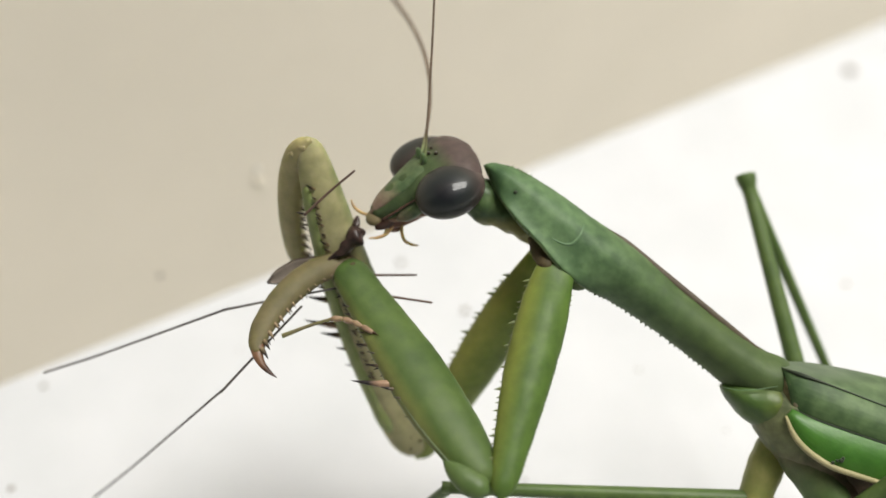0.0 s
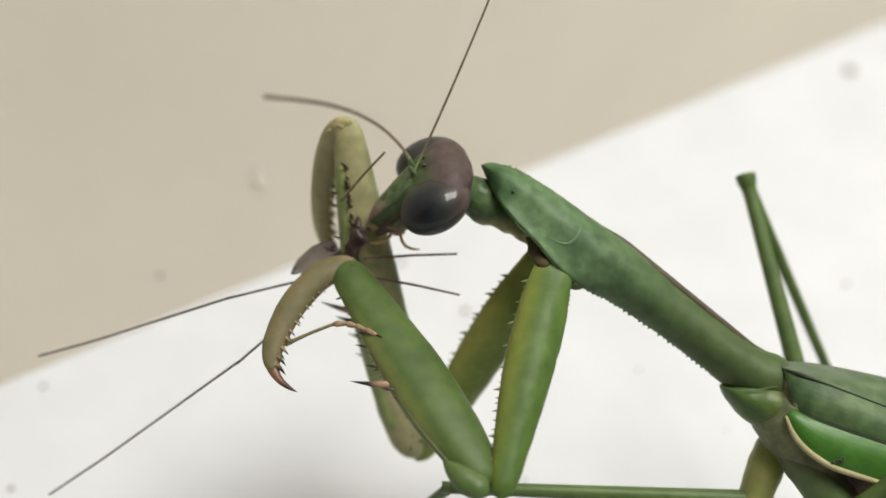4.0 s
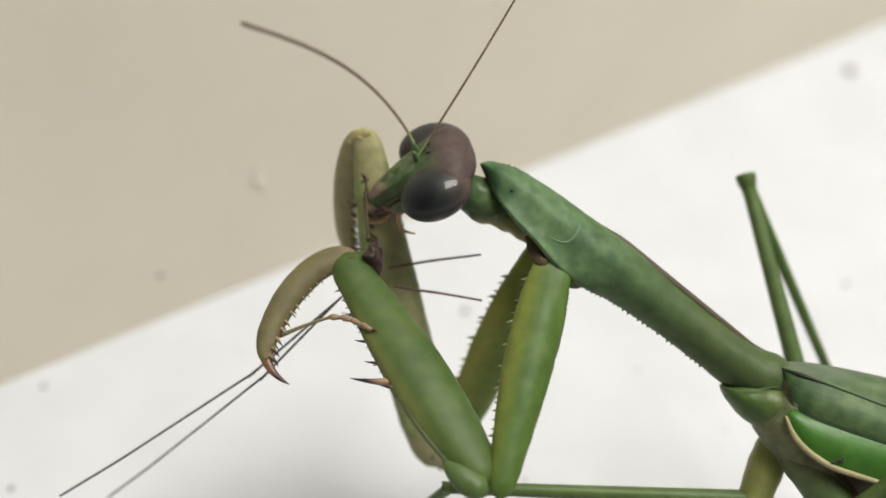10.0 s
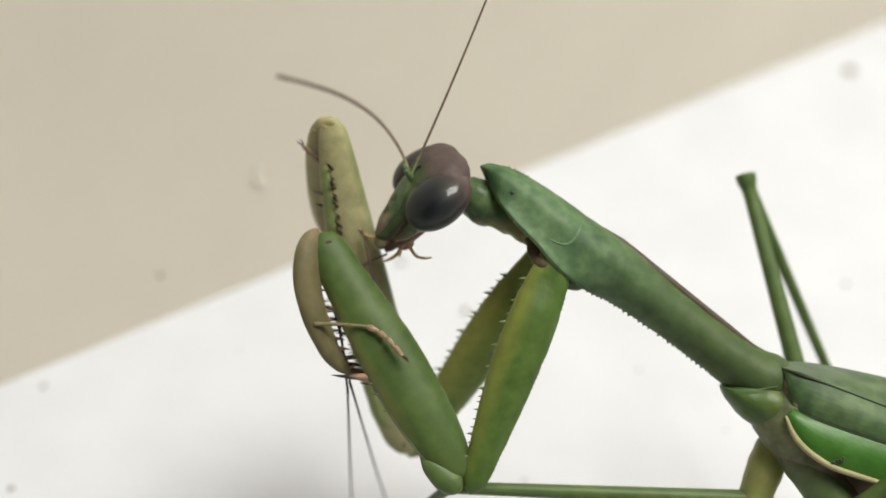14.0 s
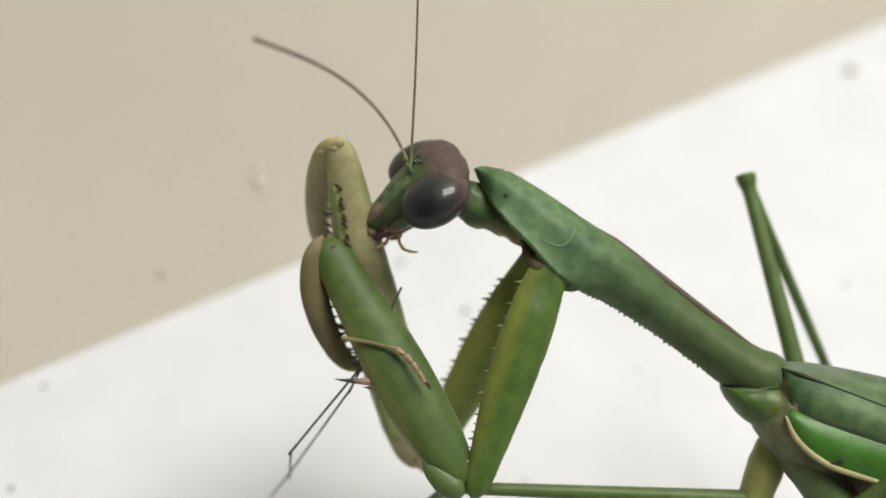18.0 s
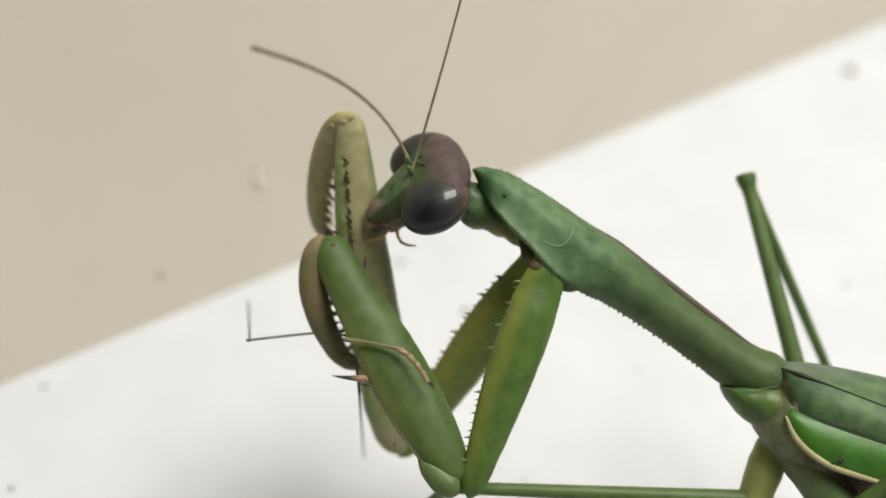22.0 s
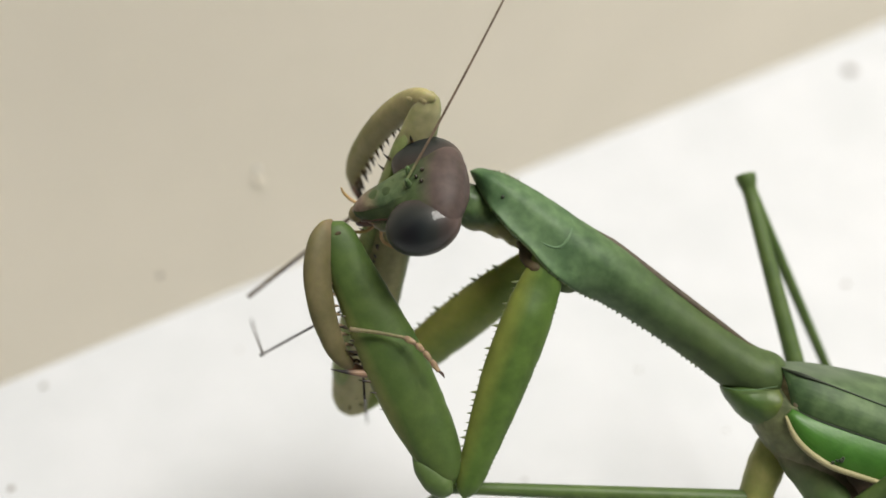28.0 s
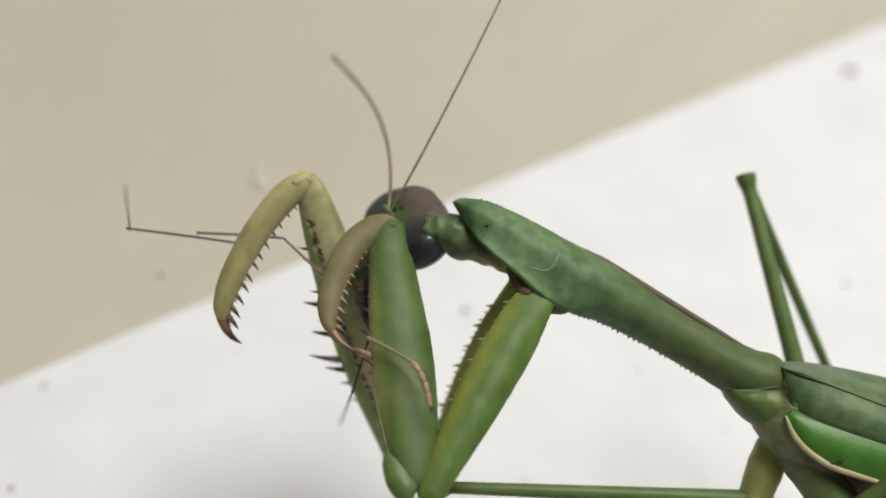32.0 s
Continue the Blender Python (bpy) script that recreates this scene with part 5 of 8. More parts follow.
    keyed("far_femur", [
        (0, -1.970, 9.450, -14.861, 134.1, -59.8, -123.8), (0.5, -1.889, 9.666, -14.832, 134.9, -62.2, -124.1), (1, -1.807, 9.882, -14.802, 136.2, -65.3, -124.7),
        (1.5, -1.838, 9.796, -14.834, 135.7, -65.7, -124.1), (2, -1.889, 9.666, -14.896, 135.6, -66.3, -123.9), (2.5, -1.931, 9.450, -14.965, 134.5, -67.8, -122.4),
        (3, -1.967, 9.321, -15.011, 133.8, -69.2, -121.5), (3.5, -1.997, 9.321, -15.011, 133.4, -69.1, -121.1), (4.5, -2.051, 9.235, -14.997, 132.6, -68.9, -120.3),
        (5.5, -2.087, 9.191, -14.990, 131.9, -68.7, -119.6), (6, -2.093, 9.191, -14.990, 131.9, -68.7, -119.6), (6.5, -2.050, 9.148, -15.027, 131.4, -69.7, -118.9),
        (7, -1.962, 9.062, -15.097, 130.9, -71.3, -118.2), (7.5, -1.811, 8.975, -15.209, 129.7, -71.1, -117.0), (8, -1.662, 8.975, -15.296, 129.9, -71.1, -117.1),
        (8.5, -1.605, 9.019, -15.303, 131.0, -71.2, -118.3), (9, -1.535, 9.062, -15.310, 132.6, -71.5, -119.9), (9.5, -1.111, 9.191, -15.455, 133.2, -70.4, -120.7),
        (10, -0.385, 9.407, -15.710, 134.6, -68.6, -122.4), (10.25, 0.080, 9.580, -15.836, 143.9, -68.2, -132.0), (10.5, 0.558, 9.666, -15.969, 154.9, -67.7, -143.1),
        (10.75, 0.894, 9.580, -16.136, 149.2, -65.2, -138.0), (11, 1.199, 9.407, -16.310, 148.1, -64.3, -137.1), (11.5, 1.836, 9.148, -16.605, 146.1, -65.8, -134.8),
        (11.75, 1.419, 9.278, -16.435, 146.0, -65.7, -134.7), (12, 0.685, 9.364, -16.131, 143.4, -65.2, -132.1), (12.25, -0.070, 9.321, -15.856, 137.9, -64.9, -126.6),
        (12.5, -0.927, 9.191, -15.559, 132.5, -64.7, -121.0), (13, -2.087, 8.932, -15.076, 126.5, -64.7, -114.6), (13.5, -2.398, 9.148, -14.823, 129.7, -65.9, -117.8),
        (14, -2.523, 9.321, -14.712, 133.2, -66.8, -121.3), (14.5, -2.519, 9.321, -14.758, 132.4, -67.1, -120.4), (15.5, -2.484, 9.105, -15.013, 127.0, -68.2, -114.6),
        (16.5, -2.417, 8.716, -15.318, 121.7, -69.4, -108.8), (17, -2.376, 8.587, -15.443, 121.1, -69.8, -108.2), (17.5, -2.009, 8.760, -15.609, 126.1, -66.8, -113.8),
        (18, -1.662, 8.975, -15.722, 130.5, -64.2, -119.0), (18.5, -2.513, 8.932, -15.289, 123.0, -66.7, -110.5), (19, -3.356, 8.716, -14.828, 114.4, -69.4, -101.1),
        (19.5, -2.936, 8.846, -15.062, 118.9, -68.6, -105.9), (20, -2.513, 8.932, -15.289, 123.3, -68.0, -110.7), (20.5, -3.153, 8.975, -14.870, 117.0, -68.7, -103.9),
        (21, -3.790, 8.932, -14.437, 110.6, -69.5, -97.0), (21.5, -3.518, 9.062, -14.564, 116.7, -69.2, -103.6), (22, -3.246, 9.191, -14.691, 123.2, -69.0, -110.4),
        (22.5, -3.347, 9.105, -14.677, 114.0, -68.9, -100.7), (23, -3.574, 8.846, -14.636, 104.7, -69.3, -90.8), (23.5, -4.224, 8.587, -14.277, 101.6, -68.8, -87.5),
        (24, -4.743, 8.414, -13.932, 100.4, -67.9, -86.1), (24.5, -4.472, 8.500, -14.115, 105.0, -68.7, -91.1), (25, -4.200, 8.587, -14.298, 109.1, -69.5, -95.5),
        (25.5, -4.502, 8.716, -14.018, 106.1, -68.5, -92.2), (26.5, -6.068, 8.975, -12.481, 93.2, -63.5, -78.0), (27.5, -7.063, 8.846, -11.445, 83.5, -60.8, -66.8),
        (28, -6.775, 8.975, -11.802, 80.6, -58.9, -63.2), (28.25, -3.624, 10.314, -14.086, 110.0, -55.2, -97.4), (28.5, -0.519, 10.271, -16.030, 138.0, -52.8, -130.3),
        (28.75, -3.801, 10.098, -15.138, 120.7, -60.5, -109.0), (29, -7.308, 8.587, -13.746, 90.6, -70.0, -75.7), (29.5, -8.368, 8.414, -12.576, 83.0, -65.2, -67.1),
        (30, -8.777, 8.414, -12.026, 80.2, -63.1, -63.7), (30.5, -8.719, 8.414, -12.083, 77.9, -62.4, -61.1), (31, -8.569, 8.457, -12.244, 76.8, -62.4, -59.9),
        (31.2, -7.959, 8.328, -12.861, 76.8, -66.5, -60.7), (31.4, -5.872, 8.198, -14.955, 79.4, -72.7, -64.3), (31.5, -3.352, 8.587, -16.674, 113.7, -72.1, -100.2),
        (31.6, -2.637, 8.803, -17.053, 132.9, -66.6, -121.1), (31.8, -2.095, 9.278, -17.398, 138.5, -62.7, -127.7), (32, -1.377, 9.882, -17.598, 142.3, -61.9, -131.8), ])
    keyed("far_tibia", [
        (0, -8.964, -0.981, 6.685, 101.6, 52.6, 82.9), (0.5, -8.403, 0.047, 7.232, 108.3, 52.2, 86.0), (1, -7.733, 1.325, 7.850, 115.1, 52.3, 89.3),
        (1.5, -7.589, 1.301, 7.889, 112.9, 54.3, 89.3), (2, -7.463, 1.359, 7.931, 110.7, 56.4, 89.3), (2.5, -6.974, 1.518, 8.119, 114.0, 56.4, 90.9),
        (3, -6.595, 1.763, 8.284, 117.8, 55.8, 92.3), (3.5, -6.591, 1.700, 8.277, 119.0, 55.0, 92.3), (4.5, -6.574, 1.489, 8.257, 121.2, 53.2, 92.4),
        (5.5, -6.561, 1.321, 8.240, 122.4, 52.1, 92.5), (6, -6.561, 1.321, 8.240, 122.5, 52.1, 92.5), (6.5, -6.218, 1.590, 8.365, 121.6, 53.9, 92.2),
        (7, -5.748, 2.003, 8.504, 121.1, 55.9, 91.7), (7.5, -5.470, 1.792, 8.385, 123.6, 54.1, 91.6), (8, -5.341, 1.792, 8.286, 125.9, 52.5, 91.6),
        (8.5, -5.411, 1.960, 8.303, 126.0, 52.6, 92.0), (9, -5.485, 2.191, 8.325, 126.1, 52.8, 92.3), (9.5, -5.374, 2.008, 8.032, 124.5, 52.5, 91.7),
        (10, -5.258, 1.724, 7.495, 119.6, 52.9, 88.8), (10.25, -6.113, 2.709, 7.310, 100.6, 58.3, 73.3), (10.5, -7.010, 3.982, 7.091, 54.0, 64.5, 45.1),
        (10.75, -6.865, 2.584, 6.495, 56.1, 61.6, 47.4), (11, -6.735, 2.037, 6.144, 54.6, 60.5, 46.8), (11.5, -5.348, 1.902, 6.134, 43.5, 64.2, 44.7),
        (11.75, -5.803, 1.969, 6.277, 33.9, 64.3, 40.3), (12, -6.310, 1.619, 6.506, 31.7, 63.6, 40.4), (12.25, -6.376, 0.826, 6.721, 67.4, 59.3, 55.6),
        (12.5, -6.398, 0.072, 6.983, 102.2, 52.5, 69.6), (13, -6.514, -0.750, 7.466, 124.3, 44.9, 82.9), (13.5, -7.136, 0.153, 7.933, 122.6, 47.0, 84.6),
        (14, -7.621, 0.951, 8.204, 121.3, 48.6, 84.1), (14.5, -7.434, 0.951, 8.198, 120.5, 48.7, 84.5), (15.5, -6.336, 0.672, 8.126, 117.9, 49.0, 87.1),
        (16.5, -5.247, 0.409, 8.014, 115.1, 49.5, 89.6), (17, -5.060, 0.404, 7.957, 114.4, 49.9, 90.0), (17.5, -5.980, -0.235, 7.306, 112.2, 46.9, 89.4),
        (18, -6.914, -0.519, 6.723, 110.5, 44.2, 88.9), (18.5, -5.974, -0.312, 7.602, 114.3, 45.9, 90.2), (19, -5.042, 0.096, 8.505, 119.3, 47.7, 91.7),
        (19.5, -5.427, 0.101, 8.159, 117.7, 46.8, 92.0), (20, -5.818, 0.187, 7.821, 116.7, 45.9, 92.3), (20.5, -5.335, 0.168, 8.358, 118.6, 46.7, 93.4),
        (21, -4.858, 0.250, 8.906, 121.2, 47.5, 94.5), (21.5, -5.604, 0.442, 8.734, 118.3, 47.8, 95.4), (22, -6.367, 0.821, 8.580, 116.1, 48.3, 96.2),
        (22.5, -5.015, 0.298, 8.586, 119.7, 47.2, 97.2), (23, -3.692, 0.038, 8.692, 125.4, 46.1, 98.1), (23.5, -3.826, -0.408, 8.967, 126.1, 46.2, 97.5),
        (24, -4.104, -0.956, 9.157, 125.3, 46.4, 96.3), (24.5, -4.638, -0.557, 9.106, 124.7, 46.1, 94.3), (25, -5.030, -0.096, 9.061, 124.5, 45.8, 93.2),
        (25.5, -4.855, -0.403, 9.187, 125.5, 44.8, 95.1), (26.5, -3.758, -1.893, 9.838, 131.1, 40.2, 102.5), (27.5, -2.279, -2.335, 10.310, 135.4, 37.8, 111.8),
        (28, -0.969, -2.518, 9.541, 138.5, 33.3, 116.7), (28.25, -5.446, -3.803, 6.384, 105.7, 42.9, 96.9), (28.5, -10.263, -1.222, 3.825, 60.4, 58.8, 67.7),
        (28.75, -7.638, -1.520, 6.553, 91.9, 59.7, 98.7), (29, -4.863, 0.342, 9.688, 127.8, 58.7, 131.6), (29.5, -3.959, -1.205, 10.064, 136.1, 45.5, 124.7),
        (30, -3.426, -1.705, 10.203, 142.3, 38.5, 121.3), (30.5, -2.774, -1.705, 10.015, 147.7, 32.7, 121.3), (31, -2.414, -1.537, 9.847, 150.2, 29.7, 121.5),
        (31.2, -2.909, -0.355, 9.990, 150.7, 31.9, 123.2), (31.4, -2.662, 1.514, 8.846, 153.7, 28.8, 126.2), (31.5, -4.709, 1.029, 7.044, 139.8, 49.0, 140.3),
        (31.6, -7.755, 0.308, 5.826, 128.4, 49.3, 125.5), (31.8, -9.096, 0.220, 4.741, 132.3, 62.9, 147.3), (32, -9.196, 1.137, 4.403, 150.7, 65.9, 172.6), ])
    keyed("near_tarsus", [
        (0, -10.770, -1.114, -5.840, -16.0, -3.3, -16.7), (0.5, -10.663, -1.207, -5.905, -16.0, -4.3, -16.4), (1, -10.548, -1.362, -6.011, -16.1, -5.6, -15.8),
        (1.5, -10.557, -1.296, -6.117, -16.0, -5.6, -16.0), (2, -10.561, -1.263, -6.208, -16.0, -5.6, -16.2), (2.5, -10.557, -1.292, -6.268, -16.0, -6.0, -16.0),
        (3, -10.554, -1.316, -6.317, -16.1, -6.4, -15.8), (3.5, -10.548, -1.338, -6.360, -16.1, -6.7, -15.7), (4.5, -10.520, -1.355, -6.430, -16.1, -7.2, -15.2),
        (5.5, -10.466, -1.384, -6.514, -16.2, -8.0, -14.7), (6, -10.432, -1.385, -6.577, -16.2, -8.5, -14.5), (6.5, -9.775, -1.740, -6.754, -16.4, -12.0, -12.8),
        (7, -9.149, -2.036, -6.899, -16.8, -16.0, -10.9), (7.5, -9.241, -2.045, -6.842, -16.8, -15.6, -10.8), (8, -9.340, -2.006, -6.789, -16.7, -15.2, -10.9),
        (8.5, -9.154, -1.990, -6.790, -16.8, -16.2, -10.5), (9, -8.964, -2.012, -6.789, -16.9, -17.1, -10.1), (9.5, -9.911, -1.939, -6.452, -16.5, -11.5, -12.0),
        (10, -10.880, -1.708, -5.798, -16.2, -4.7, -14.3), (10.25, -10.769, -2.124, -5.354, -16.2, -2.3, -14.0), (10.5, -10.750, -1.264, -4.883, -16.6, 1.5, -7.5),
        (10.75, -10.244, -1.867, -4.052, -16.9, 9.6, -7.2), (11, -9.721, -2.881, -3.488, -17.5, 17.4, -5.6), (11.5, -9.725, -1.923, -4.093, -17.1, 12.2, -7.1),
        (11.75, -8.733, -3.400, -4.565, -16.9, 9.7, -3.8), (12, -7.888, -3.400, -4.939, -16.9, 9.1, -4.3), (12.25, -8.342, -3.358, -4.913, -17.1, 11.7, -4.6),
        (12.5, -8.845, -3.150, -4.863, -17.2, 13.6, -7.3), (13, -8.767, -2.900, -4.785, -17.4, 16.6, -9.5), (13.5, -8.391, -2.671, -4.718, -17.6, 18.3, -9.7),
        (14, -8.613, -1.348, -5.013, -17.5, 18.3, -13.4), (14.5, -8.575, -1.325, -5.095, -17.5, 18.8, -13.4), (15.5, -8.212, -1.505, -5.224, -17.7, 20.0, -12.9),
        (16.5, -7.569, -1.809, -5.344, -17.9, 21.8, -12.2), (17, -7.255, -1.942, -5.431, -18.1, 22.8, -11.8), (17.5, -6.911, -1.556, -5.696, -18.3, 24.5, -14.0),
        (18, -6.761, -1.266, -5.966, -18.4, 25.7, -15.8), (18.5, -6.703, -2.092, -5.762, -18.8, 27.1, -12.9), (19, -6.454, -3.450, -5.453, -19.1, 28.7, -7.8),
        (19.5, -6.522, -2.145, -5.654, -18.8, 27.4, -13.2), (20, -6.543, -1.415, -5.858, -18.5, 26.1, -16.0), (20.5, -6.498, -1.977, -5.883, -18.5, 25.8, -13.6),
        (21, -6.442, -2.676, -5.880, -18.6, 25.8, -10.7), (21.5, -6.512, -1.801, -5.993, -18.4, 25.0, -14.3), (22, -6.566, -1.122, -6.070, -18.2, 24.4, -17.1),
        (22.5, -6.512, -1.800, -5.939, -18.2, 24.2, -14.2), (23, -6.411, -3.064, -5.740, -18.4, 24.4, -9.1), (23.5, -6.380, -3.450, -5.673, -18.5, 24.8, -7.5),
        (24, -6.380, -3.450, -5.638, -18.5, 24.8, -7.4), (24.5, -6.336, -3.450, -5.586, -18.5, 25.3, -7.4), (25, -6.269, -3.450, -5.527, -18.6, 25.9, -7.4),
        (25.5, -6.221, -3.450, -5.459, -18.7, 26.3, -7.4), (26.5, -6.127, -3.450, -5.307, -18.7, 26.6, -7.4), (27.5, -6.083, -3.450, -5.230, -18.6, 25.9, -7.4),
        (28, -6.083, -3.450, -5.230, -18.4, 24.4, -7.4), (28.25, -6.083, -3.175, -5.296, -18.6, 25.5, -7.4), (28.5, -6.210, -1.239, -5.566, -18.7, 26.5, -14.1),
        (28.75, -5.968, -4.788, -6.108, -17.7, 19.9, -25.8), (29, -5.935, -5.787, -6.521, -17.2, 18.3, -29.6), (29.5, -5.973, -6.196, -6.450, -17.2, 17.2, -28.2),
        (30, -5.980, -6.585, -6.351, -17.2, 15.7, -26.3), (30.5, -5.975, -6.647, -6.259, -17.1, 14.6, -25.0), (31, -5.978, -6.606, -6.207, -17.1, 13.9, -24.2),
        (31.2, -6.022, -6.517, -6.214, -17.1, 14.1, -24.2), (31.4, -6.084, -6.462, -6.218, -17.1, 14.3, -24.3), (31.5, -6.099, -6.423, -6.221, -17.1, 14.4, -24.3),
        (31.6, -5.971, -6.273, -6.166, -17.2, 16.1, -26.0), (31.8, -5.262, -5.896, -5.846, -18.3, 29.8, -33.0), (32, -4.850, -4.830, -5.693, -19.8, 38.4, -36.0), ])
    keyed("far_tarsus", [
        (0, -10.125, 6.368, 0.050, 5.2, -56.8, -103.9), (0.5, -9.800, 7.527, 0.763, 3.9, -56.7, -100.3), (1, -9.380, 8.868, 1.499, 2.4, -57.0, -96.4),
        (1.5, -9.273, 8.566, 1.300, 2.6, -59.1, -96.7), (2, -9.172, 8.325, 1.105, 2.9, -61.2, -97.2), (2.5, -8.794, 8.520, 1.344, 2.1, -61.3, -95.2),
        (3, -8.499, 8.879, 1.627, 1.4, -60.8, -93.4), (3.5, -8.485, 8.945, 1.731, 1.3, -59.9, -93.2), (4.5, -8.451, 8.984, 1.920, 1.1, -58.1, -92.8),
        (5.5, -8.428, 8.960, 2.034, 1.0, -57.0, -92.6), (6, -8.427, 8.962, 2.048, 1.0, -56.9, -92.6), (6.5, -8.058, 9.021, 1.965, 1.3, -58.8, -93.3),
        (7, -7.543, 9.218, 1.892, 1.7, -60.8, -94.1), (7.5, -7.219, 9.267, 2.000, 1.5, -59.0, -93.9), (8, -7.052, 9.495, 2.108, 1.4, -57.3, -93.7),
        (8.5, -7.159, 9.634, 2.110, 1.2, -57.5, -93.3), (9, -7.268, 9.839, 2.114, 1.1, -57.7, -92.9), (9.5, -7.118, 9.678, 1.826, 1.4, -57.3, -93.6),
        (10, -6.791, 9.324, 1.161, 2.7, -57.6, -97.0), (10.25, -6.152, 6.400, 0.826, 12.4, -60.8, -121.5), (10.5, -6.617, 5.182, -0.163, 34.9, -67.3, -171.9),
        (10.75, -6.479, 3.784, -0.649, 34.9, -67.3, -171.8), (11, -6.351, 3.237, -0.959, 34.9, -67.3, -171.7), (11.5, -4.945, 3.102, -0.957, 34.8, -67.2, -171.7),
        (11.75, -5.406, 3.169, -0.818, 34.8, -67.2, -171.7), (12, -5.923, 2.819, -0.556, 34.8, -67.3, -171.7), (12.25, -5.995, 2.026, -0.271, 34.8, -67.3, -171.6),
        (12.5, -6.022, 1.272, 0.059, 34.8, -67.3, -171.5), (13, -6.145, 0.450, 0.618, 34.7, -67.2, -171.5), (13.5, -6.770, 1.353, 1.016, 34.8, -67.3, -171.5),
        (14, -7.257, 2.151, 1.223, 34.8, -67.3, -171.6), (14.5, -8.160, 7.271, 2.439, 4.3, -51.3, -102.4), (15.5, -7.692, 8.700, 2.183, 3.0, -53.3, -98.5),
        (16.5, -6.925, 8.243, 1.961, 2.0, -54.1, -95.7), (17, -6.795, 8.168, 1.852, 1.9, -54.5, -95.2), (17.5, -7.676, 7.817, 1.486, 1.9, -51.2, -95.5),
        (18, -8.567, 7.772, 1.175, 2.0, -48.4, -95.9), (18.5, -7.734, 7.861, 1.944, 1.6, -50.2, -94.5), (19, -6.889, 8.160, 2.734, 1.1, -52.2, -93.0),
        (19.5, -7.334, 8.198, 2.463, 0.9, -51.3, -92.6), (20, -7.777, 8.352, 2.204, 0.7, -50.3, -92.2), (20.5, -7.389, 8.242, 2.689, 0.3, -51.3, -90.9),
        (21, -6.998, 8.270, 3.189, -0.1, -52.1, -89.7), (21.5, -7.874, 8.331, 2.927, -0.5, -52.5, -88.7), (22, -8.750, 8.574, 2.682, -0.8, -53.0, -87.8),
        (22.5, -7.472, 8.202, 2.883, -1.2, -51.9, -86.5), (23, -6.180, 8.138, 3.227, -1.6, -50.8, -85.4), (23.5, -6.233, 7.727, 3.506, -1.4, -50.8, -86.1),
        (24, -6.391, 7.197, 3.653, -0.9, -51.0, -87.4), (24.5, -6.702, 7.679, 3.632, -0.1, -50.6, -89.8), (25, -6.972, 8.206, 3.622, 0.4, -50.2, -91.1),
        (25.5, -7.005, 7.941, 3.878, -0.4, -49.3, -88.8), (26.5, -6.766, 6.635, 5.206, -3.3, -44.5, -79.8), (27.5, -6.363, 5.884, 6.074, -6.6, -42.1, -69.0),
        (28, -5.685, 5.669, 5.978, -8.0, -37.2, -63.3), (28.25, -8.065, 4.206, 0.875, -1.2, -47.3, -86.5), (28.5, -10.399, 4.399, -4.055, 13.4, -62.2, -123.1),
        (28.75, -10.180, 4.157, -0.885, -1.6, -65.2, -86.3), (29, -9.631, 5.044, 2.907, -19.0, -64.2, -44.3), (29.5, -9.048, 5.428, 4.862, -12.1, -50.4, -53.7),
        (30, -8.426, 5.871, 6.000, -10.0, -42.8, -57.9), (30.5, -7.870, 6.324, 6.690, -9.5, -36.5, -58.0), (31, -7.573, 6.676, 6.993, -9.3, -33.2, -57.8),
        (31.2, -8.185, 7.620, 6.819, -10.0, -35.6, -55.8), (31.4, -8.299, 9.386, 6.172, -10.7, -32.2, -52.4), (31.5, -10.697, 6.000, 1.468, -18.6, -53.7, -35.0),
        (31.6, -12.757, 6.362, 0.037, -13.2, -54.5, -52.7), (31.8, -14.121, 3.375, -2.373, -29.3, -67.8, -23.6), (32, -14.315, 2.466, -2.811, -42.2, -68.6, 7.6), ])
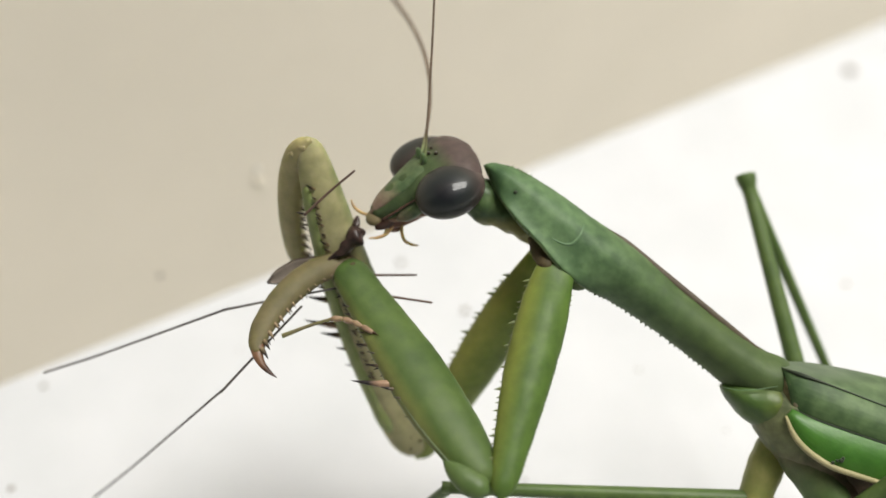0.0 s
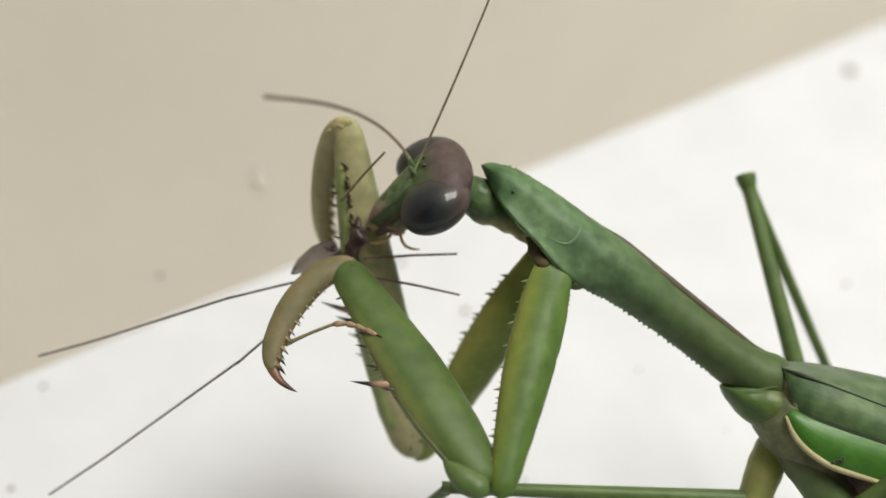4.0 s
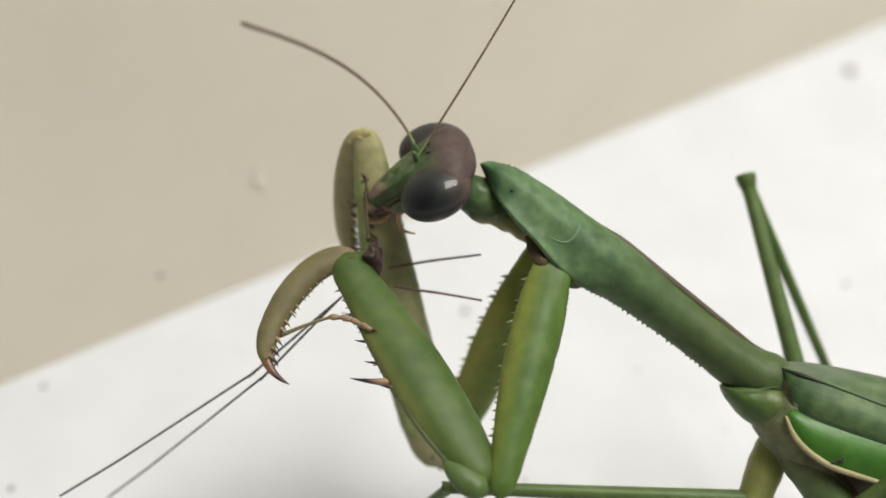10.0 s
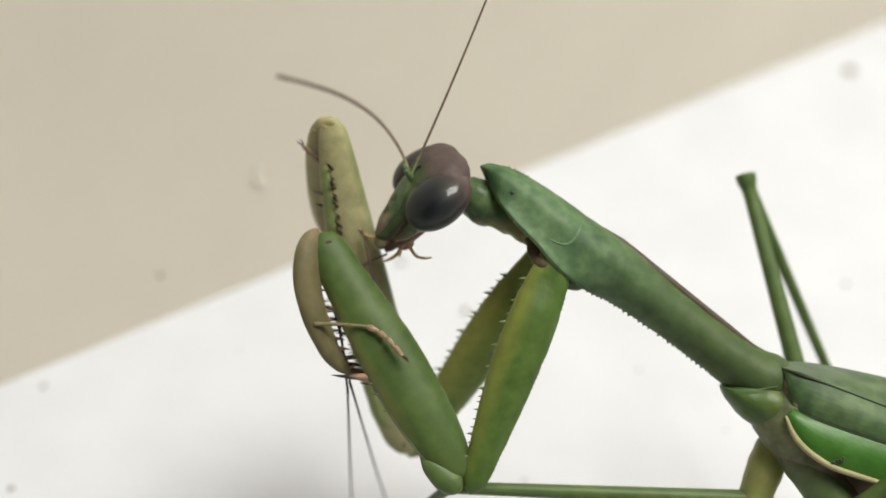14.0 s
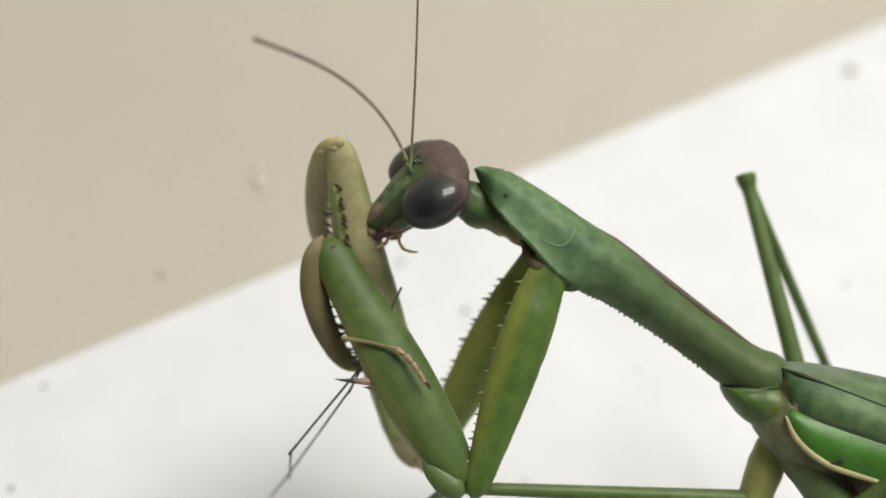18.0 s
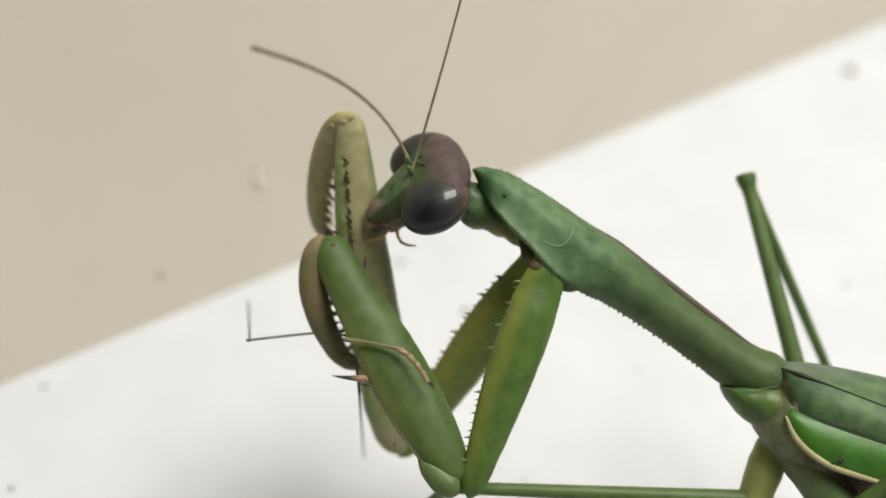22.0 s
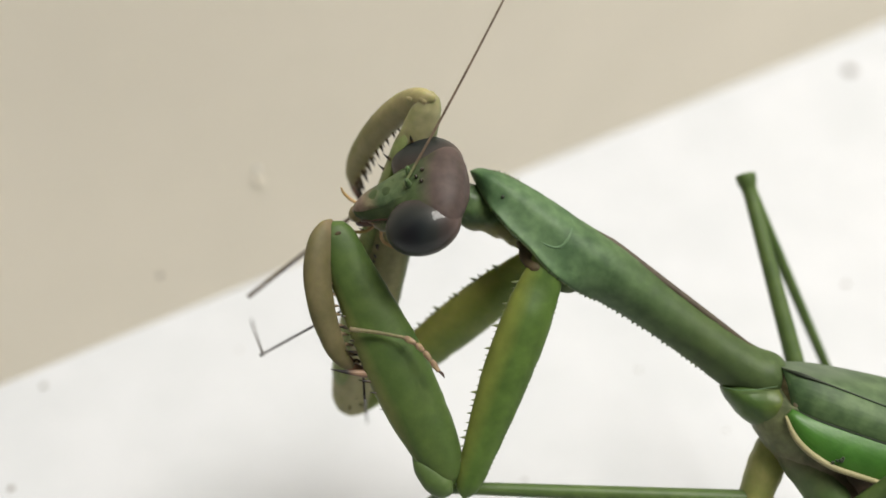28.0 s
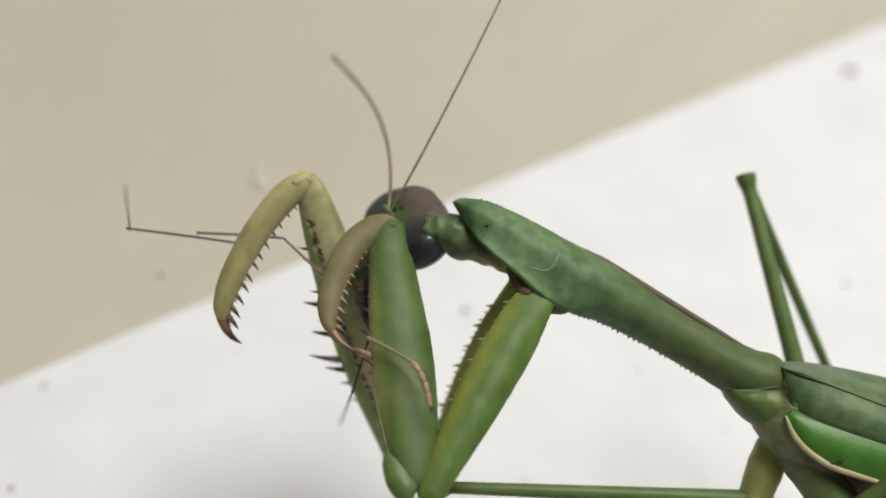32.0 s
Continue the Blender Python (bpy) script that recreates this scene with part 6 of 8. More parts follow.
    keyed("head", [
        (0, -0.643, 0.600, 4.760, -31.9, 31.2, -174.9), (0.5, -0.748, 0.600, 4.549, -33.6, 33.0, 177.5), (1, -0.877, 0.600, 4.338, -35.8, 34.5, 169.5),
        (1.5, -0.921, 0.600, 4.401, -35.9, 33.7, 169.5), (2, -0.941, 0.600, 4.464, -36.4, 32.7, 169.5), (2.5, -0.935, 0.600, 4.453, -41.7, 30.5, 164.2),
        (3, -0.929, 0.600, 4.427, -46.2, 28.3, 159.4), (3.5, -0.929, 0.600, 4.360, -45.9, 28.6, 159.6), (4.5, -0.930, 0.600, 4.099, -44.3, 30.4, 160.6),
        (5.5, -0.931, 0.600, 3.860, -42.7, 32.1, 161.6), (6, -0.931, 0.600, 3.819, -42.4, 32.4, 161.8), (6.5, -0.924, 0.600, 4.278, -44.6, 28.5, 162.2),
        (7, -0.917, 0.600, 4.736, -46.6, 24.3, 162.5), (7.5, -0.923, 0.600, 4.672, -46.6, 23.7, 162.2), (8, -0.930, 0.600, 4.608, -46.6, 23.5, 161.9),
        (8.5, -0.888, 0.600, 4.741, -44.9, 24.7, 162.8), (9, -0.838, 0.600, 4.948, -43.3, 26.0, 163.7), (9.5, -0.825, 0.600, 5.114, -44.3, 24.9, 162.6),
        (10, -0.819, 0.600, 5.206, -45.3, 23.9, 161.4), (10.25, -0.828, 0.600, 4.793, -43.0, 29.8, 163.9), (10.5, -0.837, 0.600, 4.380, -40.1, 35.7, 166.9),
        (10.75, -0.748, 0.600, 4.684, -41.1, 28.3, 165.3), (11, -0.627, 0.600, 5.242, -40.8, 18.0, 165.2), (11.5, -0.538, 0.600, 6.469, -34.1, 9.4, 172.6),
        (11.75, -0.761, 0.600, 5.400, -39.8, 27.5, 162.1), (12, -0.984, 0.600, 4.122, -52.1, 44.4, 146.1), (12.25, -0.978, 0.600, 3.729, -53.5, 45.4, 145.3),
        (12.5, -0.965, 0.600, 3.406, -54.5, 46.4, 145.3), (13, -0.946, 0.600, 3.107, -54.9, 48.1, 147.3), (13.5, -0.950, 0.600, 3.544, -45.3, 47.3, 157.1),
        (14, -0.960, 0.600, 3.993, -36.0, 43.7, 165.7), (14.5, -0.993, 0.600, 4.012, -35.3, 40.5, 166.9), (15.5, -1.135, 0.600, 4.032, -36.5, 33.8, 167.5),
        (16.5, -1.268, 0.600, 4.050, -38.4, 29.1, 167.2), (17, -1.291, 0.600, 4.068, -38.7, 28.3, 167.2), (17.5, -1.250, 0.600, 4.190, -38.0, 31.3, 168.2),
        (18, -1.209, 0.600, 4.300, -37.7, 35.2, 168.7), (18.5, -1.274, 0.600, 3.813, -47.4, 34.5, 160.5), (19, -1.366, 0.600, 3.325, -56.3, 31.8, 153.3),
        (19.5, -1.418, 0.600, 3.500, -55.7, 30.6, 155.2), (20, -1.444, 0.600, 3.674, -54.7, 29.6, 157.6), (20.5, -1.439, 0.600, 3.659, -52.1, 30.6, 158.4),
        (21, -1.426, 0.600, 3.644, -49.6, 31.6, 159.2), (21.5, -1.284, 0.600, 4.033, -49.3, 31.2, 160.8), (22, -1.150, 0.600, 4.422, -49.2, 29.7, 162.6),
        (22.5, -1.177, 0.600, 4.335, -49.8, 25.2, 160.4), (23, -1.232, 0.600, 4.127, -50.5, 21.4, 157.9), (23.5, -1.343, 0.600, 3.418, -53.9, 26.9, 155.0),
        (24, -1.425, 0.600, 2.829, -57.4, 32.4, 151.8), (24.5, -1.359, 0.600, 3.299, -55.2, 32.3, 153.0), (25, -1.293, 0.600, 3.768, -52.4, 31.4, 154.8),
        (25.5, -1.318, 0.226, 3.723, -50.9, 28.5, 156.8), (26.5, -1.448, -1.733, 3.488, -48.2, 19.0, 162.1), (27.5, -1.533, -3.000, 3.337, -48.5, 13.1, 164.6),
        (28, -1.406, -3.000, 3.462, -55.4, 11.8, 159.3), (28.25, -1.582, -2.481, 3.213, -60.6, 33.2, 147.0), (28.5, -1.890, -1.600, 2.728, -72.8, 53.0, 129.9),
        (28.75, -2.593, -0.669, 1.939, -55.8, 32.5, 158.3), (29, -3.164, -0.100, 1.387, -52.3, 7.6, 175.4), (29.5, -3.161, -0.100, 1.424, -52.8, 5.2, 176.7),
        (30, -3.155, -0.100, 1.514, -53.0, 4.4, 177.2), (30.5, -3.038, -0.100, 1.763, -53.0, 4.2, 174.7), (31, -2.927, -0.100, 2.172, -52.9, 5.0, 170.8),
        (31.2, -2.937, -0.007, 2.444, -51.9, 13.8, 165.6), (31.4, -2.963, 0.237, 2.723, -50.9, 27.8, 158.2), (31.5, -2.806, 0.400, 2.772, -49.9, 31.5, 156.6),
        (31.6, -2.680, 0.844, 2.616, -47.5, 34.0, 158.6), (31.8, -2.523, 2.557, 1.802, -38.8, 40.5, 171.5), (32, -2.640, 3.600, 1.276, -32.7, 43.3, -179.1), ])
    keyed("near_antenna", [
        (0, -1.235, -0.859, 5.945, -112.8, -84.1, -66.0), (0.5, -1.541, -0.810, 5.675, -118.1, -84.0, -60.7), (1, -1.866, -0.734, 5.400, -122.3, -83.9, -56.5),
        (1.5, -1.895, -0.740, 5.469, -121.3, -83.9, -57.5), (2, -1.891, -0.755, 5.533, -120.3, -83.9, -58.5), (2.5, -1.927, -0.799, 5.425, -149.6, -79.5, -28.9),
        (3, -1.969, -0.826, 5.304, -161.7, -72.6, -16.4), (3.5, -1.971, -0.821, 5.241, -164.4, -69.4, -13.5), (4.5, -1.986, -0.796, 5.006, -167.4, -64.1, -10.2),
        (5.5, -2.001, -0.769, 4.790, -168.7, -61.1, -8.8), (6, -2.003, -0.765, 4.753, -168.8, -60.7, -8.7), (6.5, -1.910, -0.839, 5.195, -168.2, -61.4, -9.3),
        (7, -1.816, -0.908, 5.631, -167.2, -62.9, -10.3), (7.5, -1.823, -0.904, 5.572, -166.4, -65.0, -11.2), (8, -1.832, -0.902, 5.511, -165.8, -66.2, -11.9),
        (8.5, -1.797, -0.875, 5.679, -166.5, -64.4, -11.1), (9, -1.756, -0.849, 5.919, -167.3, -61.6, -10.0), (9.5, -1.747, -0.857, 6.068, -167.8, -59.6, -9.4),
        (10, -1.748, -0.865, 6.141, -168.0, -58.6, -9.0), (10.25, -1.804, -0.828, 5.738, -166.8, -63.6, -10.7), (10.5, -1.861, -0.790, 5.330, -164.7, -68.7, -13.2),
        (10.75, -1.681, -0.814, 5.691, -166.4, -64.7, -11.2), (11, -1.380, -0.856, 6.336, -167.5, -59.6, -9.6), (11.5, -0.941, -0.814, 7.782, -166.8, -55.1, -9.4),
        (11.75, -1.763, -0.737, 6.445, -166.6, -61.7, -10.6), (12, -2.459, -0.570, 4.705, -164.9, -69.8, -13.2), (12.25, -2.463, -0.576, 4.272, -163.3, -72.6, -15.0),
        (12.5, -2.444, -0.597, 3.917, -161.4, -74.9, -17.0), (13, -2.390, -0.650, 3.592, -159.0, -77.1, -19.6), (13.5, -2.298, -0.658, 4.237, -163.6, -72.3, -14.7),
        (14, -2.187, -0.633, 4.920, -166.3, -67.0, -11.6), (14.5, -2.150, -0.652, 5.000, -166.3, -66.6, -11.5), (15.5, -2.150, -0.720, 5.085, -166.6, -65.9, -11.2),
        (16.5, -2.187, -0.780, 5.115, -166.8, -65.4, -11.0), (17, -2.196, -0.790, 5.132, -166.8, -65.3, -11.0), (17.5, -2.190, -0.778, 5.238, -158.2, -75.6, -20.1),
        (18, -2.208, -0.766, 5.310, -107.0, -84.7, -71.9), (18.5, -2.362, -0.840, 4.604, -133.7, -83.3, -45.2), (19, -2.517, -0.891, 3.904, -149.7, -80.7, -29.0),
        (19.5, -2.513, -0.924, 4.102, -152.0, -79.9, -26.7), (20, -2.477, -0.952, 4.311, -153.6, -79.1, -25.1), (20.5, -2.487, -0.915, 4.360, -157.6, -77.1, -20.9),
        (21, -2.488, -0.875, 4.405, -160.5, -75.1, -17.9), (21.5, -2.301, -0.901, 4.806, -160.5, -74.5, -17.8), (22, -2.104, -0.935, 5.209, -160.2, -74.1, -18.0),
        (22.5, -2.123, -0.931, 5.138, -161.5, -73.1, -16.7), (23, -2.191, -0.921, 4.934, -162.4, -72.4, -15.8), (23.5, -2.423, -0.903, 4.096, -157.5, -77.4, -21.1),
        (24, -2.611, -0.877, 3.374, -146.8, -81.9, -32.1), (24.5, -2.533, -0.862, 3.905, -150.3, -80.6, -28.4), (25, -2.438, -0.849, 4.457, -155.6, -78.0, -22.9),
        (25.5, -2.391, -1.248, 4.472, -159.8, -75.3, -18.6), (26.5, -2.404, -3.150, 4.335, -165.6, -68.4, -12.4), (27.5, -2.625, -4.216, 4.182, -168.1, -62.6, -9.5),
        (28, -2.512, -4.318, 4.146, -168.3, -62.0, -9.2), (28.25, -3.296, -3.150, 3.377, -163.8, -72.7, -14.6), (28.5, -3.692, -1.802, 2.178, -135.6, -84.2, -43.5),
        (28.75, -3.987, -1.385, 2.129, -159.2, -78.2, -19.6), (29, -3.720, -1.256, 2.210, -166.0, -72.1, -12.5), (29.5, -3.656, -1.295, 2.283, -168.9, -66.5, -9.3),
        (30, -3.627, -1.309, 2.383, -170.0, -63.0, -8.0), (30.5, -3.558, -1.258, 2.638, -170.4, -61.0, -7.5), (31, -3.535, -1.166, 3.034, -170.5, -59.5, -7.2),
        (31.2, -3.753, -0.904, 3.143, -169.8, -61.9, -8.0), (31.4, -4.007, -0.389, 3.119, -168.3, -66.6, -9.8), (31.5, -4.066, -0.147, 3.097, -168.0, -67.5, -10.2),
        (31.6, -4.117, 0.289, 2.922, -168.5, -66.9, -9.7), (31.8, -4.244, 1.809, 2.063, -170.3, -64.1, -7.9), (32, -4.297, 2.717, 1.530, -171.2, -62.5, -7.0), ])
    keyed("far_antenna", [
        (0, -1.554, -0.106, 6.359, 53.9, -39.4, 99.1), (0.5, -1.784, -0.035, 6.100, 47.9, -32.2, 109.2), (1, -2.028, 0.053, 5.841, 43.2, -25.1, 119.0),
        (1.5, -2.053, 0.045, 5.916, 42.6, -28.0, 120.0), (2, -2.045, 0.024, 5.991, 41.9, -31.0, 121.2), (2.5, -2.037, -0.056, 5.949, 40.2, -23.6, 125.4),
        (3, -2.039, -0.122, 5.887, 39.2, -16.5, 129.4), (3.5, -2.044, -0.114, 5.820, 39.8, -16.8, 128.1), (4.5, -2.073, -0.070, 5.559, 42.7, -18.0, 121.5),
        (5.5, -2.102, -0.026, 5.316, 45.4, -19.1, 115.0), (6, -2.107, -0.018, 5.275, 45.8, -19.3, 113.8), (6.5, -2.003, -0.123, 5.760, 42.1, -17.8, 122.9),
        (7, -1.889, -0.225, 6.238, 37.2, -16.1, 133.4), (7.5, -1.886, -0.223, 6.182, 36.0, -16.2, 135.4), (8, -1.888, -0.220, 6.122, 35.4, -16.5, 136.3),
        (8.5, -1.864, -0.176, 6.268, 34.8, -17.8, 136.9), (9, -1.833, -0.131, 6.484, 33.7, -20.3, 137.7), (9.5, -1.808, -0.150, 6.648, 33.1, -25.2, 137.5),
        (10, -1.792, -0.170, 6.737, 34.3, -29.1, 134.8), (10.25, -1.917, -0.097, 6.280, 37.0, -27.5, 130.4), (10.5, -2.038, -0.029, 5.810, 39.2, -25.7, 126.8),
        (10.75, -1.781, -0.073, 6.221, 39.1, -25.7, 127.0), (11, -1.382, -0.138, 6.906, 38.6, -26.3, 127.8), (11.5, -0.927, -0.050, 8.289, 52.3, -35.4, 100.7),
        (11.75, -1.805, 0.016, 6.966, 44.0, -35.4, 117.4), (12, -2.564, 0.179, 5.222, 33.8, -33.8, 134.9), (12.25, -2.583, 0.171, 4.789, 35.7, -29.9, 132.4),
        (12.5, -2.586, 0.148, 4.431, 38.1, -24.8, 129.1), (13, -2.575, 0.094, 4.093, 41.3, -18.5, 124.4), (13.5, -2.488, 0.122, 4.679, 41.9, -20.6, 122.6),
        (14, -2.364, 0.178, 5.309, 41.9, -23.0, 122.2), (14.5, -2.316, 0.154, 5.403, 41.2, -23.7, 123.5), (15.5, -2.286, 0.065, 5.539, 38.0, -24.0, 129.4),
        (16.5, -2.298, -0.018, 5.612, 34.4, -24.3, 135.5), (17, -2.302, -0.032, 5.637, 33.6, -25.0, 136.7), (17.5, -2.329, -0.012, 5.721, 35.4, -27.1, 133.2),
        (18, -2.383, 0.008, 5.768, 37.4, -29.0, 129.6), (18.5, -2.515, -0.127, 5.160, 39.6, -18.4, 127.9), (19, -2.648, -0.256, 4.553, 41.9, -8.0, 128.1),
        (19.5, -2.648, -0.294, 4.754, 41.8, -7.4, 128.7), (20, -2.616, -0.322, 4.962, 41.6, -6.9, 129.3), (20.5, -2.622, -0.256, 4.983, 38.5, -8.6, 134.5),
        (21, -2.619, -0.190, 4.999, 34.4, -12.4, 139.7), (21.5, -2.444, -0.218, 5.400, 35.5, -20.7, 134.7), (22, -2.252, -0.260, 5.811, 37.5, -26.9, 129.7),
        (22.5, -2.205, -0.274, 5.771, 37.8, -24.6, 129.6), (23, -2.210, -0.284, 5.592, 38.7, -19.6, 129.3), (23.5, -2.498, -0.271, 4.756, 42.9, -5.4, 127.6),
        (24, -2.742, -0.247, 4.026, 47.3, 6.2, 127.7), (24.5, -2.655, -0.213, 4.541, 42.4, -5.2, 128.8), (25, -2.542, -0.182, 5.077, 38.5, -16.4, 130.8),
        (25.5, -2.476, -0.583, 5.097, 39.7, -13.9, 129.5), (26.5, -2.294, -2.641, 5.019, 46.1, -0.1, 123.6), (27.5, -2.184, -3.994, 4.909, 53.6, 15.6, 121.5),
        (28, -2.152, -4.126, 4.897, 57.0, 21.9, 127.7), (28.25, -2.986, -3.292, 4.334, 45.2, 2.4, 128.8), (28.5, -3.705, -2.073, 3.333, 37.1, -18.0, 132.7),
        (28.75, -3.461, -1.614, 3.166, 44.0, -2.7, 126.9), (29, -2.764, -1.316, 2.909, 51.9, 13.0, 123.2), (29.5, -2.671, -1.340, 2.942, 51.4, 10.2, 118.2),
        (30, -2.633, -1.349, 3.028, 50.7, 7.4, 115.6), (30.5, -2.564, -1.340, 3.279, 51.3, 8.6, 114.9), (31, -2.558, -1.315, 3.688, 51.9, 10.3, 114.7),
        (31.2, -2.899, -1.103, 3.942, 49.0, 1.3, 114.5), (31.4, -3.386, -0.605, 4.106, 45.6, -15.0, 115.5), (31.5, -3.506, -0.346, 4.123, 44.8, -20.2, 116.2),
        (31.6, -3.582, 0.148, 3.970, 44.9, -23.9, 115.5), (31.8, -3.791, 1.891, 3.156, 47.2, -32.2, 110.8), (32, -3.905, 2.929, 2.629, 49.4, -36.5, 107.2), ])
    keyed("leg_a_tibia", [
        (0, -14.884, 0.691, -4.147, -17.0, -10.9, 0.0), (0.5, -14.894, 1.190, -3.891, -17.0, -11.3, 0.0), (1, -14.884, 1.792, -3.574, -17.0, -11.8, 0.0),
        (1.5, -14.813, 1.825, -3.482, -17.0, -11.4, 0.0), (2, -14.782, 1.881, -3.420, -17.0, -11.1, 0.0), (2.5, -14.796, 1.961, -3.348, -17.0, -11.5, 0.0),
        (3, -14.817, 2.083, -3.310, -17.1, -12.1, 0.0), (3.5, -14.791, 2.052, -3.327, -17.1, -12.5, 0.0), (4.5, -14.657, 1.953, -3.423, -17.2, -14.3, 0.0),
        (5.5, -14.526, 1.875, -3.520, -17.3, -16.2, 0.0), (6, -14.509, 1.894, -3.539, -17.4, -16.7, 0.0), (6.5, -14.861, 1.997, -3.327, -17.3, -15.1, 0.0),
        (7, -15.231, 2.191, -3.117, -17.2, -13.9, 0.0), (7.5, -15.038, 2.059, -3.153, -17.2, -14.1, 0.0), (8, -14.812, 2.055, -3.270, -17.2, -14.2, 0.0),
        (8.5, -14.761, 2.172, -4.641, -17.7, -19.7, 0.0), (9, -14.697, 2.302, -6.598, -19.4, -31.4, 0.0), (9.5, -14.150, 2.067, -7.708, -20.4, -36.3, 0.0),
        (10, -13.315, 1.805, -8.720, -21.6, -40.6, 0.0), (10.25, -12.867, 2.027, -9.475, -22.9, -44.8, 0.0), (10.5, -12.685, 2.852, -10.021, -23.7, -46.9, 0.0),
        (10.75, -12.589, 1.810, -9.349, -22.1, -42.4, 0.0), (11, -12.522, 0.965, -8.711, -20.7, -37.3, 0.0), (11.5, -11.890, 1.446, -8.878, -20.9, -38.4, 0.0),
        (11.75, -11.598, 0.635, -9.244, -22.3, -42.9, 0.0), (12, -11.383, 0.600, -9.641, -24.0, -47.7, 0.0), (12.25, -10.768, 0.600, -9.611, -25.7, -51.4, 0.0),
        (12.5, -9.774, 0.600, -9.544, -30.4, -59.2, 0.0), (13, -7.976, 0.600, -9.447, -56.8, -78.7, 0.0), (13.5, -7.008, 0.600, -9.502, 85.3, -88.6, 180.0),
        (14, -6.596, 1.268, -9.718, 64.8, -81.9, 180.0), (14.5, -6.747, 1.291, -10.158, 83.0, -87.9, 180.0), (15.5, -7.672, 1.037, -11.961, -50.8, -75.8, 0.0),
        (16.5, -8.907, 0.700, -13.624, -35.7, -65.3, 0.0), (17, -9.448, 0.606, -13.901, -31.3, -60.5, 0.0), (17.5, -10.061, 0.675, -13.912, -27.0, -54.0, 0.0),
        (18, -10.444, 0.830, -13.938, -25.2, -50.4, 0.0), (18.5, -9.789, 0.600, -13.694, -27.8, -55.3, 0.0), (19, -8.750, 0.600, -13.203, -33.6, -63.1, 0.0),
        (19.5, -7.739, 0.683, -11.484, -36.8, -66.4, 0.0), (20, -7.182, 1.274, -10.109, -38.0, -67.4, 0.0), (20.5, -7.146, 0.853, -11.612, -48.8, -74.8, 0.0),
        (21, -7.124, 0.600, -13.126, -55.9, -78.3, 0.0), (21.5, -10.247, 1.127, -9.741, -23.1, -45.2, 0.0), (22, -13.435, 1.820, -6.325, -16.8, -5.8, 0.0),
        (22.5, -9.810, 1.055, -7.981, -18.6, -27.1, 0.0), (23, -6.272, 0.600, -9.641, -78.7, -86.6, 0.0), (23.5, -7.802, 0.600, -9.060, -35.2, -64.8, 0.0),
        (24, -9.370, 0.600, -8.479, -22.2, -42.6, 0.0), (24.5, -9.409, 0.600, -8.673, -23.0, -45.0, 0.0), (25, -9.447, 0.600, -8.867, -23.7, -47.0, 0.0),
        (25.5, -10.091, 0.600, -8.408, -20.5, -36.5, 0.0), (26.5, -13.197, 0.600, -6.006, -16.9, -9.0, 0.0), (27.5, -15.178, 0.600, -4.453, -16.7, -1.5, 0.0),
        (28, -12.351, 0.600, -7.202, -18.9, -28.6, 0.0), (28.25, -10.368, 0.600, -10.897, -29.2, -57.5, 0.0), (28.5, -9.138, 0.600, -13.629, -39.5, -68.6, 0.0),
        (28.75, -12.286, 0.600, -6.938, -17.6, -19.3, 0.0), (29, -15.758, 0.600, -0.077, -17.6, 19.0, 0.0), (29.5, -16.798, 0.600, 0.441, -17.5, 18.4, 0.0),
        (30, -17.191, 0.600, 0.619, -17.5, 17.6, 0.0), (30.5, -15.449, 0.600, 0.080, -17.2, 14.2, 0.0), (31, -13.706, 0.600, -1.007, -16.7, 2.9, 0.0),
        (31.2, -15.062, 0.600, -1.750, -16.7, 1.9, 0.0), (31.4, -17.578, 0.601, -2.533, -16.7, 3.6, 0.0), (31.5, -18.546, 0.600, -2.672, -16.7, 3.7, 0.0),
        (31.6, -19.313, 0.600, -2.249, -16.7, 4.0, 0.0), (31.8, -20.776, 0.600, -0.037, -16.8, 6.2, 0.0), (32, -21.694, 1.549, 1.410, -16.8, 7.6, 0.0), ])
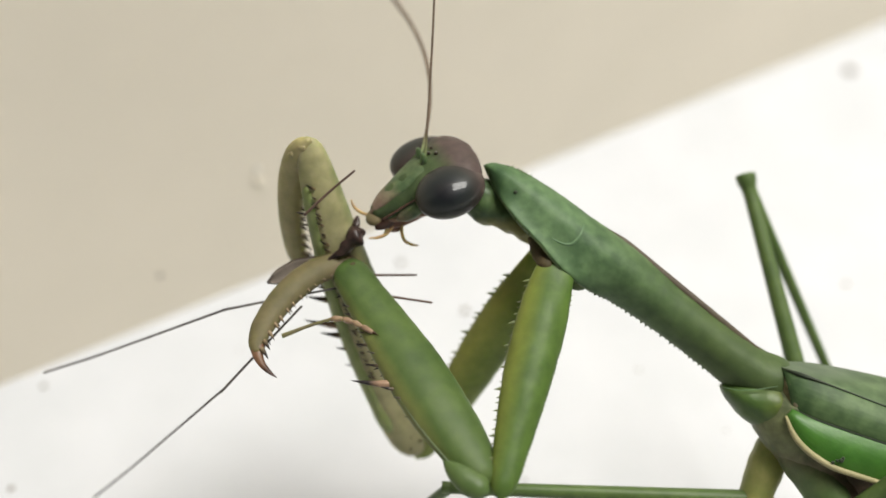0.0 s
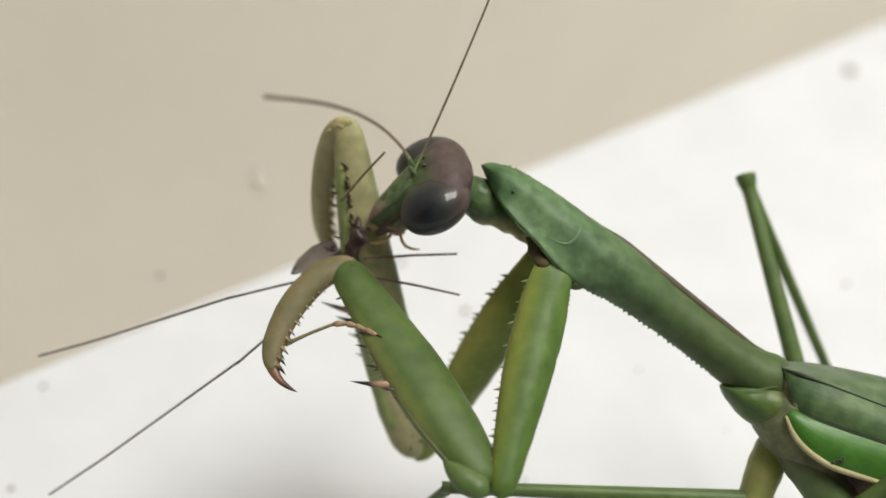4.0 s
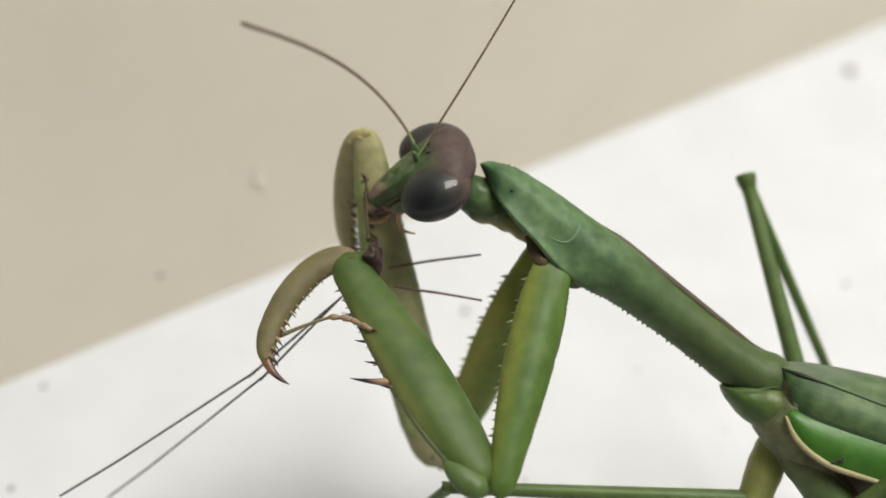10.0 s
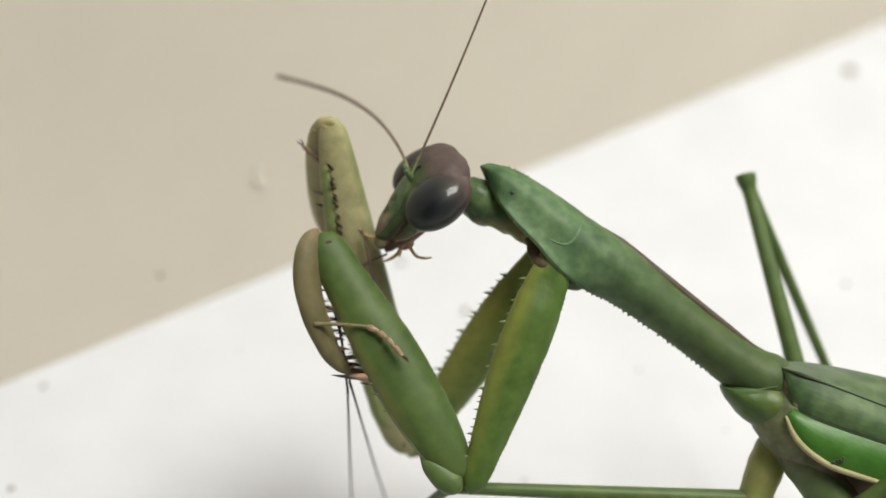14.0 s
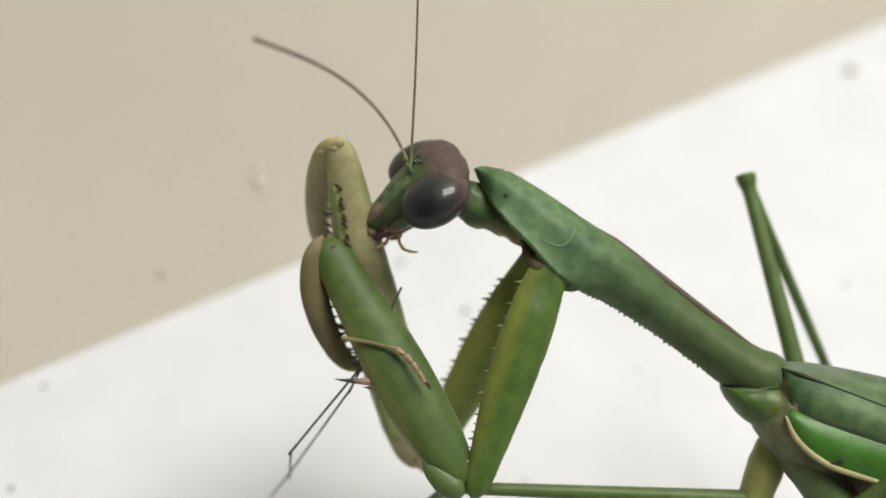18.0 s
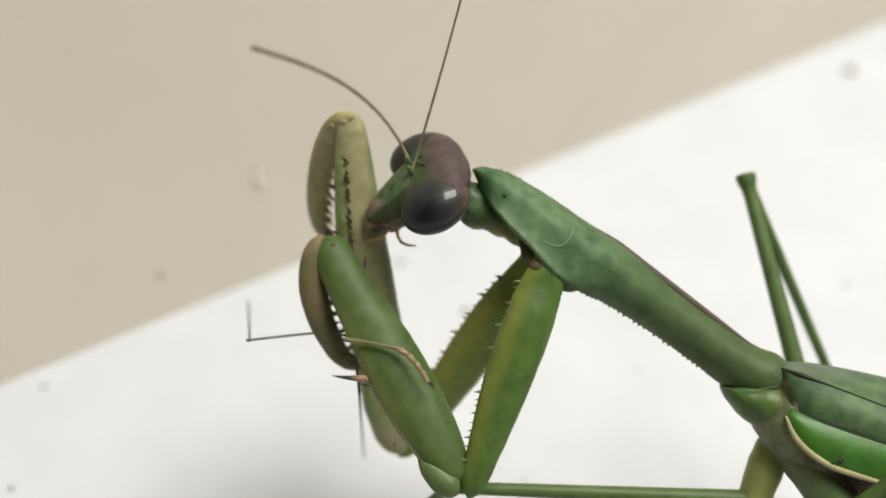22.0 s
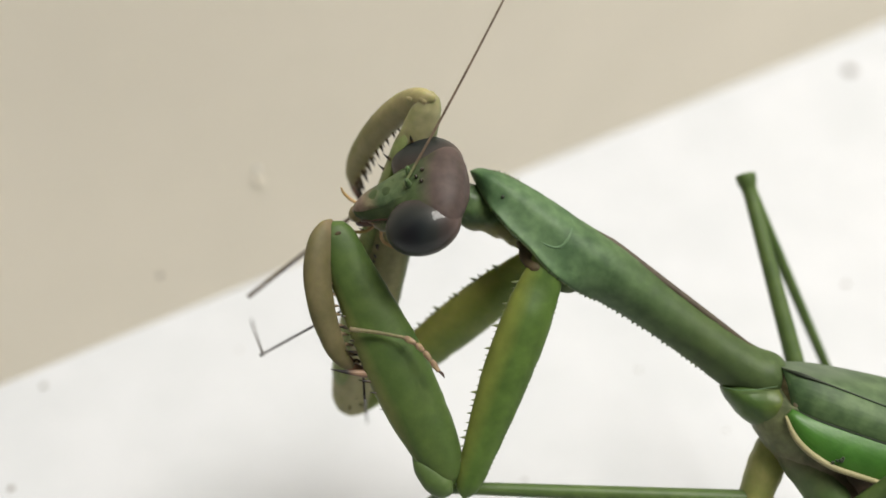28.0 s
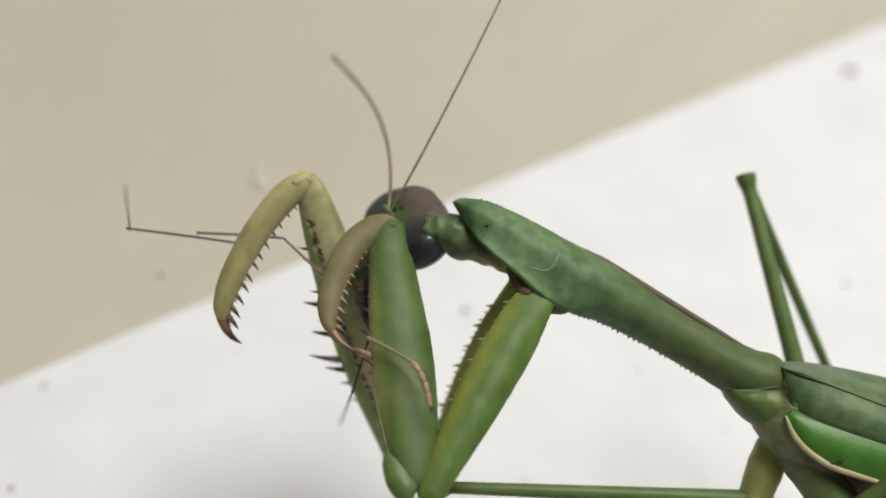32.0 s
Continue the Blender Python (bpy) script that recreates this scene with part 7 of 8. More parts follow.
    keyed("leg_a_tarsus", [
        (0, -14.884, 0.691, -4.147, 16.0, 17.9, 160.3), (0.5, -14.894, 1.190, -3.891, 16.0, 19.0, 159.4), (1, -14.884, 1.792, -3.574, 16.0, 20.2, 158.7),
        (1.5, -14.813, 1.825, -3.482, 15.9, 18.3, 159.0), (2, -14.782, 1.881, -3.420, 15.9, 16.2, 159.6), (2.5, -14.796, 1.961, -3.348, 16.2, 15.5, 162.9),
        (3, -14.817, 2.083, -3.310, 16.5, 15.2, 165.7), (3.5, -14.791, 2.052, -3.327, 16.5, 15.5, 165.8), (4.5, -14.657, 1.953, -3.423, 16.6, 17.4, 165.9),
        (5.5, -14.526, 1.875, -3.520, 16.7, 19.3, 166.0), (6, -14.509, 1.894, -3.539, 16.8, 19.7, 166.1), (6.5, -14.861, 1.997, -3.327, 16.9, 16.2, 170.7),
        (7, -15.231, 2.191, -3.117, 17.0, 12.7, 176.2), (7.5, -15.038, 2.059, -3.153, 17.0, 12.8, 176.3), (8, -14.812, 2.055, -3.270, 17.0, 13.0, 176.0),
        (8.5, -14.761, 2.172, -4.641, 17.3, 17.1, 176.4), (9, -14.697, 2.302, -6.598, 18.0, 23.6, 178.3), (9.5, -14.150, 2.067, -7.708, 19.1, 29.8, 180.0),
        (10, -13.315, 1.805, -8.720, 19.6, 32.4, 180.0), (10.25, -12.867, 2.027, -9.475, 18.1, 33.1, 164.4), (10.5, -12.685, 2.852, -10.021, 16.4, 33.6, 153.2),
        (10.75, -12.589, 1.810, -9.349, 18.2, 31.7, 166.9), (11, -12.522, 0.965, -8.711, 18.9, 29.0, 180.0), (11.5, -11.890, 1.446, -8.878, 18.8, 28.4, 180.0),
        (11.75, -11.598, 0.635, -9.244, 18.3, 32.0, 166.7), (12, -11.383, 0.600, -9.641, 15.3, 35.8, 146.2), (12.25, -10.768, 0.600, -9.611, 12.7, 37.5, 134.0),
        (12.5, -9.774, 0.600, -9.544, 10.2, 38.4, 124.1), (13, -7.976, 0.600, -9.447, 6.0, 39.3, 109.6), (13.5, -7.008, 0.600, -9.502, 2.6, 39.5, 98.5),
        (14, -6.596, 1.268, -9.718, 0.9, 39.3, 93.0), (14.5, -6.747, 1.291, -10.158, 1.3, 37.5, 94.2), (15.5, -7.672, 1.037, -11.961, 3.0, 30.2, 100.1),
        (16.5, -8.907, 0.700, -13.624, 4.1, 23.7, 104.2), (17, -9.448, 0.606, -13.901, 3.9, 22.6, 103.6), (17.5, -10.061, 0.675, -13.912, 3.0, 20.1, 100.5),
        (18, -10.444, 0.830, -13.938, 2.2, 17.6, 97.6), (18.5, -9.789, 0.600, -13.694, 2.0, 18.3, 96.8), (19, -8.750, 0.600, -13.203, 2.2, 20.1, 97.7),
        (19.5, -7.739, 0.683, -11.484, 3.1, 18.5, 100.8), (20, -7.182, 1.274, -10.109, 3.5, 15.8, 102.1), (20.5, -7.146, 0.853, -11.612, 0.7, 17.0, 92.5),
        (21, -7.124, 0.600, -13.126, -1.9, 17.9, 83.5), (21.5, -10.247, 1.127, -9.741, 0.5, 5.6, 91.7), (22, -13.435, 1.820, -6.325, 2.9, -7.1, 99.4),
        (22.5, -9.810, 1.055, -7.981, 2.2, 5.2, 97.4), (23, -6.272, 0.600, -9.641, 1.6, 17.3, 95.5), (23.5, -7.802, 0.600, -9.060, 2.0, 6.6, 96.9),
        (24, -9.370, 0.600, -8.479, 2.6, -4.3, 98.4), (24.5, -9.409, 0.600, -8.673, 2.6, -3.6, 98.4), (25, -9.447, 0.600, -8.867, 2.6, -2.8, 98.5),
        (25.5, -10.091, 0.600, -8.408, 2.7, -3.4, 98.8), (26.5, -13.197, 0.600, -6.006, 3.2, -6.4, 100.2), (27.5, -15.178, 0.600, -4.453, 3.5, -8.4, 101.1),
        (28, -12.351, 0.600, -7.202, 3.6, -5.2, 101.7), (28.25, -10.368, 0.600, -10.897, 3.3, 0.1, 101.0), (28.5, -9.138, 0.600, -13.629, 3.0, 4.2, 100.4),
        (28.75, -12.286, 0.600, -6.938, 2.9, -3.8, 99.6), (29, -15.758, 0.600, -0.077, 3.2, -11.8, 99.7), (29.5, -16.798, 0.600, 0.441, 4.1, -11.4, 102.7),
        (30, -17.191, 0.600, 0.619, 4.5, -11.3, 104.1), (30.5, -15.449, 0.600, 0.080, 4.5, -10.8, 104.2), (31, -13.706, 0.600, -1.007, 4.5, -10.2, 104.3),
        (31.2, -15.062, 0.600, -1.750, 4.7, -10.2, 105.0), (31.4, -17.578, 0.601, -2.533, 5.1, -10.4, 106.0), (31.5, -18.546, 0.600, -2.672, 5.1, -10.4, 106.2),
        (31.6, -19.313, 0.600, -2.249, 5.1, -10.7, 106.1), (31.8, -20.776, 0.600, -0.037, 5.1, -12.4, 105.9), (32, -21.694, 1.549, 1.410, 5.1, -13.5, 105.8), ])
    keyed("leg_b_tibia", [
        (0, -14.933, -0.109, -9.559, -23.7, -46.8, 0.0), (0.5, -14.444, 0.390, -9.318, -24.3, -48.3, 0.0), (1, -13.965, 0.992, -8.986, -24.6, -49.1, 0.0),
        (1.5, -14.165, 1.025, -8.853, -23.7, -46.8, 0.0), (2, -14.370, 1.081, -8.723, -23.0, -45.0, 0.0), (2.5, -14.130, 1.161, -8.373, -22.7, -44.1, 0.0),
        (3, -13.897, 1.283, -8.041, -22.4, -43.4, 0.0), (3.5, -13.926, 1.252, -7.872, -22.0, -42.0, 0.0), (4.5, -14.136, 1.153, -7.572, -21.4, -40.1, 0.0),
        (5.5, -14.464, 1.075, -7.385, -21.4, -40.1, 0.0), (6, -14.644, 1.094, -7.361, -21.5, -40.5, 0.0), (6.5, -14.959, 1.197, -7.409, -21.0, -38.6, 0.0),
        (7, -15.204, 1.391, -7.465, -20.6, -37.1, 0.0), (7.5, -14.651, 1.259, -7.220, -20.8, -37.8, 0.0), (8, -14.009, 1.255, -6.985, -20.9, -38.3, 0.0),
        (8.5, -13.893, 1.372, -7.220, -20.8, -38.0, 0.0), (9, -13.776, 1.502, -7.671, -21.5, -40.3, 0.0), (9.5, -13.232, 1.267, -8.203, -22.0, -42.2, 0.0),
        (10, -12.411, 1.005, -8.832, -23.2, -45.6, 0.0), (10.25, -11.860, 1.227, -9.218, -24.3, -48.5, 0.0), (10.5, -11.581, 2.052, -9.612, -25.3, -50.7, 0.0),
        (10.75, -11.537, 1.010, -9.650, -24.7, -49.3, 0.0), (11, -11.517, 0.165, -9.668, -23.6, -46.7, 0.0), (11.5, -11.583, 0.646, -9.918, -22.6, -43.9, 0.0),
        (11.75, -11.131, -0.165, -9.687, -23.8, -47.1, 0.0), (12, -10.507, -0.200, -9.548, -26.7, -53.3, 0.0), (12.25, -9.865, -0.200, -9.668, -30.4, -59.2, 0.0),
        (12.5, -9.129, -0.200, -9.932, -37.9, -67.4, 0.0), (13, -7.823, -0.200, -10.315, -64.6, -81.8, 0.0), (13.5, -6.812, -0.200, -9.740, 80.0, -87.0, 180.0),
        (14, -6.340, 0.468, -9.239, 52.5, -76.7, 180.0), (14.5, -6.427, 0.491, -9.456, 66.5, -82.5, 180.0), (15.5, -6.900, 0.237, -10.659, -58.2, -79.3, 0.0),
        (16.5, -7.363, -0.100, -11.842, -41.8, -70.4, 0.0), (17, -7.440, -0.194, -12.042, -38.9, -68.2, 0.0), (17.5, -6.888, -0.125, -10.805, -36.4, -66.0, 0.0),
        (18, -6.306, 0.030, -9.575, -33.9, -63.4, 0.0), (18.5, -6.233, -0.200, -9.548, -40.8, -69.7, 0.0), (19, -6.212, -0.200, -9.548, -47.2, -73.9, 0.0),
        (19.5, -6.641, -0.117, -9.558, -41.4, -70.1, 0.0), (20, -7.113, 0.474, -9.626, -36.7, -66.3, 0.0), (20.5, -6.815, 0.053, -9.578, -43.2, -71.4, 0.0),
        (21, -6.366, -0.200, -9.548, -62.9, -81.2, 0.0), (21.5, -5.994, 0.327, -9.609, 86.7, -89.0, 180.0), (22, -5.798, 1.020, -9.689, 67.5, -82.9, 180.0),
        (22.5, -5.884, 0.255, -9.601, 79.4, -86.8, 180.0), (23, -6.097, -0.200, -9.548, -81.6, -87.5, 0.0), (23.5, -6.401, -0.200, -9.548, -65.4, -82.1, 0.0),
        (24, -6.596, -0.200, -9.548, -56.8, -78.7, 0.0), (24.5, -6.488, -0.200, -9.548, -60.1, -80.0, 0.0), (25, -6.289, -0.200, -9.548, -71.7, -84.3, 0.0),
        (25.5, -6.052, -0.200, -9.548, 85.9, -88.8, 180.0), (26.5, -5.455, -0.200, -9.548, 50.3, -75.6, 180.0), (27.5, -5.139, -0.200, -9.548, 41.7, -70.3, 180.0),
        (28, -5.330, -0.200, -9.932, 74.5, -85.2, 180.0), (28.25, -5.752, -0.200, -9.165, -84.8, -88.4, 0.0), (28.5, -6.097, -0.200, -8.398, -76.0, -85.7, 0.0),
        (28.75, -6.097, -0.200, -9.466, 77.4, -86.1, 180.0), (29, -6.097, -0.200, -10.699, 68.9, -83.3, 180.0), (29.5, -5.983, -0.200, -11.247, 66.4, -82.5, 180.0),
        (30, -5.829, -0.200, -11.466, 61.3, -80.5, 180.0), (30.5, -5.751, -0.200, -11.466, 56.8, -78.7, 180.0), (31, -5.714, -0.200, -11.466, 54.8, -77.8, 180.0),
        (31.2, -5.714, -0.200, -11.466, 56.0, -78.3, 180.0), (31.4, -5.714, -0.199, -11.466, 60.9, -80.4, 180.0), (31.5, -5.714, -0.200, -11.466, 65.2, -82.0, 180.0),
        (31.6, -5.754, -0.200, -11.266, 76.2, -85.8, 180.0), (31.8, -5.962, -0.200, -10.223, -62.2, -80.9, 0.0), (32, -6.167, 0.749, -9.658, -46.2, -73.3, 0.0), ])
    keyed("leg_b_tarsus", [
        (0, -14.933, -0.109, -9.559, 13.2, 31.0, 138.4), (0.5, -14.444, 0.390, -9.318, 13.1, 32.3, 137.5), (1, -13.965, 0.992, -8.986, 13.0, 34.0, 136.7),
        (1.5, -14.165, 1.025, -8.853, 13.8, 34.0, 140.0), (2, -14.370, 1.081, -8.723, 14.9, 33.6, 145.4), (2.5, -14.130, 1.161, -8.373, 16.2, 33.9, 151.5),
        (3, -13.897, 1.283, -8.041, 17.2, 34.2, 157.0), (3.5, -13.926, 1.252, -7.872, 17.7, 34.0, 160.0), (4.5, -14.136, 1.153, -7.572, 18.1, 32.7, 164.3),
        (5.5, -14.464, 1.075, -7.385, 17.9, 30.8, 165.0), (6, -14.644, 1.094, -7.361, 17.6, 29.9, 163.9), (6.5, -14.959, 1.197, -7.409, 17.0, 28.2, 160.9),
        (7, -15.204, 1.391, -7.465, 16.6, 27.0, 159.2), (7.5, -14.651, 1.259, -7.220, 17.0, 27.6, 161.4), (8, -14.009, 1.255, -6.985, 17.4, 28.5, 163.6),
        (8.5, -13.893, 1.372, -7.220, 17.6, 29.9, 163.5), (9, -13.776, 1.502, -7.671, 17.6, 31.5, 162.4), (9.5, -13.232, 1.267, -8.203, 16.9, 32.6, 156.7),
        (10, -12.411, 1.005, -8.832, 15.2, 32.9, 147.1), (10.25, -11.860, 1.227, -9.218, 13.3, 33.1, 138.4), (10.5, -11.581, 2.052, -9.612, 12.0, 33.1, 132.7),
        (10.75, -11.537, 1.010, -9.650, 12.3, 32.0, 134.2), (11, -11.517, 0.165, -9.668, 12.6, 31.2, 135.9), (11.5, -11.583, 0.646, -9.918, 12.6, 30.7, 135.9),
        (11.75, -11.131, -0.165, -9.687, 12.2, 31.1, 134.2), (12, -10.507, -0.200, -9.548, 11.5, 32.0, 130.9), (12.25, -9.865, -0.200, -9.668, 10.1, 32.2, 125.6),
        (12.5, -9.129, -0.200, -9.932, 8.2, 32.1, 118.2), (13, -7.823, -0.200, -10.315, 4.0, 31.7, 103.7), (13.5, -6.812, -0.200, -9.740, 0.3, 33.9, 91.0),
        (14, -6.340, 0.468, -9.239, -2.0, 36.0, 83.5), (14.5, -6.427, 0.491, -9.456, -1.6, 35.2, 84.8), (15.5, -6.900, 0.237, -10.659, 0.7, 30.3, 92.5),
        (16.5, -7.363, -0.100, -11.842, 3.5, 25.4, 102.0), (17, -7.440, -0.194, -12.042, 4.6, 24.4, 106.1), (17.5, -6.888, -0.125, -10.805, 6.6, 28.8, 112.8),
        (18, -6.306, 0.030, -9.575, 8.3, 33.3, 118.6), (18.5, -6.233, -0.200, -9.548, 6.7, 33.8, 112.8), (19, -6.212, -0.200, -9.548, 4.9, 34.1, 106.5),
        (19.5, -6.641, -0.117, -9.558, 4.0, 25.1, 103.8), (20, -7.113, 0.474, -9.626, 3.3, 16.3, 101.7), (20.5, -6.815, 0.053, -9.578, 2.8, 17.4, 99.8),
        (21, -6.366, -0.200, -9.548, 2.1, 19.5, 97.1), (21.5, -5.994, 0.327, -9.609, 1.2, 22.3, 94.2), (22, -5.798, 1.020, -9.689, 0.7, 24.1, 92.4),
        (22.5, -5.884, 0.255, -9.601, 1.0, 20.5, 93.6), (23, -6.097, -0.200, -9.548, 1.6, 15.9, 95.4), (23.5, -6.401, -0.200, -9.548, 2.0, 13.9, 97.1),
        (24, -6.596, -0.200, -9.548, 2.3, 13.0, 98.1), (24.5, -6.488, -0.200, -9.548, 2.2, 13.3, 97.6), (25, -6.289, -0.200, -9.548, 1.9, 13.8, 96.6),
        (25.5, -6.052, -0.200, -9.548, 1.6, 14.5, 95.5), (26.5, -5.455, -0.200, -9.548, 0.9, 16.6, 93.0), (27.5, -5.139, -0.200, -9.548, 0.5, 17.8, 91.7),
        (28, -5.330, -0.200, -9.932, 0.8, 13.8, 92.9), (28.25, -5.752, -0.200, -9.165, 1.5, 14.3, 95.3), (28.5, -6.097, -0.200, -8.398, 2.1, 15.6, 97.2),
        (28.75, -6.097, -0.200, -9.466, 1.8, 21.1, 96.2), (29, -6.097, -0.200, -10.699, 1.3, 26.1, 94.5), (29.5, -5.983, -0.200, -11.247, 0.6, 22.5, 92.2),
        (30, -5.829, -0.200, -11.466, 0.4, 19.4, 91.3), (30.5, -5.751, -0.200, -11.466, 0.6, 18.4, 92.2), (31, -5.714, -0.200, -11.466, 0.9, 17.9, 93.1),
        (31.5, -5.714, -0.200, -11.466, 0.9, 17.9, 93.2), (31.6, -5.754, -0.200, -11.266, 1.1, 17.7, 93.7), (31.8, -5.962, -0.200, -10.223, 1.8, 16.3, 96.2),
        (32, -6.167, 0.749, -9.658, 2.2, 15.5, 97.8), ])
    keyed("stub_c", [
        (0, -1.796, 1.291, -1.796, 16.7, 1.3, 176.8), (0.5, -1.150, 1.790, -1.433, 16.7, 1.4, 176.5), (1, -0.396, 2.392, -1.068, 16.7, 1.6, 176.2),
        (1.5, -0.275, 2.425, -1.128, 16.7, 0.8, 176.3), (2, -0.158, 2.481, -1.188, 16.7, 0.1, 176.4), (2.5, 0.436, 2.561, -0.950, 16.7, 0.4, 176.9),
        (3, 0.952, 2.683, -0.635, 16.7, 1.1, 177.2), (3.5, 0.982, 2.652, -0.481, 16.7, 2.0, 177.2), (4.5, 1.011, 2.553, -0.202, 16.7, 3.8, 177.2),
        (5.5, 1.040, 2.475, -0.026, 16.7, 4.9, 177.3), (6, 1.069, 2.494, 0.000, 16.7, 5.0, 177.3), (6.5, 1.277, 2.597, -0.119, 16.7, 3.7, 177.4),
        (7, 1.629, 2.791, -0.238, 16.7, 2.6, 177.6), (7.5, 2.084, 2.659, -0.213, 16.7, 2.8, 177.7), (8, 2.380, 2.655, -0.159, 16.7, 3.5, 177.8),
        (8.5, 2.106, 2.772, -0.045, 16.7, 4.9, 177.7), (9, 1.830, 2.902, 0.040, 16.8, 6.3, 177.6), (9.5, 2.166, 2.667, -0.179, 16.8, 7.0, 177.6),
        (10, 2.650, 2.405, -0.396, 16.8, 8.0, 177.6), (10.25, 2.794, 2.627, 0.020, 17.0, 11.7, 177.6), (10.5, 2.923, 3.452, 0.440, 17.2, 15.4, 177.6),
        (10.75, 2.941, 2.410, 0.225, 17.2, 15.7, 177.7), (11, 2.977, 1.565, -0.118, 17.2, 15.2, 177.7), (11.5, 3.781, 2.046, -0.630, 17.1, 13.1, 177.6),
        (11.75, 3.672, 1.235, -0.234, 17.1, 14.3, 177.6), (12, 3.465, 1.059, 0.156, 17.2, 15.1, 177.5), (12.25, 2.217, 0.663, 0.064, 17.1, 14.7, 177.1),
        (12.5, -0.175, 0.286, -0.135, 17.2, 15.5, 176.0), (13, -3.618, 0.100, -0.423, 17.2, 19.5, 171.2), (13.5, -3.769, 0.555, -0.387, 17.3, 20.6, 171.9),
        (14, -3.899, 2.034, -0.354, 17.7, 24.1, 172.2), (14.5, -3.948, 2.034, -0.785, 17.5, 21.8, 171.9), (15.5, -4.016, 1.637, -3.255, 17.4, -16.3, 170.9),
        (16.5, -4.053, 1.300, -5.739, 26.6, -50.9, 169.7), (17, -4.056, 1.206, -6.201, 29.4, -55.3, 169.2), (17.5, -4.065, 1.447, -6.269, 29.9, -55.9, 169.0),
        (18, -4.076, 1.818, -6.345, 30.3, -56.5, 168.9), (18.5, -4.032, 1.164, -6.343, 30.6, -56.9, 168.6), (19, -3.975, 0.298, -6.322, 30.9, -57.2, 168.3),
        (19.5, -4.002, 1.283, -6.441, 31.2, -57.6, 168.3), (20, -4.007, 1.874, -6.528, 31.4, -57.8, 168.3), (20.5, -3.960, 1.453, -6.536, 31.6, -58.0, 168.2),
        (21, -3.908, 0.969, -6.537, 31.7, -58.1, 168.0), (21.5, -3.912, 1.727, -6.634, 31.8, -58.2, 168.1), (22, -3.909, 2.420, -6.724, 31.8, -58.2, 168.2),
        (22.5, -3.839, 1.655, -6.698, 31.8, -58.2, 168.1), (23, -3.753, 0.566, -6.643, 31.7, -58.1, 168.0), (23.5, -3.694, 0.100, -6.636, 31.6, -58.0, 167.9),
        (24, -3.656, 0.100, -6.665, 31.5, -57.9, 168.0), (24.5, -3.618, 0.100, -6.692, 31.4, -57.7, 168.1), (25, -3.584, 0.202, -6.725, 31.2, -57.6, 168.2),
        (25.5, -3.541, 0.100, -6.740, 31.1, -57.4, 168.2), (26.5, -3.467, 0.100, -6.782, 30.7, -57.0, 168.4), (27.5, -3.399, 0.100, -6.817, 30.4, -56.5, 168.6),
        (28, -3.368, 0.100, -6.832, 30.2, -56.3, 168.7), (28.25, -3.353, 0.100, -6.839, 30.1, -56.2, 168.7), (28.5, -3.394, 1.458, -6.958, 30.0, -56.2, 168.9),
        (28.75, -3.335, 0.336, -6.871, 30.0, -56.0, 168.8), (29, -3.353, 1.113, -6.941, 29.9, -56.0, 169.0), (29.5, -3.290, 0.113, -6.868, 29.8, -55.8, 168.9),
        (30, -3.252, -0.372, -6.836, 29.7, -55.6, 168.9), (30.5, -3.233, -0.444, -6.836, 29.6, -55.5, 169.0), (31, -3.224, -0.373, -6.846, 29.5, -55.4, 169.0),
        (31.2, -3.245, 0.252, -6.899, 29.5, -55.4, 169.1), (31.4, -3.279, 1.201, -6.979, 29.5, -55.4, 169.2), (31.5, -3.270, 0.977, -6.961, 29.4, -55.4, 169.2),
        (31.6, -3.260, 0.762, -6.943, 29.4, -55.4, 169.2), (31.8, -3.272, 1.092, -6.971, 29.4, -55.4, 169.2), (32, -3.313, 2.149, -7.059, 29.4, -55.4, 169.3), ])
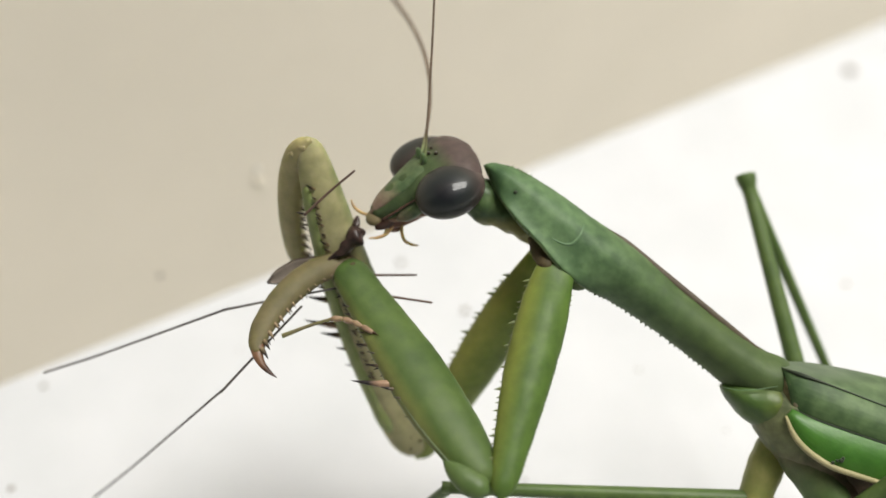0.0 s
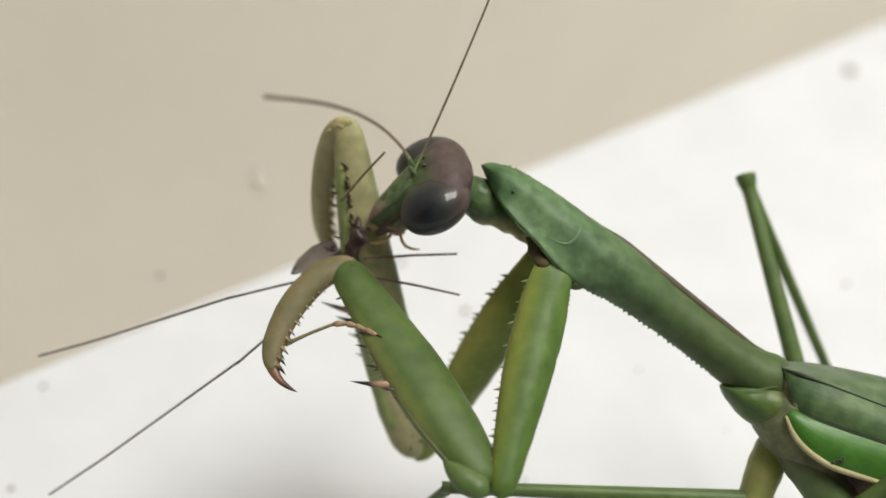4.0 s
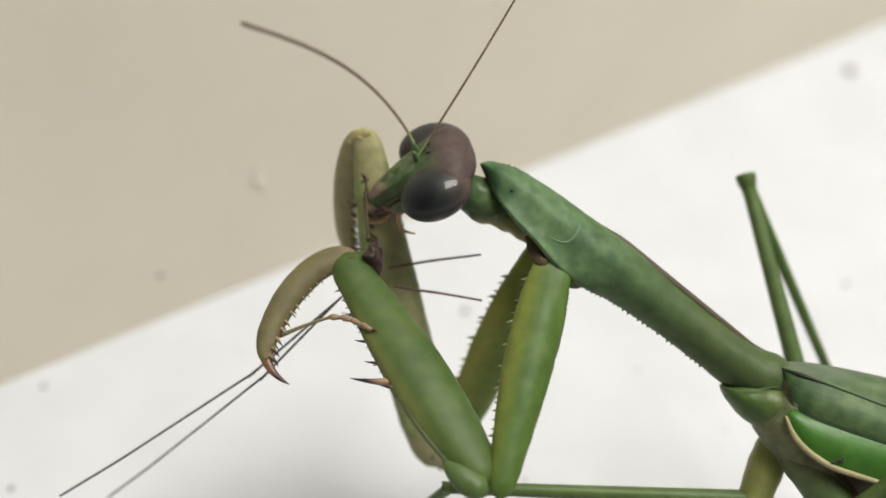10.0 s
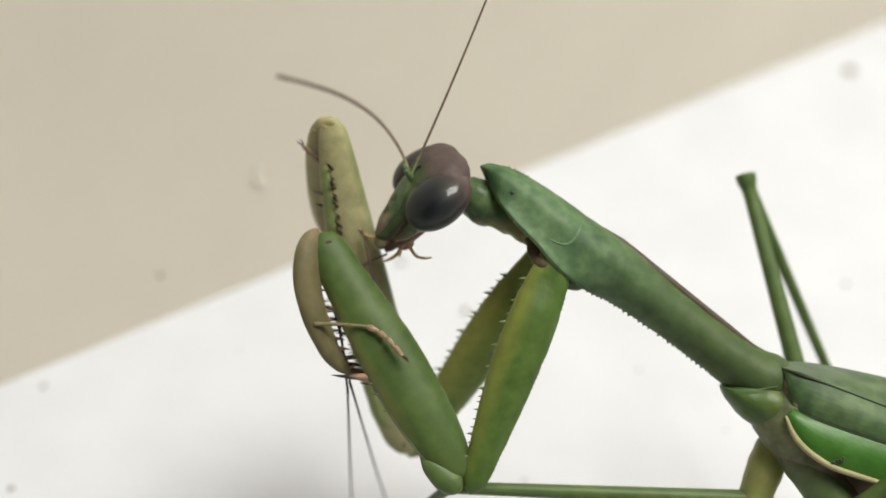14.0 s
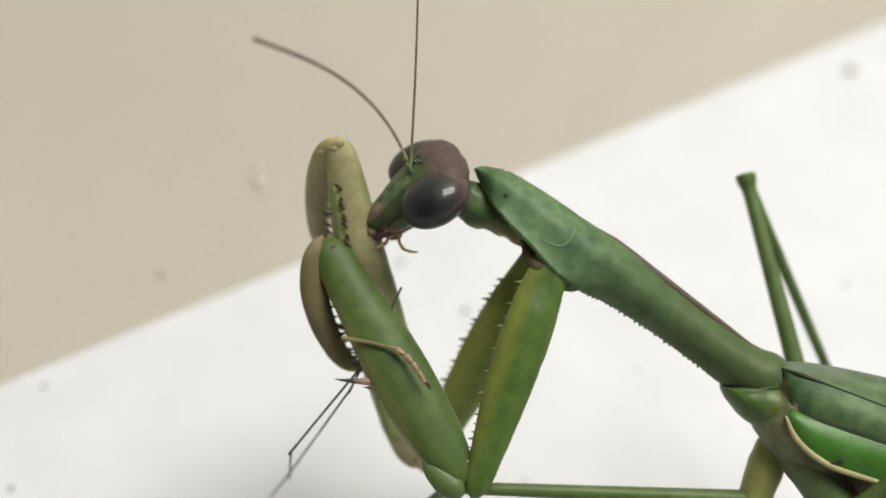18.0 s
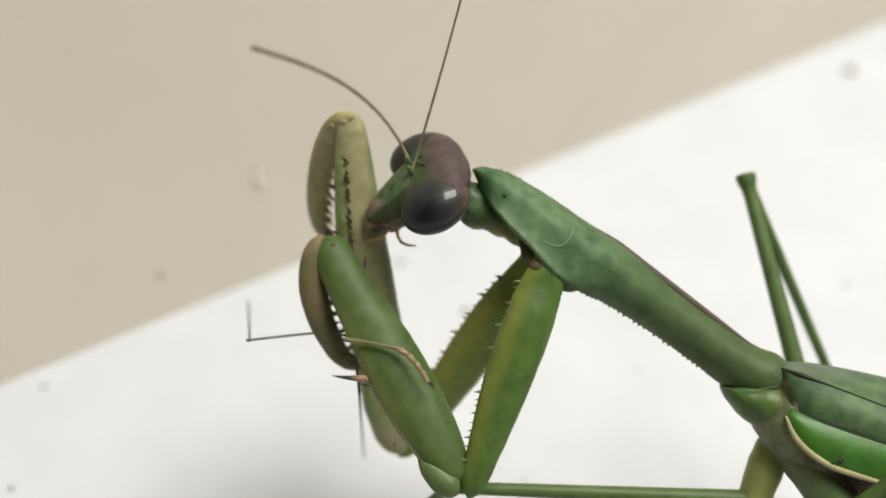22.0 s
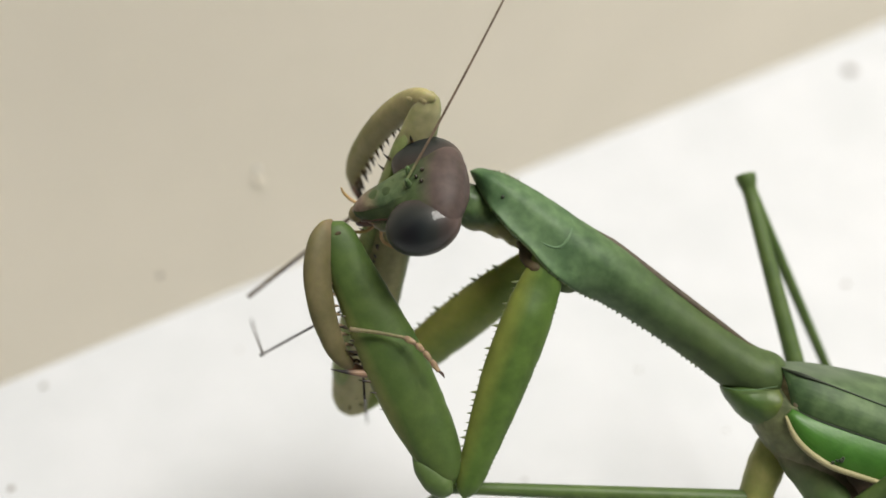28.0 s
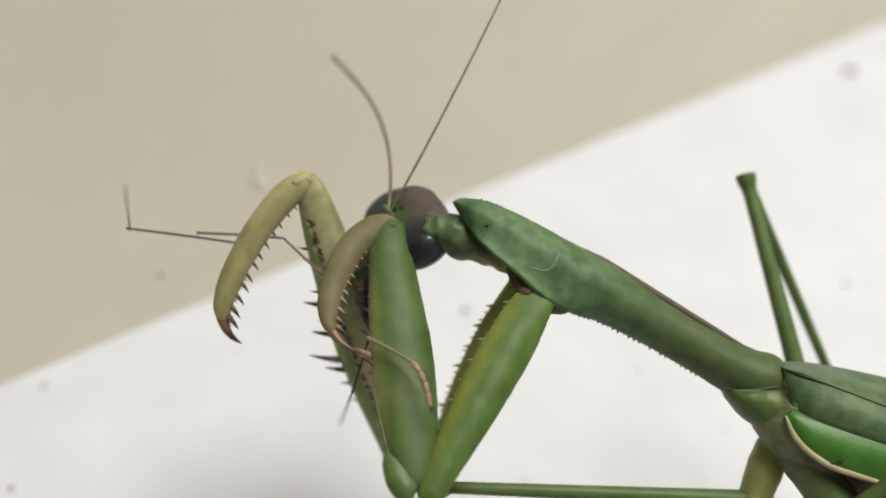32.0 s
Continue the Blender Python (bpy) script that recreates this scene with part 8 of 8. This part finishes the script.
    keyed("stub_d", [
        (0, -0.735, 0.491, -3.673, 16.8, -7.1, 174.8), (0.5, -0.306, 0.990, -3.579, 16.9, -8.8, 176.0), (1, 0.196, 1.592, -3.487, 17.0, -10.1, 176.9),
        (1.5, 0.275, 1.625, -3.488, 17.0, -10.3, 176.9), (2, 0.353, 1.681, -3.491, 17.0, -10.6, 176.9), (2.5, 0.818, 1.761, -3.337, 17.0, -10.8, 177.2),
        (3, 1.219, 1.883, -3.184, 17.0, -10.9, 177.4), (3.5, 1.207, 1.852, -3.187, 17.0, -11.1, 177.4), (4.5, 1.138, 1.753, -3.210, 17.1, -11.6, 177.3),
        (5.5, 1.070, 1.675, -3.260, 17.1, -12.4, 177.3), (6, 1.059, 1.694, -3.295, 17.1, -12.8, 177.3), (6.5, 1.121, 1.797, -3.681, 17.5, -16.8, 177.2),
        (7, 1.260, 1.991, -4.055, 17.8, -20.6, 177.2), (7.5, 1.610, 1.859, -4.048, 17.8, -20.5, 177.4), (8, 1.886, 1.855, -4.048, 17.8, -20.3, 177.5),
        (8.5, 1.810, 1.972, -3.846, 17.6, -18.3, 177.4), (9, 1.734, 2.102, -3.626, 17.3, -15.2, 177.4), (9.5, 2.133, 1.867, -3.597, 17.1, -11.9, 177.6),
        (10, 2.704, 1.605, -3.566, 16.9, -8.7, 177.7), (10.25, 2.852, 1.827, -3.184, 16.8, -5.4, 177.7), (10.5, 3.015, 2.652, -2.777, 16.7, -1.8, 177.7),
        (10.75, 3.152, 1.610, -2.659, 16.7, 0.7, 177.6), (11, 3.336, 0.765, -2.599, 16.7, 3.2, 177.6), (11.5, 4.058, 1.246, -3.122, 16.7, 1.2, 177.8),
        (11.75, 3.924, 0.435, -2.690, 16.7, 2.3, 177.7), (12, 3.702, 0.259, -2.275, 16.7, 2.6, 177.5), (12.25, 3.366, -0.137, -2.248, 16.7, 1.0, 177.5),
        (12.5, 2.887, -0.514, -2.225, 16.7, -0.6, 177.5), (13, 1.616, 0.100, -2.232, 16.7, -2.3, 177.4), (13.5, -1.377, 0.389, -3.312, 17.5, -16.8, 175.7),
        (14, -3.682, 1.565, -4.661, 25.7, -49.5, 171.4), (14.5, -3.681, 1.553, -5.074, 27.4, -52.5, 171.4), (15.5, -3.672, 1.347, -5.751, 29.9, -56.4, 171.4),
        (16.5, -3.660, 1.072, -6.135, 30.9, -57.7, 171.3), (17, -3.655, 0.963, -6.183, 30.6, -57.3, 171.3), (17.5, -3.676, 1.430, -6.218, 30.0, -56.5, 171.4),
        (18, -3.692, 1.803, -6.245, 29.4, -55.7, 171.4), (18.5, -3.664, 1.160, -6.198, 28.8, -54.8, 171.3), (19, -3.618, 0.100, -6.119, 28.2, -53.8, 171.2),
        (19.5, -3.667, 1.229, -6.203, 27.6, -52.8, 171.3), (20, -3.695, 1.878, -6.251, 27.0, -51.8, 171.4), (20.5, -3.674, 1.392, -6.215, 26.4, -50.7, 171.4),
        (21, -3.647, 0.781, -6.170, 25.8, -49.6, 171.3), (21.5, -3.681, 1.553, -6.227, 25.2, -48.4, 171.4), (22, -3.707, 2.152, -6.271, 24.7, -47.3, 171.4),
        (22.5, -3.681, 1.549, -6.226, 24.2, -46.1, 171.4), (23, -3.632, 0.438, -6.144, 23.7, -45.0, 171.3), (23.5, -3.618, 0.100, -6.119, 23.3, -43.8, 171.2),
        (24, -3.618, 0.100, -6.119, 22.9, -42.8, 171.2), (24.5, -3.618, 0.100, -6.119, 22.5, -41.7, 171.2), (25, -3.618, 0.100, -6.119, 22.2, -40.8, 171.2),
        (25.5, -3.618, 0.100, -6.119, 21.9, -39.9, 171.2), (26.5, -3.618, 0.100, -6.119, 21.5, -38.6, 171.2), (27.5, -3.618, 0.100, -6.119, 21.3, -37.8, 171.2),
        (28.25, -3.618, 0.100, -6.119, 21.2, -37.7, 171.2), (28.5, -3.682, 1.568, -6.228, 21.2, -37.8, 171.4), (28.75, -3.593, -0.464, -6.078, 21.2, -37.7, 171.2),
        (29, -3.627, 0.313, -6.135, 21.2, -37.7, 171.3), (29.5, -3.583, -0.687, -6.061, 21.2, -37.7, 171.1), (30, -3.562, -1.172, -6.025, 21.2, -37.7, 171.1),
        (30.5, -3.559, -1.244, -6.020, 21.2, -37.7, 171.1), (31, -3.562, -1.173, -6.025, 21.2, -37.7, 171.1), (31.2, -5.913, -0.548, -4.901, 17.7, -18.8, 173.4),
        (31.4, -9.698, 0.401, -2.750, 16.6, 1.9, 175.6), (31.5, -10.478, 0.177, -1.888, 16.7, 5.1, 176.1), (31.6, -10.661, 0.562, -1.206, 16.7, 4.6, 176.4),
        (31.8, -10.978, 1.563, 0.123, 16.7, -0.4, 176.8), (32, -11.197, 2.726, 0.754, 16.7, -3.6, 177.0), ])
    keyed("stub_e", [
        (0, -5.766, -3.181, 5.138, 19.1, 39.1, 163.5), (0.5, -4.988, -2.153, 5.514, 18.7, 36.7, 163.8), (1, -4.070, -0.875, 5.933, 18.1, 33.1, 164.4),
        (1.5, -3.903, -0.899, 5.951, 18.0, 31.7, 164.7), (2, -3.767, -0.841, 5.974, 17.8, 30.7, 164.9), (2.5, -3.398, -0.682, 6.299, 18.0, 32.0, 164.7),
        (3, -3.135, -0.437, 6.615, 18.3, 33.9, 164.5), (3.5, -3.359, -0.500, 6.596, 18.7, 37.1, 163.5), (4.5, -4.649, -0.711, 6.486, 22.2, 56.5, 154.1),
        (5.5, -5.936, -0.879, 6.340, 19.5, 73.4, 127.3), (6, -6.161, -0.879, 6.275, 15.6, 75.3, 118.2), (6.5, -5.942, -0.610, 6.204, 10.5, 76.0, 108.6),
        (7, -5.599, -0.197, 6.174, 5.9, 76.4, 100.4), (7.5, -5.290, -0.408, 6.158, 10.6, 75.8, 108.9), (8, -5.126, -0.408, 6.158, 13.3, 75.3, 114.2),
        (8.5, -5.328, -0.240, 6.043, 9.9, 76.0, 107.6), (9, -5.535, -0.009, 5.804, 5.9, 76.4, 100.4), (9.5, -5.369, -0.192, 5.493, 3.9, 76.7, 96.8),
        (10, -5.198, -0.476, 5.007, -0.5, 76.6, 89.2), (10.25, -5.308, 0.509, 4.492, -4.2, 75.5, 82.4), (10.5, -5.497, 1.782, 3.665, -8.7, 72.4, 72.9),
        (10.75, -5.513, 0.384, 2.775, -11.0, 67.2, 65.6), (11, -5.524, -0.163, 2.340, -11.4, 63.9, 62.7), (11.5, -5.515, -0.298, 2.151, -11.3, 63.6, 62.9),
        (11.75, -5.518, -0.231, 2.063, -11.2, 63.4, 63.0), (12, -5.493, -0.581, 1.967, -11.1, 63.2, 63.3), (12.25, -5.438, -1.374, 1.862, -10.8, 63.0, 63.8),
        (12.5, -5.385, -2.128, 1.762, -10.5, 62.7, 64.3), (13, -5.527, 0.100, 1.645, -51.3, 76.1, 0.0), (13.5, -5.545, 0.489, 1.494, -52.0, 76.4, 0.0),
        (14, -5.640, 2.057, 1.365, -53.0, 76.9, 0.0), (14.5, -5.632, 2.087, 1.216, -54.3, 77.5, 0.0), (15.5, -5.592, 1.872, 0.931, -57.6, 79.0, 0.0),
        (16.5, -5.540, 1.508, 0.670, -62.1, 80.9, 0.0), (17, -5.514, 1.348, 0.548, -64.8, 81.9, 0.0), (17.5, -5.541, 2.003, 0.436, -67.7, 82.9, 0.0),
        (18, -5.557, 2.514, 0.327, -70.9, 84.0, 0.0), (18.5, -5.481, 1.600, 0.217, -74.3, 85.2, 0.0), (19, -5.367, 0.100, 0.113, -77.8, 86.3, 0.0),
        (19.5, -5.452, 1.686, 0.018, -81.5, 87.4, 0.0), (20, -5.493, 2.586, -0.075, -85.2, 88.6, 0.0), (20.5, -5.431, 1.897, -0.164, -89.0, 89.7, 0.0),
        (21, -5.359, 1.043, -0.247, 87.4, 89.2, 180.0), (21.5, -5.411, 2.103, -0.332, 83.8, 88.1, 180.0), (22, -5.446, 2.920, -0.414, 80.4, 87.1, 180.0),
        (22.5, -5.378, 2.084, -0.485, 77.2, 86.1, 180.0), (23, -5.267, 0.561, -0.547, 74.2, 85.1, 180.0), (23.5, -5.224, 0.100, -0.611, 71.4, 84.2, 180.0),
        (24, -5.211, 0.100, -0.675, 68.9, 83.3, 180.0), (24.5, -5.199, 0.100, -0.738, 66.6, 82.5, 180.0), (25, -5.189, 0.100, -0.797, 64.5, 81.8, 180.0),
        (25.5, -5.180, 0.100, -0.855, 62.7, 81.1, 180.0), (26.5, -5.166, 0.100, -0.964, 59.7, 79.9, 180.0), (27.5, -5.158, 0.100, -1.067, 57.6, 79.0, 180.0),
        (28, -5.157, 0.100, -1.116, 56.8, 78.7, 180.0), (28.25, -5.166, 0.100, -1.138, 57.1, 78.8, 180.0), (28.5, -5.315, 2.071, -1.183, 58.6, 79.5, 180.0),
        (28.75, -5.248, 0.320, -1.173, 61.6, 80.7, 180.0), (29, -5.281, -0.087, -1.180, 66.1, 82.4, 180.0), (29.5, -5.414, -0.577, -1.194, 81.4, 87.4, 180.0),
        (30, -5.605, -1.067, -1.209, -75.3, 85.5, 0.0), (30.5, -5.877, -1.196, -1.239, -52.0, 76.5, 0.0), (31, -6.213, -1.201, -1.288, -36.5, 66.0, 0.0),
        (31.2, -7.659, -0.977, -1.501, -30.7, 59.6, 0.0), (31.4, -10.018, 0.601, -1.839, -25.3, 50.6, 0.0), (31.5, -10.503, 0.377, -1.892, -23.6, 46.7, 0.0),
        (31.6, -10.606, 0.162, -1.615, -22.8, 44.4, 0.0), (31.8, -10.836, 0.492, -0.191, -22.5, 43.6, 0.0), (32, -11.043, 1.549, 0.744, -22.6, 44.0, 0.0), ])
    keyed("wing", [
        (0, -8.522, 1.019, -1.051, 17.6, 18.6, 180.0), (0.5, -8.627, 2.047, -0.808, 17.4, 17.0, 180.0), (1, -8.756, 3.325, -0.560, 17.3, 15.4, 180.0),
        (1.5, -8.696, 3.301, -0.560, 17.4, 16.3, 180.0), (2, -8.560, 3.359, -0.560, 17.5, 18.1, 180.0), (2.5, -8.049, 3.518, -0.288, 18.2, 24.3, 180.0),
        (3, -7.595, 3.763, 0.040, 19.1, 30.1, 180.0), (3.5, -7.540, 3.700, 0.146, 19.3, 31.1, 180.0), (4.5, -7.472, 3.489, 0.322, 18.9, 29.0, 180.0),
        (5.5, -7.407, 3.321, 0.425, 18.1, 23.7, 180.0), (6, -7.357, 3.321, 0.440, 16.9, 20.0, 167.2), (6.5, -6.671, 3.590, 0.307, 12.6, 13.3, 139.4),
        (7, -5.803, 4.003, 0.040, 8.4, 6.3, 120.2), (7.5, -5.438, 3.792, -0.319, 7.2, 8.3, 115.7), (8, -5.186, 3.792, -0.764, 6.5, 13.3, 113.3),
        (8.5, -4.973, 3.960, -1.298, 6.0, 14.6, 111.4), (9, -4.791, 4.191, -1.937, 5.6, 15.2, 109.8), (9.5, -4.596, 4.008, -2.544, 5.2, 15.2, 108.3),
        (10, -4.390, 3.724, -2.993, 4.8, 14.9, 107.0), (10.25, -4.337, 4.709, -3.161, 4.7, 15.0, 106.6), (10.5, -4.287, 5.982, -3.256, 4.6, 15.1, 106.4),
        (10.75, -4.079, 4.584, -3.175, 4.5, 14.9, 105.8), (11, -3.881, 4.037, -3.080, 4.4, 14.8, 105.5), (11.5, -3.539, 3.902, -2.882, 4.4, 14.6, 105.4),
        (11.75, -3.427, 3.969, -2.809, 4.4, 14.6, 105.5), (12, -3.370, 3.619, -2.768, 4.4, 14.5, 105.4), (12.25, -3.425, 2.826, -2.760, 4.3, 15.0, 105.1),
        (12.5, -3.618, 2.072, -2.780, 4.1, 16.4, 104.5), (13, -4.253, 1.250, -2.888, 3.7, 20.8, 102.8), (13.5, -4.977, 2.153, -3.054, 3.3, 25.6, 101.3),
        (14, -5.335, 2.951, -3.145, 3.1, 28.1, 100.7), (14.5, -5.332, 2.951, -3.145, 3.1, 28.0, 100.6), (15.5, -5.294, 2.672, -3.135, 3.1, 27.9, 100.5),
        (16.5, -5.238, 2.409, -3.125, 3.0, 27.8, 100.2), (17, -5.213, 2.404, -3.125, 2.9, 27.8, 100.0), (17.5, -5.144, 1.765, -3.101, 2.9, 27.6, 99.8),
        (18, -5.095, 1.481, -3.091, 2.8, 27.6, 99.5), (18.5, -5.072, 1.688, -3.099, 2.7, 27.7, 99.3), (19, -5.058, 2.096, -3.114, 2.7, 27.8, 99.1),
        (19.5, -5.018, 2.101, -3.114, 2.6, 27.8, 98.8), (20, -4.980, 2.187, -3.117, 2.5, 27.8, 98.6), (20.5, -4.934, 2.168, -3.116, 2.4, 27.8, 98.3),
        (21, -4.893, 2.250, -3.119, 2.3, 27.8, 98.0), (21.5, -4.856, 2.442, -3.126, 2.2, 27.9, 97.7), (22, -4.829, 2.821, -3.140, 2.2, 28.0, 97.4),
        (22.5, -4.751, 2.298, -3.121, 2.0, 27.8, 97.0), (23, -4.687, 2.038, -3.112, 1.9, 27.8, 96.7), (23.5, -4.613, 1.592, -3.095, 1.8, 27.6, 96.3),
        (24, -4.535, 1.044, -3.075, 1.7, 27.5, 96.0), (24.5, -4.509, 1.443, -3.090, 1.7, 27.6, 95.7), (25, -4.486, 1.904, -3.107, 1.6, 27.7, 95.4),
        (25.5, -4.424, 1.597, -3.095, 1.5, 27.7, 95.1), (26.5, -4.260, 0.107, -3.041, 1.3, 27.2, 94.5), (27.5, -4.161, -0.335, -3.024, 1.2, 27.1, 93.9),
        (28, -4.117, -0.518, -3.018, 1.1, 27.0, 93.7), (28.25, -4.037, -1.803, -2.971, 1.0, 26.6, 93.6), (28.5, -4.150, 0.778, -3.065, 1.0, 27.4, 93.5),
        (28.75, -4.121, 0.480, -3.054, 1.0, 27.3, 93.4), (29, -4.199, 2.342, -3.123, 1.0, 27.9, 93.3), (29.5, -4.097, 0.795, -3.066, 0.9, 27.4, 93.2),
        (30, -4.052, 0.295, -3.048, 0.9, 27.2, 93.0), (30.5, -4.035, 0.295, -3.048, 0.9, 27.2, 92.9), (31, -4.030, 0.463, -3.054, 0.8, 27.3, 92.8),
        (31.2, -4.084, 1.645, -3.097, 0.8, 27.7, 92.8), (31.4, -4.171, 3.514, -3.166, 0.8, 28.3, 92.8), (31.5, -4.147, 3.029, -3.148, 0.8, 28.1, 92.8),
        (31.6, -4.111, 2.308, -3.121, 0.8, 27.9, 92.8), (31.8, -4.105, 2.220, -3.118, 0.8, 27.8, 92.8), (32, -4.149, 3.137, -3.152, 0.8, 28.1, 92.8), ])
    keyed("body", [
        (0, -5.562, 0.391, 1.120, 21.1, 40.8, 174.7), (0.5, -5.109, 0.890, 1.127, 18.8, 30.1, 175.5), (1, -4.657, 1.492, 1.135, 17.6, 20.3, 176.1),
        (1.5, -4.717, 1.525, 1.370, 18.1, 24.6, 176.0), (2, -4.858, 1.581, 1.606, 18.8, 29.5, 175.9), (2.5, -5.294, 1.661, 1.412, 21.2, 41.8, 173.5),
        (3, -5.655, 1.783, 1.217, 28.8, 62.3, 166.0), (3.5, -5.609, 1.752, 1.217, 27.3, 59.4, 167.1), (4.5, -5.352, 1.653, 1.215, 21.0, 42.0, 171.2),
        (5.5, -5.097, 1.575, 1.214, 18.1, 26.1, 173.3), (6, -5.054, 1.594, 1.215, 17.8, 23.6, 173.6), (6.5, -5.355, 1.697, 1.155, 19.0, 33.3, 171.1),
        (7, -5.662, 1.891, 1.022, 24.6, 57.1, 161.7), (7.5, -5.457, 1.759, 0.748, 29.9, 71.4, 151.0), (8, -5.260, 1.755, 0.432, 27.9, 78.1, 136.3),
        (8.5, -5.267, 1.872, 0.177, 18.0, 79.5, 118.5), (9, -5.276, 2.002, 0.039, 2.3, 80.4, 93.6), (9.5, -5.121, 0.408, 0.039, -21.4, 79.5, 56.1),
        (10, -4.966, 0.124, 0.038, -33.4, 74.6, 28.1), (10.25, -4.771, 1.109, -1.324, -25.1, 54.8, 11.6), (10.5, -4.508, 2.382, -2.729, -21.0, 41.3, 7.2),
        (10.75, -4.240, 0.984, -2.684, -22.5, 46.3, 7.1), (11, -4.019, 0.437, -2.666, -23.5, 48.9, 7.0), (11.5, -3.434, 0.302, -2.855, -22.4, 45.7, 6.3),
        (11.75, -3.436, 0.369, -2.718, -23.1, 47.8, 6.8), (12, -3.422, 0.019, -2.461, -25.1, 53.3, 8.5), (12.25, -3.657, -0.774, -2.169, -29.0, 61.9, 12.5),
        (12.5, -4.207, -1.528, -1.838, -34.2, 73.9, 25.2), (13, -5.157, 0.100, -1.501, 29.0, 79.5, 135.8), (13.5, -5.180, 0.465, -1.894, 33.4, 75.5, 150.2),
        (14, -5.270, 1.908, -2.320, 33.8, 74.0, 153.8), (14.5, -5.272, 1.948, -2.321, 33.8, 74.0, 153.8), (15.5, -5.261, 1.770, -2.316, 33.7, 74.0, 153.8),
        (16.5, -5.241, 1.444, -2.308, 33.7, 74.0, 153.7), (17, -5.232, 1.299, -2.304, 33.7, 74.0, 153.7), (17.5, -5.268, 1.940, -2.324, 33.8, 74.1, 153.7),
        (18, -5.288, 2.447, -2.345, 33.9, 74.3, 153.4), (18.5, -5.215, 1.564, -2.333, 33.7, 74.7, 152.4), (19, -5.101, 0.100, -2.308, 33.4, 75.1, 151.0),
        (19.5, -5.167, 1.658, -2.371, 33.6, 75.8, 150.0), (20, -5.186, 2.548, -2.420, 33.5, 76.5, 148.5), (20.5, -5.105, 1.873, -2.428, 32.9, 77.2, 146.1),
        (21, -5.010, 1.032, -2.433, 31.9, 78.0, 143.0), (21.5, -5.025, 2.080, -2.495, 30.9, 79.0, 139.7), (22, -5.021, 2.888, -2.553, 29.2, 79.9, 135.5),
        (22.5, -4.919, 2.062, -2.565, 26.2, 80.7, 129.7), (23, -4.777, 0.556, -2.556, 21.8, 81.4, 122.3), (23.5, -4.695, 0.100, -2.579, 16.4, 82.0, 113.8),
        (24, -4.638, 0.100, -2.617, 9.8, 82.4, 104.0), (24.5, -4.580, 0.100, -2.656, 2.2, 82.6, 93.2), (25, -4.522, 0.100, -2.694, -5.5, 82.6, 82.1),
        (25.5, -4.465, 0.100, -2.732, -12.7, 82.3, 71.8), (26.5, -4.887, 0.100, -2.806, -23.4, 81.0, 55.0), (27.5, -5.852, 0.100, -2.874, -29.2, 79.4, 43.8),
        (28, -5.805, 0.100, -2.905, -30.9, 78.6, 39.8), (28.25, -5.783, 0.100, -2.920, -31.5, 78.2, 38.1), (28.5, -5.858, 2.018, -3.002, -32.4, 77.9, 36.0),
        (28.75, -5.745, 0.175, -2.950, -32.3, 77.4, 35.2), (29, -5.704, -0.275, -2.947, -32.5, 77.0, 34.2), (29.5, -5.645, -0.773, -2.952, -32.8, 76.3, 32.4),
        (30, -5.592, -1.263, -2.954, -33.0, 75.7, 31.0), (30.5, -5.562, -1.395, -2.964, -33.1, 75.2, 29.9), (31, -5.545, -1.402, -2.976, -33.1, 74.9, 29.1),
        (31.2, -5.543, -1.326, -2.982, -33.2, 74.8, 28.8), (31.4, -5.599, -0.086, -3.030, -33.4, 74.7, 28.3), (31.5, -5.574, -0.571, -3.013, -33.3, 74.7, 28.4),
        (31.6, -5.550, -1.030, -2.997, -33.2, 74.6, 28.4), (31.8, -5.577, -0.445, -3.020, -33.4, 74.6, 28.2), (32, -5.630, 0.673, -3.061, -33.6, 74.7, 27.8), ])


motions()
